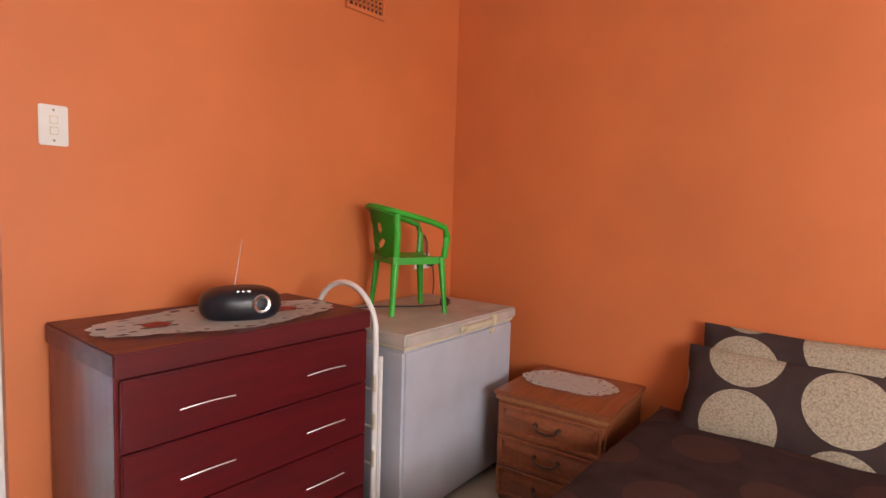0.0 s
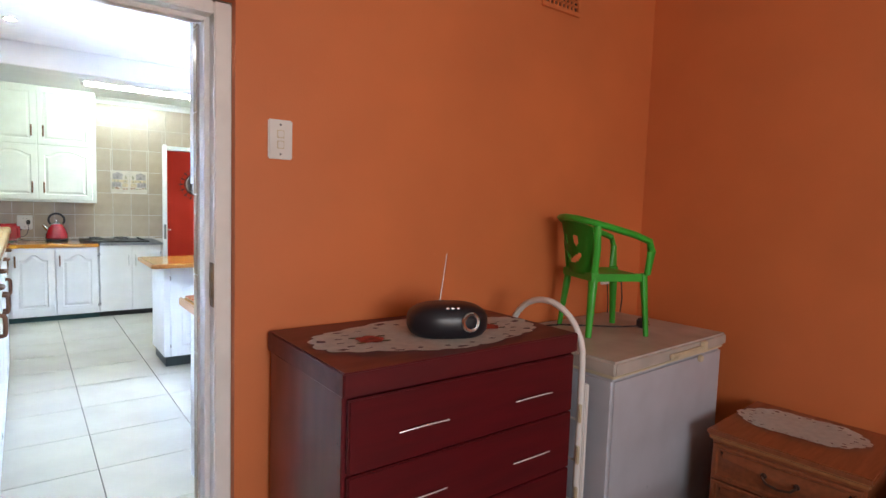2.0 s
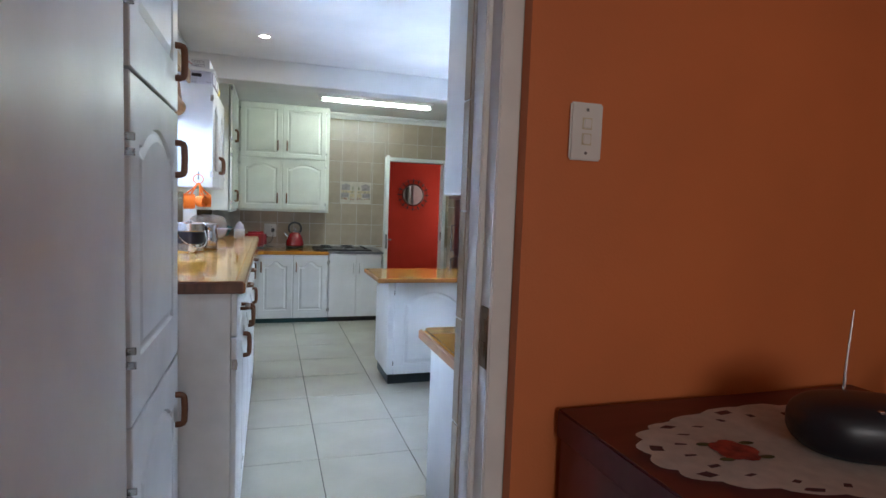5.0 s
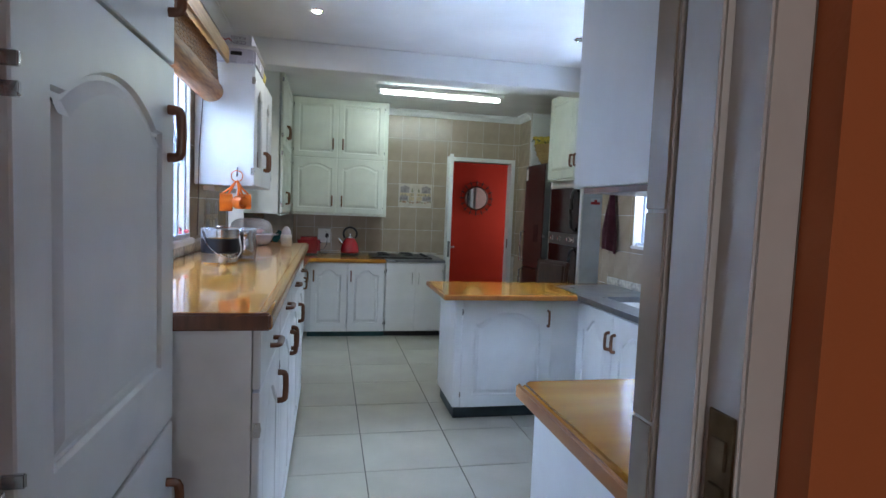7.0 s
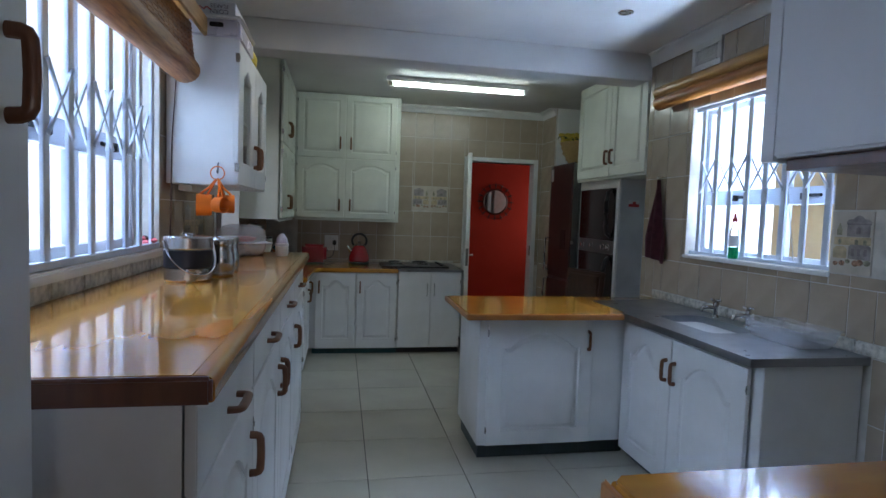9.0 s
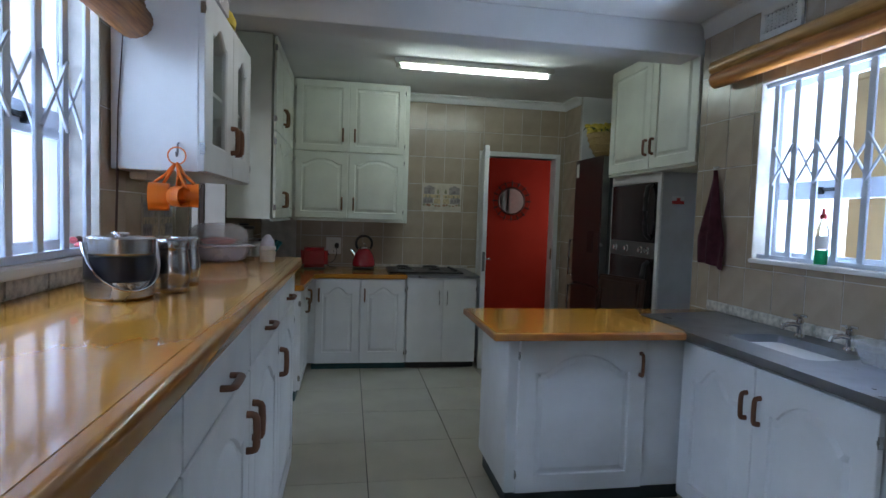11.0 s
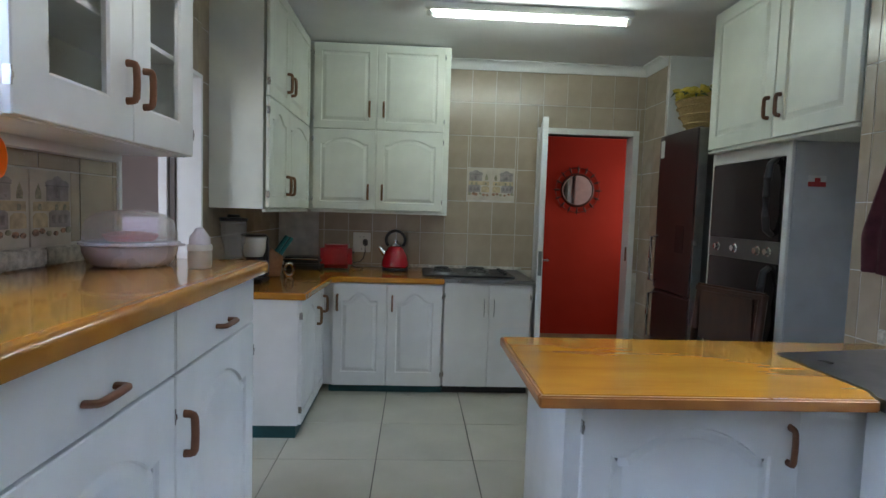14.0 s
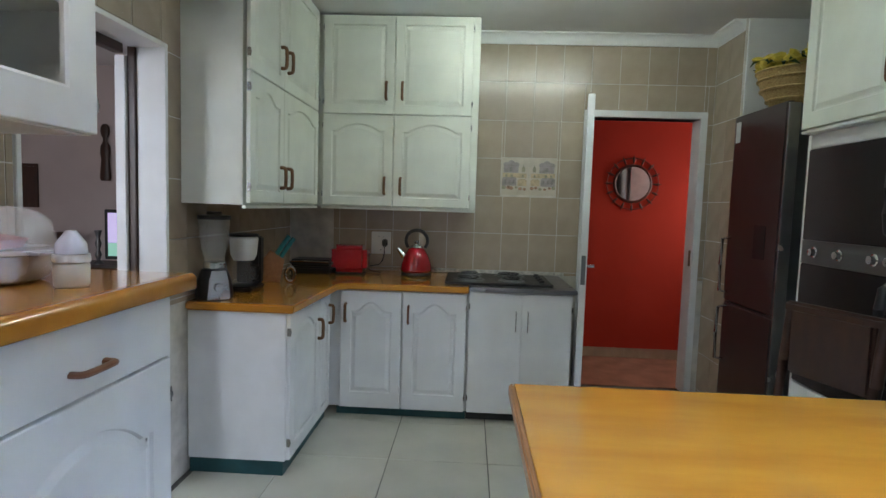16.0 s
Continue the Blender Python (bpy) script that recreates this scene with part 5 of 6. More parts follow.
def coffee_maker(at):
    c = thing("coffee_maker", "small white and black filter coffee maker", "coffee maker", pose(*at))
    part("base", boxes((-0.075, 0.075, -0.11, 0.09, 0, 0.03), bev=0.008), BLACK, c)
    part("tower", boxes((-0.07, 0.07, 0.03, 0.09, 0.03, 0.30), bev=0.01), BLACK, c)
    part("filter_holder", lathe([(0.055, 0.17), (0.07, 0.20), (0.078, 0.29), (0.07, 0.30), (0.0, 0.30)], 26, sy=0.95, at=(0, -0.03, 0)), WHITEPL, c)
    part("lid", lathe([(0.08, 0.301), (0.08, 0.315), (0.0, 0.322)], 26, at=(0, -0.03, 0)), BLACK, c)
    part("carafe", lathe([(0.05, 0.032), (0.065, 0.05), (0.062, 0.11), (0.045, 0.15), (0.048, 0.162), (0.0, 0.162)], 26, at=(0, -0.035, 0)), JUG, c)
    part("handle", tube([(0.05, -0.05, 0.145), (0.10, -0.07, 0.14), (0.10, -0.07, 0.07), (0.062, -0.05, 0.06)], 0.009, 8), BLACK, c)


coffee_maker((-0.07, 8.25, 0.873))


def knife_block(at):
    k = thing("knife_block", "light wooden block holding teal and black handled knives", "knife block", pose(*at, 0, 0, 20))
    part("block", prism([(0.06, 0), (-0.07, 0), (-0.11, 0.05), (0.0, 0.20), (0.085, 0.14)], -0.045, 0.045), OAK_L, k)
    for i, (dx, dz, mat) in enumerate(((0.0, 0.0, BLACK), (0.0, 0.035, KNIFETEAL), (0.0, -0.03, KNIFETEAL), (-0.03, 0.018, BLACK), (-0.03, -0.02, KNIFETEAL))):
        part("knife_handle", tube([(0.035 - dx, dz, 0.165 + dx * 0.4), (0.07 - dx, dz, 0.22 + dx * 0.4), (0.115 - dx, dz, 0.285 + dx * 0.4)], 0.010, 8, ry=0.013), mat, k)
    part("scissor_ring", tube([(0.12 + 0.03 * math.cos(a), -0.06, 0.05 + 0.045 * math.sin(a)) for a in [2 * math.pi * i / 20 for i in range(20)]], 0.010, 8, True, up=(0, 1, 0)), CHROME, k)


knife_block((-0.06, 8.60, 0.873))
gp = thing("sandwich_press", "low black and chrome sandwich press", "sandwich press", pose(0.07, 9.12, 0.873))
part("base", boxes((-0.15, 0.15, -0.1, 0.1, 0.0, 0.05), bev=0.012), BLACK, gp)
part("lid", boxes((-0.15, 0.15, -0.1, 0.1, 0.052, 0.10), bev=0.016, seg=3), BLACK, gp)
part("trim", tube([(-0.13, -0.105, 0.085), (-0.05, -0.112, 0.088), (0.05, -0.112, 0.088), (0.13, -0.105, 0.085)], 0.006, 8), CHROME, gp)


def hob(m):
    h = thing("hob", "black electric hob with four coil plates", "hob", m)
    part("tray", boxes((0, 0.70, 0, 0.53, 0, 0.016), bev=0.005), BLACK, h)
    for x, y, r in ((0.16, 0.14, 0.085), (0.16, 0.39, 0.07), (0.44, 0.14, 0.07), (0.44, 0.39, 0.09)):
        pl = part("plate", lathe([(r + 0.02, 0.016), (r + 0.018, 0.021), (r + 0.005, 0.022), (r, 0.03), (r * 0.9, 0.033), (0, 0.032)], 26, at=(x, y, 0)), GREYMET, h)
        part("coil", tube([(x + (r * k / 40) * math.cos(k * 0.62), y + (r * k / 40) * math.sin(k * 0.62), 0.036) for k in range(6, 40)], 0.005, 6), BLACK, pl)
    for i in range(4):
        part("knob", lathe([(0.018, 0.016), (0.016, 0.034), (0, 0.035)], 16, at=(0.635, 0.10 + 0.11 * i, 0)), BLACK, h)


hob(pose(1.03, 8.76, 0.8745))


def canister(at, label, r, h):
    c = thing("canister", label, "canister", pose(*at), "steel storage canisters")
    part("body", lathe([(r * 0.96, 0), (r, 0.004), (r * 0.97, h * 0.12), (r * 1.01, h * 0.22), (r * 1.07, h * 0.34), (r * 1.08, h * 0.42), (r * 1.03, h * 0.54), (r * 0.95, h * 0.66), (r * 0.90, h * 0.76), (r * 0.91, h * 0.8), (0, h * 0.8)], 36), CANSTEEL, c)
    part("lid", lathe([(r * 0.98, h * 0.802), (r, h * 0.82), (r, h * 0.97), (r * 0.93, h), (0, h)], 30), CANSTEEL, c)


ib = thing("ice_bucket", "steel and black ice bucket with a hinged handle", "ice bucket", pose(0.060, 5.26, 1.166) @ Matrix.Diagonal((0.78, 0.78, 0.77, 1)))
part("base", lathe([(0.098, 0), (0.104, 0.008), (0.104, 0.062), (0.0, 0.062)], 40, hold=0.0015), STEEL, ib)
part("band", lathe([(0.102, 0.063), (0.107, 0.07), (0.107, 0.145), (0.102, 0.150), (0, 0.150)], 40, hold=0.0015), NAVY, ib)
part("collar", lathe([(0.104, 0.151), (0.107, 0.155), (0.107, 0.205), (0.10, 0.212), (0.0, 0.213)], 40, hold=0.0015), STEEL, ib)
part("lid_knob", lathe([(0.02, 0.213), (0.02, 0.218), (0.03, 0.221), (0.026, 0.225), (0, 0.226)], 18), CHROME, ib)
part("handle", tube([(0.108 * math.sin(a) * 1.04, -0.105 * math.sin(a * 0.5) ** 1 * 0 - 0.118 * math.cos(a), 0.19 - 0.155 * max(0, math.cos(a)) ** 0.8) for a in [radians(-90 + 9 * i) for i in range(21)]], 0.008, 8, ry=0.004), CHROME, ib, m=pose(0, 0, 0, 0, 0, 40))
canister((0.150, 5.388, 1.166), "waisted brushed steel canister", 0.046, 0.152)
canister((0.143, 5.535, 1.166), "waisted brushed steel canister behind its twin", 0.044, 0.152)

sb = thing("bottle_steriliser", "pale plastic microwave bottle steriliser with a clear domed lid", "steriliser", pose(0.042, 6.46, 1.166) @ Matrix.Diagonal((0.97, 0.97, 0.87, 1)))
part("base", lathe([(0.105, 0), (0.125, 0.012), (0.14, 0.05), (0.143, 0.075), (0.0, 0.075)], 40), CLOUDPL, sb)
part("rim", lathe([(0.143, 0.076), (0.152, 0.08), (0.15, 0.088), (0.14, 0.09), (0.0, 0.09)], 40), CLOUDPL, sb)
part("rack", lathe([(0.07, 0.091), (0.085, 0.115), (0.04, 0.125), (0.0, 0.125)], 24), PINKPL, sb, "pink rack inside")
part("lid", lathe([(0.14, 0.0905), (0.142, 0.12), (0.132, 0.165), (0.105, 0.192), (0.06, 0.204), (0.0, 0.206), (0.06, 0.2005), (0.1025, 0.189), (0.1285, 0.163), (0.1385, 0.12), (0.1365, 0.0905)], 40, caps=False), CLOUDLID, sb, "cloudy clear domed lid")
part("grip", boxes((0.148, 0.185, -0.025, 0.025, 0.079, 0.088), bev=0.004), CLOUDPL, sb, m=pose(0, 0, 0, 0, 0, -10))
nb = thing("baby_bottle", "short baby bottle with a milky cap", "baby bottle", pose(0.272, 6.43, 1.166))
part("body", lathe([(0.032, 0), (0.036, 0.006), (0.037, 0.05), (0.034, 0.056), (0.0, 0.056)], 26), MILK, nb)
part("collar", lathe([(0.038, 0.057), (0.039, 0.062), (0.037, 0.075), (0.0, 0.075)], 26), WHITEPL, nb)
part("cap", lathe([(0.033, 0.076), (0.031, 0.1), (0.018, 0.118), (0.012, 0.128), (0.0, 0.13)], 26), CLOUDPL, nb)

# orange measuring cups on a hook
hk = thing("measuring_cups", "orange plastic measuring cups hanging from a hook on the cabinet", "measuring cups", pose(0.05, 5.798, 1.603))
part("hook", tube([(0, 0, 0.035), (0, -0.012, 0.03), (0, -0.014, 0.0), (0, -0.022, -0.012), (0, -0.03, 0.0)], 0.004, 8), GREYMET, hk)
part("ring", tube([(0.030 * math.sin(a), -0.022, -0.012 + 0.030 * math.cos(a)) for a in [2 * math.pi * i / 24 for i in range(24)]], 0.0025, 8, True, up=(0, 1, 0)), ORANGEPL, hk)
for cx, cy, cz, r, dep, sx, yaw in ((-0.020, -0.030, -0.158, 0.050, 0.066, -1, 12), (0.000, -0.066, -0.156, 0.036, 0.048, 1, -24), (0.012, -0.030, -0.150, 0.042, 0.062, 1, 14), (0.004, -0.052, -0.146, 0.028, 0.040, 1, -6)):
    top = cz + r * 0.96
    part("cup", lathe([(r * 0.88, 0), (r * 0.96, 0.004), (r, dep), (r * 0.95, dep), (r * 0.9, 0.007), (0, 0.007)], 28), ORANGEPL, hk, m=pose(cx, cy, cz, 0, 90 * sx, yaw))
    for e in (0.3, 0.8):
        xe = cx + sx * dep * e
        part("cup_strap", tube([(sx * 0.004, -0.024, -0.040), (sx * 0.010 + xe * 0.3, (cy - 0.024) / 2 - 0.006, (top - 0.040) * 0.52), (xe, cy, top)], 0.0055, 8, ry=0.0105, up=(0, 1, 0)), ORANGEPL, hk)

# boxes on top of the wall cabinet
tubx = thing("storage_tub", "clear-white lidded plastic tub on the wall cabinet", "storage tub", pose(0.035, 5.90, 2.2015))
part("tub", boxes((-0.12, 0.10, -0.10, 0.30, 0.0, 0.085), bev=0.012), CLOUDPL, tubx)
part("lid", boxes((-0.13, 0.11, -0.11, 0.31, 0.0855, 0.10), bev=0.006), WHITEPL, tubx)
part("grip", boxes((-0.03, 0.03, -0.106, -0.1, 0.045, 0.066), bev=0.003), BLACK, tubx)
cb = thing("cereal_box", "cereal box lying upside down on the plastic tub", "box", pose(0.01, 5.98, 2.303))
part("carton", boxes((-0.10, 0.10, -0.15, 0.15, 0.0, 0.065), bev=0.002), BOXPAPER, cb)


def lettering(name, text, size, mat, parent, m):
    cu = bpy.data.curves.new(name, "FONT")
    cu.body, cu.size, cu.extrude = text, size, 0.0006
    cu.align_x, cu.align_y = "CENTER", "CENTER"
    tmp = new(name, cu)
    me = bpy.data.meshes.new_from_object(tmp.evaluated_get(bpy.context.evaluated_depsgraph_get()))
    bpy.data.objects.remove(tmp)
    me.materials.append(mat)
    ob = new(name, me)
    ob.parent = parent
    ob.matrix_basis = m
    return ob


lettering("print", "CORN", 0.028, GREYINK, cb, pose(0.03, -0.1512, 0.022, 90, 180, 0) @ pose(0, 0, 0, 0, 0, 0))
lettering("print", "FLAKES", 0.024, GREYINK, cb, pose(0.03, -0.1512, 0.046, 90, 180, 0))
part("brand_mark", tube([(-0.06 + 0.008 * i, -0.151, 0.033 + 0.006 * math.sin(i * 1.7)) for i in range(8)], 0.003, 6, ry=0.003), REDINK, cb)
single("snack_bag", lathe([(0.04, 0), (0.07, 0.02), (0.075, 0.05), (0.06, 0.08), (0.0, 0.085)], 16, sy=1.6), YELLOW, "crumpled yellow food bag on the cabinet top", "food bag", pose(0.06, 6.33, 2.2015))
single("dark_box", boxes((-0.05, 0.09, 6.44, 6.66, 2.2015, 2.275), bev=0.004), CHAIRWOOD, "dark cardboard box on the cabinet top", "box")

# dried flowers on the window sill
fl = thing("dried_posy", "small dried posy on the window sill", "posy", pose(XL - 0.02, 5.66, 1.25))
rn = random.Random(3)
for i in range(9):
    x, y, z = rn.uniform(-0.03, 0.03), rn.uniform(-0.05, 0.05), rn.uniform(0.012, 0.05)
    part("flower", lathe([(0.002, -0.012), (0.012, -0.006), (0.015, 0.002), (0.006, 0.01), (0.0, 0.011)], 8, at=(x, y, z)), CHAIRWOOD if i % 2 else PINKPL, fl)

# towel, soap, taps, rack, urn
tw_ = bmesh.new()
rows, cols = 26, 16
grid = []
for j in range(rows + 1):
    v = j / rows
    half = 0.012 + 0.115 * min(1, v * 1.4) * (1 - 0.15 * max(0, v - 0.75) * 4)
    row = []
    for i in range(cols + 1):
        u = i / cols * 2 - 1
        d = 0.018 + 0.016 * min(1, v * 2) * math.sin(u * 7 + v * 2) + 0.01 * math.cos(u * 3)
        row.append(tw_.verts.new((u * half, -abs(d) - 0.006, -v * 0.555 - 0.03 * max(0, u) * v)))
    grid.append(row)
for j in range(rows):
    for i in range(cols):
        tw_.faces.new((grid[j][i], grid[j + 1][i], grid[j + 1][i + 1], grid[j][i + 1]))
bmesh.ops.solidify(tw_, geom=list(tw_.faces), thickness=0.006)
tow = thing("hand_towel", "maroon hand towel hanging from a hook on the tiled wall", "towel", pose(XR, 6.67, 1.735, 0, 0, -90))
part("cloth", tw_, TOWEL, tow)
part("hook", tube([(0, 0, 0.02), (0, -0.02, 0.018), (0, -0.03, 0.005), (0, -0.032, 0.02)], 0.004, 8), WHITEPL, tow)
so = thing("dish_soap", "bottle of green dish soap with a red cap on the sill", "soap bottle", pose(XR + 0.02, 5.93, 1.24))
part("bottle", lathe([(0.028, 0), (0.032, 0.008), (0.033, 0.12), (0.028, 0.17), (0.014, 0.20), (0.012, 0.215), (0, 0.215)], 24, sx=0.7), CLEARPL, so)
part("liquid", lathe([(0.025, 0.004), (0.029, 0.01), (0.029, 0.07), (0, 0.07)], 24, sx=0.7), LIQUID, so)
part("paper_label", lathe([(0.0335, 0.075), (0.0335, 0.135)], 24, sx=0.7, caps=False), WHITEPL, so)
part("cap", lathe([(0.014, 0.2155), (0.014, 0.235), (0.007, 0.24), (0.006, 0.262), (0, 0.263)], 16), REDINK, so)


def tap(at, label):
    t = thing("tap", label, "tap", pose(*at, 0, 0, -90), "pillar taps at the sink")
    part("pillar", lathe([(0.022, 0), (0.02, 0.008), (0.012, 0.015), (0.012, 0.06), (0.016, 0.065), (0.014, 0.085), (0.006, 0.09), (0, 0.09)], 18), CHROME, t)
    part("spout", tube([(0, 0, 0.052), (0, -0.04, 0.06), (0, -0.085, 0.055), (0, -0.095, 0.035)], 0.010, 12), CHROME, t)
    for a in (0, 90):
        part("crosshead", tube([(-0.03, 0, 0.098), (0.03, 0, 0.098)], 0.006, 8), CHROME, t, m=pose(0, 0, 0, 0, 0, a + 20))


tap((2.735, 5.92, 0.9045), "chrome pillar tap with a crosshead")
tap((2.735, 5.66, 0.9045), "chrome pillar tap with a crosshead")
dr = thing("dish_rack", "clear ribbed plastic dish rack on the drainer", "dish rack", pose(2.672, 5.315, 0.9045))
def tray_loop(bm, hx, hy, z, rad=0.03):
    pts = []
    for cx, cy, a0 in ((hx - rad, hy - rad, 0), (rad - hx, hy - rad, 90), (rad - hx, rad - hy, 180), (hx - rad, rad - hy, 270)):
        pts += [bm.verts.new((cx + rad * math.cos(radians(a0 + 22.5 * k)), cy + rad * math.sin(radians(a0 + 22.5 * k)), z)) for k in range(5)]
    return pts


tray = bmesh.new()
loops = [tray_loop(tray, *q) for q in ((0.095, 0.155, 0.001), (0.116, 0.178, 0.078), (0.124, 0.187, 0.080), (0.124, 0.187, 0.083), (0.113, 0.175, 0.083), (0.092, 0.152, 0.005))]
for A, B in zip(loops, loops[1:]):
    ring_faces(tray, A, B)
tray.faces.new(loops[0][::-1])
tray.faces.new(loops[-1])
bmesh.ops.recalc_face_normals(tray, faces=list(tray.faces))
part("tray", tray, RACKPL, dr)
ribs = bmesh.new()
for i in range(11):
    y = -0.14 + 0.028 * i
    tube([(-0.090, y, 0.008), (-0.085, y, 0.035), (0.085, y, 0.035), (0.090, y, 0.008)], 0.003, 6, bm=ribs)
part("ribs", ribs, RACKPL, dr)

wu = thing("water_filter", "tall steel water filter urn with a smoky plastic top", "water filter", pose(1.228, 3.44, 0.9725))
part("tank", lathe([(0.096, 0), (0.1, 0.005), (0.1, 0.306), (0.098, 0.309), (0.0, 0.309)], 48, hold=0.0015), URNSTEEL, wu)
part("band", lathe([(0.100, 0.310), (0.102, 0.313), (0.102, 0.336), (0.1, 0.339), (0, 0.339)], 48, hold=0.0015), BLACK, wu)
part("ring", lathe([(0.1022, 0.321), (0.104, 0.3235), (0.1022, 0.326)], 48, caps=False), CHROME, wu)
part("chamber", lathe([(0.099, 0.340), (0.1, 0.343), (0.1, 0.404), (0.097, 0.404), (0.097, 0.343)], 48, caps=False, hold=0.0015), SMOKE, wu)
part("cartridge", lathe([(0.05, 0.341), (0.066, 0.344), (0.066, 0.398), (0, 0.398)], 28), NAVY, wu, "dark filter cartridge inside")
part("chamber_floor", lathe([(0.094, 0.340), (0.094, 0.362), (0, 0.362)], 36), NAVY, wu)
part("upper_ring", lathe([(0.1005, 0.405), (0.1025, 0.407), (0.1025, 0.413), (0.1, 0.416), (0.094, 0.416), (0.094, 0.405)], 48, caps=False), SMOKELID, wu)
part("lid_wall", lathe([(0.1, 0.417), (0.1, 0.456), (0.097, 0.456), (0.097, 0.417)], 48, caps=False, hold=0.0015), SMOKELID, wu)
part("lid_line", lathe([(0.1003, 0.436), (0.1012, 0.4375), (0.1003, 0.439)], 48, caps=False), CHROME, wu)
part("lid", lathe([(0.1, 0.457), (0.1015, 0.460), (0.097, 0.470), (0.06, 0.477), (0.0, 0.479)], 48), SMOKELID, wu, "domed smoky lid")
part("lid_lever", tube([(-0.098, 0.02, 0.455), (-0.104, -0.02, 0.452), (-0.092, -0.05, 0.462), (-0.05, -0.088, 0.474)], 0.004, 8), BLACK, wu)

# basket of flowers on the fridge
bk = thing("flower_basket", "woven straw basket of yellow flowers on the fridge", "basket", pose(3.10, 8.70, 2.012) @ Matrix.Scale(1.2, 4))
part("bowl", lathe([(0.09, 0), (0.10, 0.01), (0.15, 0.10), (0.175, 0.19), (0.168, 0.19), (0.14, 0.10), (0.08, 0.02), (0, 0.02)], 32), STRAW, bk)
for z, r in ((0.05, 0.124), (0.10, 0.153), (0.15, 0.167), (0.19, 0.176)):
    part("coil", tube([(r * math.cos(a), r * math.sin(a), z) for a in [2 * math.pi * i / 36 for i in range(36)]], 0.007, 6, True), STRAW, bk)
part("handle", tube([(0.17 * math.cos(a), 0, 0.18 + 0.06 * math.sin(a)) for a in [math.pi * i / 20 for i in range(21)]], 0.008, 8, up=(0, 1, 0)), STRAW, bk, m=pose(0, 0, 0, 0, 0, 90))
petal = lathe([(0.0, 0.0), (0.024, 0.008), (0.034, 0.024), (0.016, 0.034), (0.0, 0.028)], 7)
pet_me, leaf_me = finish("flower", petal, YELLOW), finish("leaf", tube([(0, 0, 0), (0.02, 0, 0.012), (0.05, 0, 0.0)], 0.011, 6, ry=0.002, taper=(0.3, 1, 0.1)), LEAF)
for i in range(90):
    a, r = rn.uniform(0, 6.28), 0.205 * math.sqrt(rn.random())
    same_part("flower" if i % 3 else "leaf", pet_me if i % 3 else leaf_me, bk, pose(r * math.cos(a), r * math.sin(a), 0.195 + rn.uniform(0, 0.06), rn.uniform(-40, 40), rn.uniform(-40, 40), rn.uniform(0, 360)))

# chair at the far side of the peninsula
ch = thing("dining_chair", "dark brown wooden chair with a padded back tucked behind the peninsula", "chair", pose(2.42, 7.42, 0, 0, 0, -72))
for sx in (-0.2, 0.2):
    part("back_post", tube([(sx, 0.2, 0), (sx, 0.2, 0.45), (sx, 0.235, 0.75), (sx, 0.26, 1.0)], 0.022, 10), CHAIRWOOD, ch)
    part("front_leg", tube([(sx, -0.2, 0), (sx, -0.2, 0.44)], 0.02, 10), CHAIRWOOD, ch)
part("seat", boxes((-0.23, 0.23, -0.23, 0.2, 0.43, 0.48), bev=0.015), CHAIRWOOD, ch)
part("backrest", boxes((-0.18, 0.18, 0.225, 0.262, 0.70, 0.985), bev=0.012), CHAIRWOOD, ch)
part("top_rail", boxes((-0.225, 0.225, 0.235, 0.28, 0.96, 1.01), bev=0.012), CHAIRWOOD, ch)


# ---- bedroom ----
dsr = thing("chest_of_drawers", "dark red mahogany chest of four wide drawers with silver bow handles", "chest of drawers", pose(1.158, 2.43, 0))
DW = 0.957
part("body", boxes((0.008, DW - 0.008, 0.022, 0.565, 0.06, 0.930), bev=0.003), MAHOG_SIDE, dsr)
part("plinth", boxes((0.008, DW - 0.008, 0.04, 0.55, 0, 0.059), bev=0.002), MAHOG, dsr)
part("top", boxes((0, DW, 0, 0.572, 0.931, 1.0), bev=0.004), MAHOG_TOP, dsr)
for k in range(4):
    z = 0.712 - 0.2165 * k
    d = part("drawer", boxes((0.018, DW - 0.018, 0.0, 0.021, z, z + 0.211), bev=0.004), MAHOG, dsr)
    for x in (0.27, 0.735):
        pts = [(x - 0.09 + 0.18 * i / 12, -0.003 - 0.016 * math.sin(math.pi * i / 12), z + 0.088 + 0.010 * math.sin(math.pi * i / 12)) for i in range(13)]
        part("handle", tube(pts, 0.0024, 8), SATIN, d)


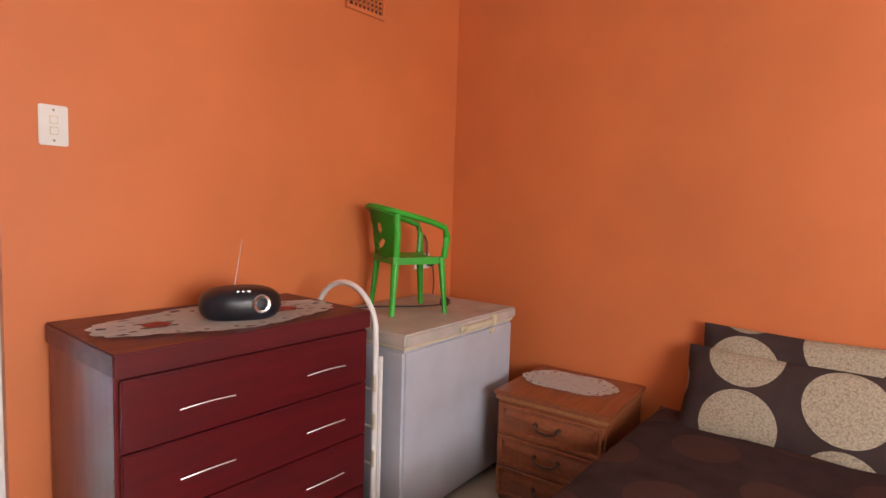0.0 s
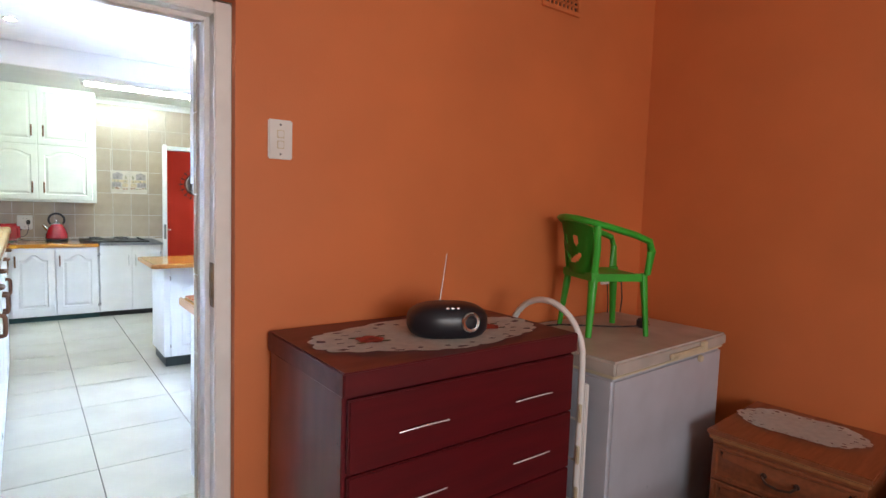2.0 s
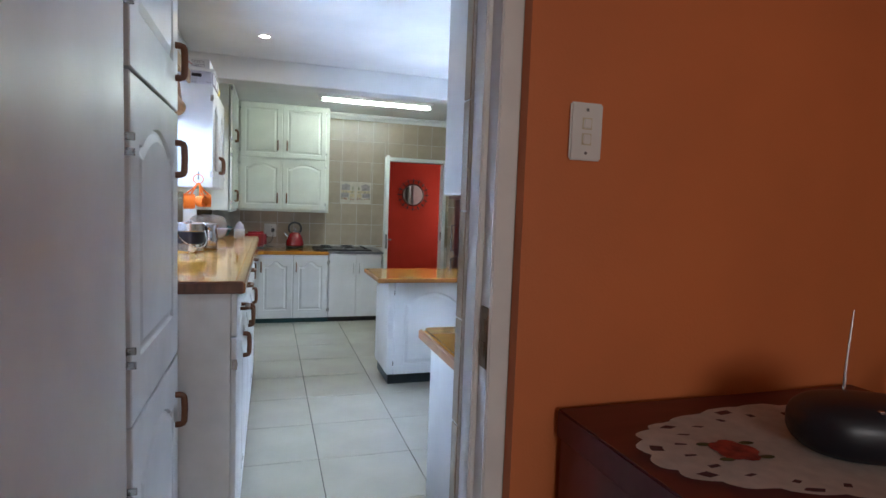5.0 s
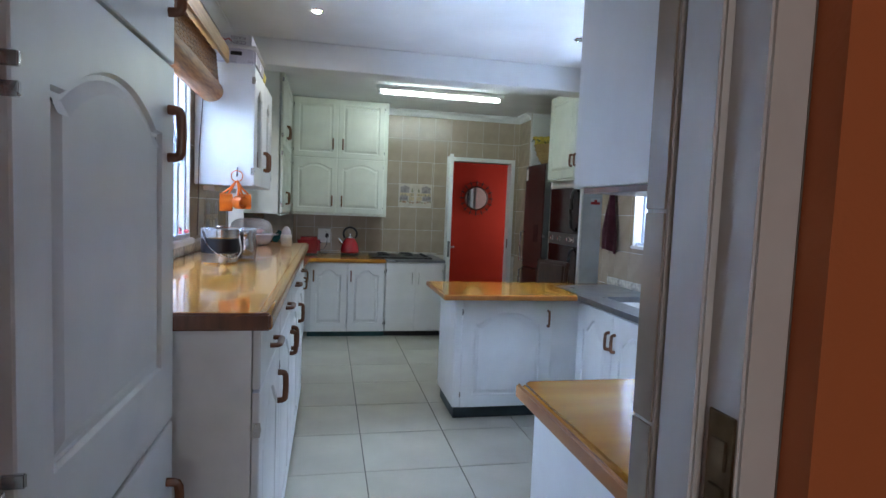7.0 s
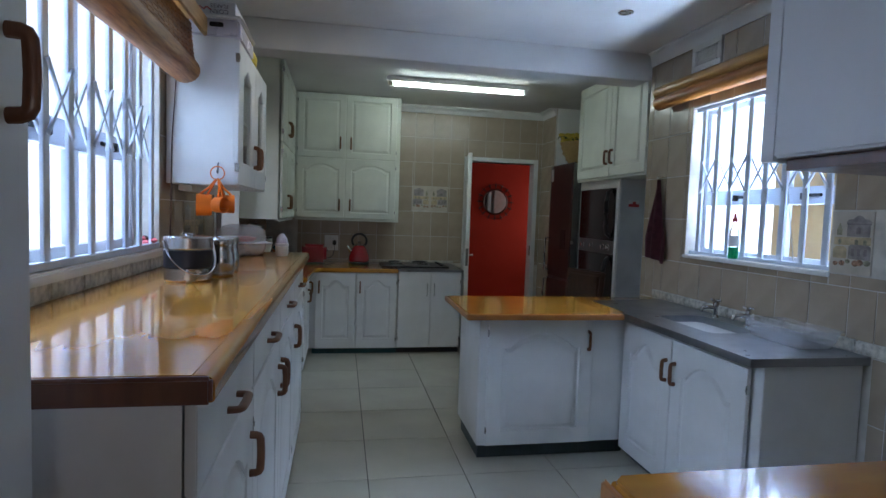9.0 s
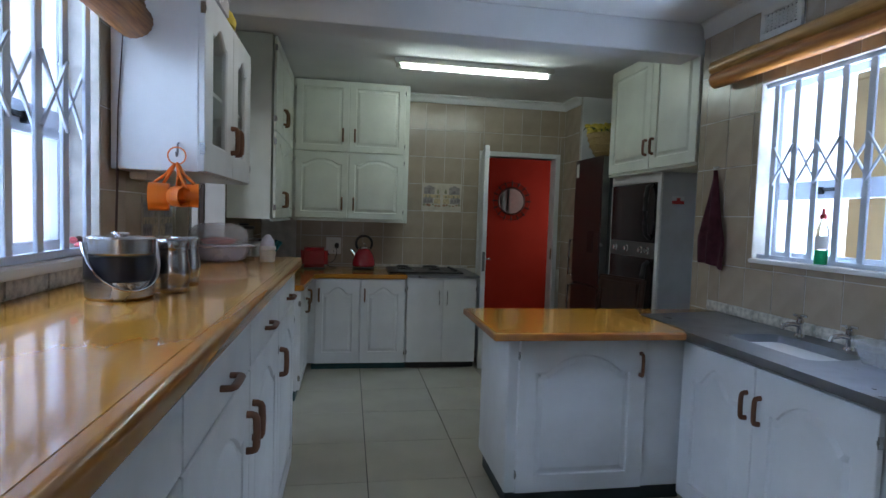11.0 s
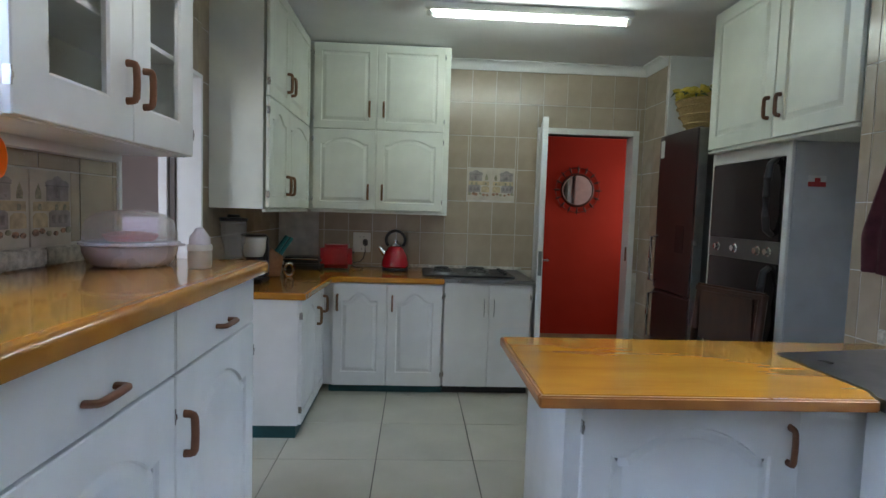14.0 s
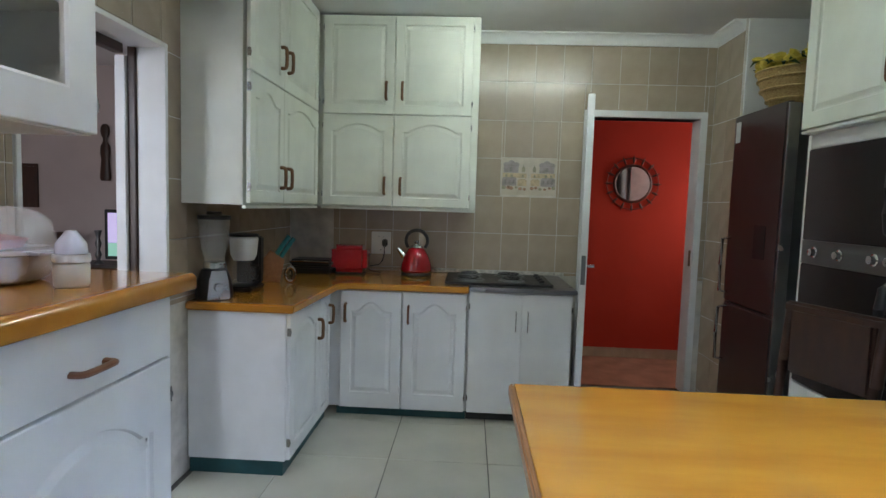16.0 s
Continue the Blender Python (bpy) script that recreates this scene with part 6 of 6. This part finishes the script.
def doily(name, m, a, b, label, rose):
    """An oval lace mat: a scalloped sheet with rings of holes."""
    bm = bmesh.new()
    n, rings = 132, (0.0, 0.10, 0.2, 0.3, 0.4, 0.48, 0.56, 0.64, 0.70, 0.76, 0.82, 0.88, 0.94, 1.0)
    rr = random.Random(8)
    vs = []
    for k, r in enumerate(rings):
        row = []
        for i in range(n):
            t = 2 * math.pi * i / n
            s = 1 + (0.045 * abs(math.sin(t * 11)) - 0.02) * r ** 6
            row.append(bm.verts.new((a * r * s * math.cos(t), b * r * s * math.sin(t), 0.0012 + 0.0022 * rr.random() * r + (0.004 * math.sin(t * 5) + 0.004) * r ** 8)))
        vs.append(row)
    for k in range(1, len(rings) - 1):
        for i in range(n):
            hole = (k == 9 and i % 6 == 0) or (k == 11 and i % 12 in (2, 3))
            if not hole:
                bm.faces.new((vs[k][i], vs[k][(i + 1) % n], vs[k + 1][(i + 1) % n], vs[k + 1][i]))
    c = bm.verts.new((0, 0, 0.002))
    for i in range(n):
        bm.faces.new((c, vs[1][i], vs[1][(i + 1) % n]))
    for v in vs[0]:
        bm.verts.remove(v)
    bmesh.ops.solidify(bm, geom=list(bm.faces), thickness=0.0012)
    d = thing(name, label, "doily", m)
    part("lace", bm, LACE, d)
    if rose:
        for sx in (-1, 1):
            for i in range(5):
                t = 2 * math.pi * i / 5
                part("petal", lathe([(0.0, 0), (0.026, 0.0012), (0.0, 0.0026)], 10, at=(sx * a * 0.55 + 0.024 * math.cos(t), 0.024 * math.sin(t), 0.0035), caps=False), REDTHREAD, d)
            for t in (0.6, 2.4, 3.9, 5.5):
                part("leaf", lathe([(0.0, 0), (0.018, 0.001), (0.0, 0.002)], 8, sy=0.45, at=(sx * a * 0.55 + 0.062 * math.cos(t), 0.05 * math.sin(t), 0.0035), caps=False), GREENTHREAD, d)
    return d


doily("lace_doily", pose(1.630, 2.682, 1.002, 0, 0, -5), 0.435, 0.212, "long oval cream lace doily with red roses on the chest", True)


def radio(m):
    r = thing("portable_radio", "black portable radio with a silver dial and raised aerial", "radio", m)
    bm = bmesh.new()
    bmesh.ops.create_uvsphere(bm, u_segments=36, v_segments=20, radius=1.0)
    for v in bm.verts:
        x, y, z = v.co
        sq = lambda t, p: math.copysign(abs(t) ** p, t)
        v.co = (sq(x, 0.72) * 0.142, sq(y, 0.8) * 0.095, max(-0.050, sq(z, 0.75) * 0.066))
    part("body", bm, NAVY, r, m=pose(0, 0, 0.0502))
    part("dial_ring", lathe([(0.022, 0), (0.032, 0.002), (0.034, 0.006), (0.030, 0.010), (0.022, 0.009)], 30, caps=False), STEEL, r, m=pose(0.062, -0.086, 0.06, 86, 0, 14))
    part("dial", boxes((-0.014, 0.014, 0.0, 0.004, -0.011, 0.011), bev=0.001), BLACK, r, m=pose(0.062, -0.09, 0.06, 0, 0, 12))
    part("buttons", boxes((-0.02, -0.008, -0.075, -0.063, 0.102, 0.107), (-0.002, 0.010, -0.075, -0.063, 0.102, 0.107), (0.016, 0.028, -0.075, -0.063, 0.102, 0.107), bev=0.002), STEEL, r)
    part("aerial", tube([(-0.02, 0.05, 0.09), (-0.005, 0.075, 0.17), (0.013, 0.10, 0.275)], 0.003, 8, taper=(1.3, 1, 0.7)), CHROME, r)
    part("foot", boxes((-0.07, 0.07, -0.04, 0.04, 0.0, 0.006), bev=0.002), BLACK, r)


radio(pose(1.665, 2.645, 1.004, 0, 0, -26))


# white folding airer between chest and freezer
ai = thing("clothes_airer", "folded white tubular clothes airer between chest and freezer", "clothes airer", pose(2.146, 2.43, 0))
arch = [(0, 0.0, 0), (0, 0.0, 0.5), (0, 0.0, 0.86)] + [(0, 0.195 - 0.195 * math.cos(a), 0.895 + 0.195 * math.sin(a)) for a in [math.pi * i / 18 for i in range(1, 18)]] + [(0, 0.39, 0.86), (0, 0.39, 0.0)]
part("tube_frame", tube(arch, 0.0125, 12, up=(1, 0, 0)), WHITEPL, ai)
part("side_bar", boxes((0.014, 0.034, -0.014, 0.006, 0.0, 0.80), bev=0.004), WHITEPL, ai)
for z in (0.34, 0.5, 0.66):
    part("clip", boxes((-0.02, -0.010, -0.02, -0.006, z, z + 0.07), bev=0.003), CREAMPL, ai)
    part("cross_bar", tube([(0, 0.0, z), (0, 0.39, z)], 0.005, 8), WHITEPL, ai)

fz = thing("chest_freezer", "grey-white chest freezer with a worn lid and cream handle", "freezer", pose(2.235, 2.345, 0, 0, 0, 2.5))
part("body", boxes((0.012, 0.918, 0.015, 0.62, 0.04, 0.818), bev=0.012, seg=3), FREEZER, fz)
part("seal", boxes((0.01, 0.92, 0.012, 0.625, 0.819, 0.832), bev=0.004), CREAMPL, fz)
part("lid", boxes((0, 0.93, 0, 0.635, 0.833, 0.89), bev=0.009, seg=3), LID, fz)
part("lid_handle", boxes((0.39, 0.66, -0.022, -0.001, 0.842, 0.866), (0.40, 0.43, -0.03, -0.02, 0.846, 0.862), bev=0.006), CREAMPL, fz)
part("lock", boxes((0.66, 0.70, -0.020, -0.001, 0.835, 0.885), bev=0.004), CREAMPL, fz)
part("lock_knob", lathe([(0.016, 0), (0.014, 0.014), (0, 0.015)], 16), CREAMPL, fz, m=pose(0.69, 0.012, 0.80, 90, 0, 0))
for x in (0.08, 0.84):
    part("foot", boxes((x, x + 0.05, 0.04, 0.58, 0, 0.039), bev=0.003), BLACK, fz)


def toddler_chair(m):
    """A moulded child's armchair, back towards -x."""
    c = thing("childs_chair", "bright green plastic child's armchair standing on the freezer lid", "chair", m)
    legs = (((-0.165, -0.165), (-0.135, -0.135)), ((-0.165, 0.165), (-0.135, 0.135)), ((0.18, -0.165), (0.155, -0.145)), ((0.18, 0.165), (0.155, 0.145)))
    for (bx, by), (tx, ty) in legs:
        part("leg", tube([(bx, by, 0), (bx * 0.5 + tx * 0.5, by * 0.5 + ty * 0.5, 0.15), (tx, ty, 0.295)], 0.021, 10, ry=0.017, taper=(0.8, 1.0, 1.3)), GREENPL, c)
    bm = bmesh.new()
    n = 10
    top, bot = [], []
    for i in range(n + 1):
        for j in range(n + 1):
            x, y = -0.16 + 0.33 * i / n, -0.16 + 0.32 * j / n
            z = 0.292 - 0.012 * math.sin(math.pi * i / n) * math.sin(math.pi * j / n) - (0.012 if i == n else 0)
            top.append(bm.verts.new((x, y, z)))
            bot.append(bm.verts.new((x, y, z - 0.022 if 0 < i < n and 0 < j < n else z - 0.035)))
    for i in range(n):
        for j in range(n):
            k = i * (n + 1) + j
            bm.faces.new((top[k], top[k + n + 1], top[k + n + 2], top[k + 1]))
            bm.faces.new((bot[k], bot[k + 1], bot[k + n + 2], bot[k + n + 1]))
    rim = [i * (n + 1) for i in range(n)] + [n * (n + 1) + j for j in range(n)] + [(n - i) * (n + 1) + n for i in range(n)] + [n - j for j in range(n)]
    for p, q in zip(rim, rim[1:] + rim[:1]):
        bm.faces.new((top[p], bot[p], bot[q], top[q]))
    bmesh.ops.recalc_face_normals(bm, faces=list(bm.faces))
    part("seat", bm, GREENPL, c)
    # curved back with round eyes and a smile cut through
    bm = bmesh.new()
    nu, nv = 28, 24
    g = {}
    for i in range(nu + 1):
        for j in range(nv + 1):
            u, v = i / nu * 2 - 1, j / nv
            y = u * (0.15 + 0.02 * v)
            g[i, j] = bm.verts.new((-0.175 - 0.055 * v + 0.055 * u * u, y, 0.28 + 0.245 * v - 0.02 * u * u * v))
    for i in range(nu):
        for j in range(nv):
            u, v = (i + 0.5) / nu * 2 - 1, (j + 0.5) / nv
            eye = min((u - 0.33) ** 2 + ((v - 0.66) * 1.3) ** 2, (u + 0.33) ** 2 + ((v - 0.66) * 1.3) ** 2) < 0.018
            sm = (u / 0.58) ** 2 + ((v - 0.56) / 0.34) ** 2
            smile = 0.55 < sm < 1.05 and v < 0.42
            if not (eye or smile):
                bm.faces.new((g[i, j], g[i + 1, j], g[i + 1, j + 1], g[i, j + 1]))
    bmesh.ops.solidify(bm, geom=list(bm.faces), thickness=0.014)
    bmesh.ops.recalc_face_normals(bm, faces=list(bm.faces))
    part("backrest", bm, GREENPL, c, "back with cut-out eyes and smile")
    rail = [(0.165, -0.165, 0.29), (0.172, -0.182, 0.40), (0.155, -0.185, 0.445), (0.06, -0.19, 0.475), (-0.08, -0.19, 0.505), (-0.17, -0.165, 0.525), (-0.225, -0.09, 0.54), (-0.24, 0, 0.545)]
    rail += [(x, -y, z) for x, y, z in rail[-2::-1]]
    part("arm_rail", tube(rail, 0.022, 10, ry=0.016), GREENPL, c)
    for s in (-1, 1):
        part("back_upright", tube([(-0.135, s * 0.14, 0.29), (-0.14, s * 0.165, 0.40), (-0.15, s * 0.175, 0.51)], 0.020, 10, ry=0.013), GREENPL, c)
    return c


toddler_chair(pose(2.652, 2.735, 0.8905, 0, 0, -23) @ Matrix.Diagonal((0.84, 0.86, 0.97, 1)))
bs = thing("socket", "white wall socket behind the chair with black plugs", "socket", pose(3.085, 3.019, 1.09))
part("plate", boxes((-0.07, 0.07, -0.012, 0, -0.045, 0.045), bev=0.004), WHITEPL, bs)
part("plug", boxes((0.025, 0.065, -0.06, -0.0125, -0.03, 0.025), bev=0.008), BLACK, bs)
part("cord", tube([(0.045, -0.055, -0.02), (0.055, -0.06, -0.12), (0.05, -0.05, -0.27)], 0.004, 8), BLACK, bs)
part("cord", tube([(0.0, -0.02, 0.16), (0.015, -0.03, 0.12), (0.02, -0.03, 0.03)], 0.006, 8), BLACK, bs)
part("cord", tube([(-0.03, -0.02, -0.04), (-0.03, -0.03, -0.14), (-0.025, -0.03, -0.275)], 0.004, 8), CHAIRWOOD, bs)
ap = thing("loose_plug", "loose black plug and its cord lying on the freezer lid", "plug", pose(2.87, 2.655, 0.8905))
part("plug", boxes((-0.022, 0.022, -0.02, 0.02, 0.004, 0.05), bev=0.008), BLACK, ap)
part("pins", boxes((-0.012, -0.006, -0.035, -0.02, 0.02, 0.026), (0.006, 0.012, -0.035, -0.02, 0.02, 0.026), (-0.003, 0.003, -0.037, -0.02, 0.034, 0.042), bev=0), BRASS, ap, smooth=False)
part("cord", tube([(-0.02, 0.005, 0.012), (-0.1, 0.06, 0.006), (-0.22, 0.16, 0.005), (-0.32, 0.24, 0.005), (-0.42, 0.26, 0.005)], 0.004, 8), BLACK, ap)

ns = thing("bedside_cabinet", "stained oak bedside cabinet with three drawers and drop handles", "bedside cabinet", pose(2.782, 2.262, 0, 0, 0, -86))
NW, ND = 0.575, 0.55
part("body", boxes((0.02, NW - 0.02, 0.022, ND, 0.03, 0.505), bev=0.003), OAK, ns)
part("plinth", boxes((0.03, NW - 0.03, 0.03, ND - 0.01, 0, 0.029), bev=0.002), OAK, ns)
part("moulding", boxes((0.008, NW - 0.008, 0.006, ND, 0.506, 0.526), bev=0.006), OAK_L, ns, "lighter oak moulding")
part("top", boxes((0, NW, 0, ND + 0.005, 0.527, 0.55), bev=0.006), OAK, ns)
for k in range(3):
    z = 0.345 - 0.155 * k
    d = part("drawer", door_mesh(NW - 0.06, 0.148, 0.0, 0.016), OAK, ns, m=pose(0.03, 0.022, z))
    part("handle", tube([(0.20, -0.02, 0.085), (0.20, -0.038, 0.083), (0.215, -0.042, 0.066), (0.2575, -0.044, 0.058), (0.30, -0.042, 0.066), (0.315, -0.038, 0.083), (0.315, -0.02, 0.085)], 0.005, 8), DARKWOOD, d)
    for x in (0.20, 0.315):
        part("rose", lathe([(0.012, 0), (0.01, 0.006), (0, 0.007)], 12), DARKWOOD, d, m=pose(x, -0.02, 0.085, 90, 0, 0))
doily("lace_doily", pose(3.125, 2.03, 0.553, 0, 0, 97), 0.245, 0.155, "small oval cream lace doily on the bedside cabinet", False)

# bed
bed = thing("bed", "double bed made up with a pink sheet", "bed", pose(0, 0, 0))
part("base", boxes((1.45, 3.33, 0.05, 1.58, 0.10, 0.28), bev=0.01), CHAIRWOOD, bed)
part("mattress", boxes((1.43, 3.35, 0.03, 1.60, 0.281, 0.47), bev=0.04, seg=4), SHEET, bed)
for x in (1.5, 3.25):
    for y in (0.1, 1.5):
        part("leg", boxes((x, x + 0.05, y, y + 0.05, 0, 0.099), bev=0.004), CHAIRWOOD, bed)
bm = bmesh.new()
nx, ny = 46, 52
X0, X1, Y0, Y1 = -0.98, 0.83, -0.93, 0.93
g = {}
for i in range(nx + 1):
    for j in range(ny + 1):
        u, v = X0 + (X1 - X0) * i / nx, Y0 + (Y1 - Y0) * j / ny
        over = max(0.0, abs(v) - 0.76)
        z = 0.040 + 0.014 * noise.noise(Vector((u * 3, v * 3, 0.4))) + 0.005 * noise.noise(Vector((u * 11, v * 9, 2.0)))
        vv = v
        if over > 0:
            vv = math.copysign(0.76 + 0.07 * math.sin(min(1.0, over / 0.07) * math.pi / 2), v)
            z -= max(0.0, over - 0.02) * 1.9
        oe = max(0.0, X0 + 0.12 - u)
        z -= oe * 1.6
        g[i, j] = bm.verts.new((u, vv, z))
for i in range(nx):
    for j in range(ny):
        bm.faces.new((g[i, j], g[i + 1, j], g[i + 1, j + 1], g[i, j + 1]))
bmesh.ops.solidify(bm, geom=list(bm.faces), thickness=0.018)
bmesh.ops.recalc_face_normals(bm, faces=list(bm.faces))
dv = thing("duvet", "dark brown duvet with faint round dots spread on the bed", "duvet", pose(2.42, 0.815, 0.468))
part("cover", bm, DUVET, dv)
part("hem", tube([(X1 - 0.004, -0.80 + 1.6 * i / 30, 0.034 + 0.014 * noise.noise(Vector((X1 * 3, (-0.80 + 1.6 * i / 30) * 3, 0.4)))) for i in range(31)], 0.011, 8), DUVET, dv)


def pillow(m, w, h, t, label, mat):
    bm = bmesh.new()
    nu, nv = 30, 22
    top, bot = {}, {}
    for i in range(nu + 1):
        for j in range(nv + 1):
            u, v = i / nu * 2 - 1, j / nv * 2 - 1
            e = max(0.0, (1 - abs(u) ** 2.6) * (1 - abs(v) ** 2.6))
            pin = 1 - 0.05 * (1 - abs(u)) * abs(v) ** 3
            x, y = u * w / 2 * (1 - 0.04 * (1 - abs(v)) * abs(u) ** 3), v * h / 2 * pin
            zz = t / 2 * e ** 0.45 * (1 + 0.08 * noise.noise(Vector((u * 2, v * 2, w))))
            top[i, j] = bm.verts.new((x, y, zz + 0.002))
            bot[i, j] = bm.verts.new((x, y, -zz - 0.002))
    for i in range(nu):
        for j in range(nv):
            bm.faces.new((top[i, j], top[i + 1, j], top[i + 1, j + 1], top[i, j + 1]))
            bm.faces.new((bot[i, j], bot[i, j + 1], bot[i + 1, j + 1], bot[i + 1, j]))
    per = [(i, 0) for i in range(nu)] + [(nu, j) for j in range(nv)] + [(nu - i, nv) for i in range(nu)] + [(0, nv - j) for j in range(nv)]
    for a, b in zip(per, per[1:] + per[:1]):
        bm.faces.new((top[a], bot[a], bot[b], top[b]))
    bmesh.ops.recalc_face_normals(bm, faces=list(bm.faces))
    return single("pillow", bm, mat, label, "pillow", m, "pillows on the bed")


pillow(pose(3.19, 1.10, 0.652, 64, 0, -88), 0.80, 0.40, 0.17, "dark brown pillow printed with large cream dots, leaning on another", PILLOW)
pillow(pose(3.275, 1.06, 0.715, 78, 0, -90), 0.80, 0.44, 0.12, "dark brown cream-dotted pillow standing against the orange wall", PILLOW_BACK)

sw = thing("light_switch", "white double light switch plate on the orange wall", "light switch", pose(1.20, 3.019, 1.66))
part("plate", boxes((-0.0425, 0.0425, -0.010, 0, -0.067, 0.067), bev=0.004), WHITEPL, sw)
for z in (-0.018, 0.018):
    # Thin cream sheet paints the shaded outline around each rocker.
    part("rocker_gap_shade", boxes((-0.0125, 0.0125, -0.0108, -0.0098, z - 0.0135, z + 0.0135), bev=0), CREAMPL, sw, smooth=False)
    part("rocker", boxes((-0.010, 0.010, -0.0145, -0.010, z - 0.011, z + 0.011), bev=0.002), WHITEPL, sw)
for z in (-0.05, 0.05):
    part("screw", lathe([(0.004, 0), (0.0035, 0.0015), (0, 0.002)], 10), GREYMET, sw, m=pose(0, -0.010, z, 90, 0, 0))


# ---- tiles, one object each ----
tile_field(floor_k, "z", -0.008, 1, XL, 2.94, YN - 0.23, YF, 0.780, 7.582, 0.537, 0.52, mat=FTILE, gap=0.005, depth=0.008, bev=0.001)
TW, TH, TZ = 0.207, 0.2825, 2.028 - 7 * 0.2825
tile_field(wall_far, "x", YF + 0.006, -1, 0.13, 2.94, 0.872, ZC - 0.07, 1.42, TZ, TW, TH, [(2.0, 2.895, 0, 2.12), (1.40, 1.815, 1.475, 1.755)])
tile_field(wall_pier, "y", 2.941, -1, 9.03, YF, 0.0, ZC - 0.07, YF, TZ, TW, TH)
tile_field(wall_left, "y", XL - 0.006, 1, YN + 0.01, 6.93, 1.23, ZC - 0.07, 5.745, TZ, TW, TH, [LW, (OPEN[0] - 0.02, OPEN[1] + 0.02, 0, 2.05), (6.12, 6.52, 1.27, 1.463), (-9, 3.95, 0, 9)])
tile_field(wall_left_far, "y", XL - 0.026, 1, OPEN[1] + 0.02, YF - 0.01, 0.872, ZC, OPEN[1] + 0.02, TZ, TW, TH)
tile_field(wall_left, "y", XL - 0.006, 1, 6.93, OPEN[1] + 0.02, 2.05, ZC, 5.745, TZ, TW, TH)
tile_field(wall_right, "y", XR + 0.006, -1, YN + 0.01, 6.88, 0.0, ZC - 0.07, 6.61, TZ, TW, TH, [RW, (4.86, 5.27, 1.235, 1.52), (6.10, 6.385, 2.394, 2.562), (5.402, 5.687, 2.394, 2.562), (-9, 4.03, 0, 0.93), (5.03, 6.71, 0, 0.905)])
tile_field(wall_shared, "x", 3.232, 1, 1.06, XR, 0.97, 1.5, 1.06, TZ, TW, TH)
end_tiles = structure("wall_end_return", boxes((0.9745, 0.9760, 3.186, 3.231, 0, 2.6), bev=0), GROUT)
tile_field(end_tiles, "y", 0.9745, -1, 3.187, 3.236, 0.0, 2.6, 3.185, TZ, TW, TH)
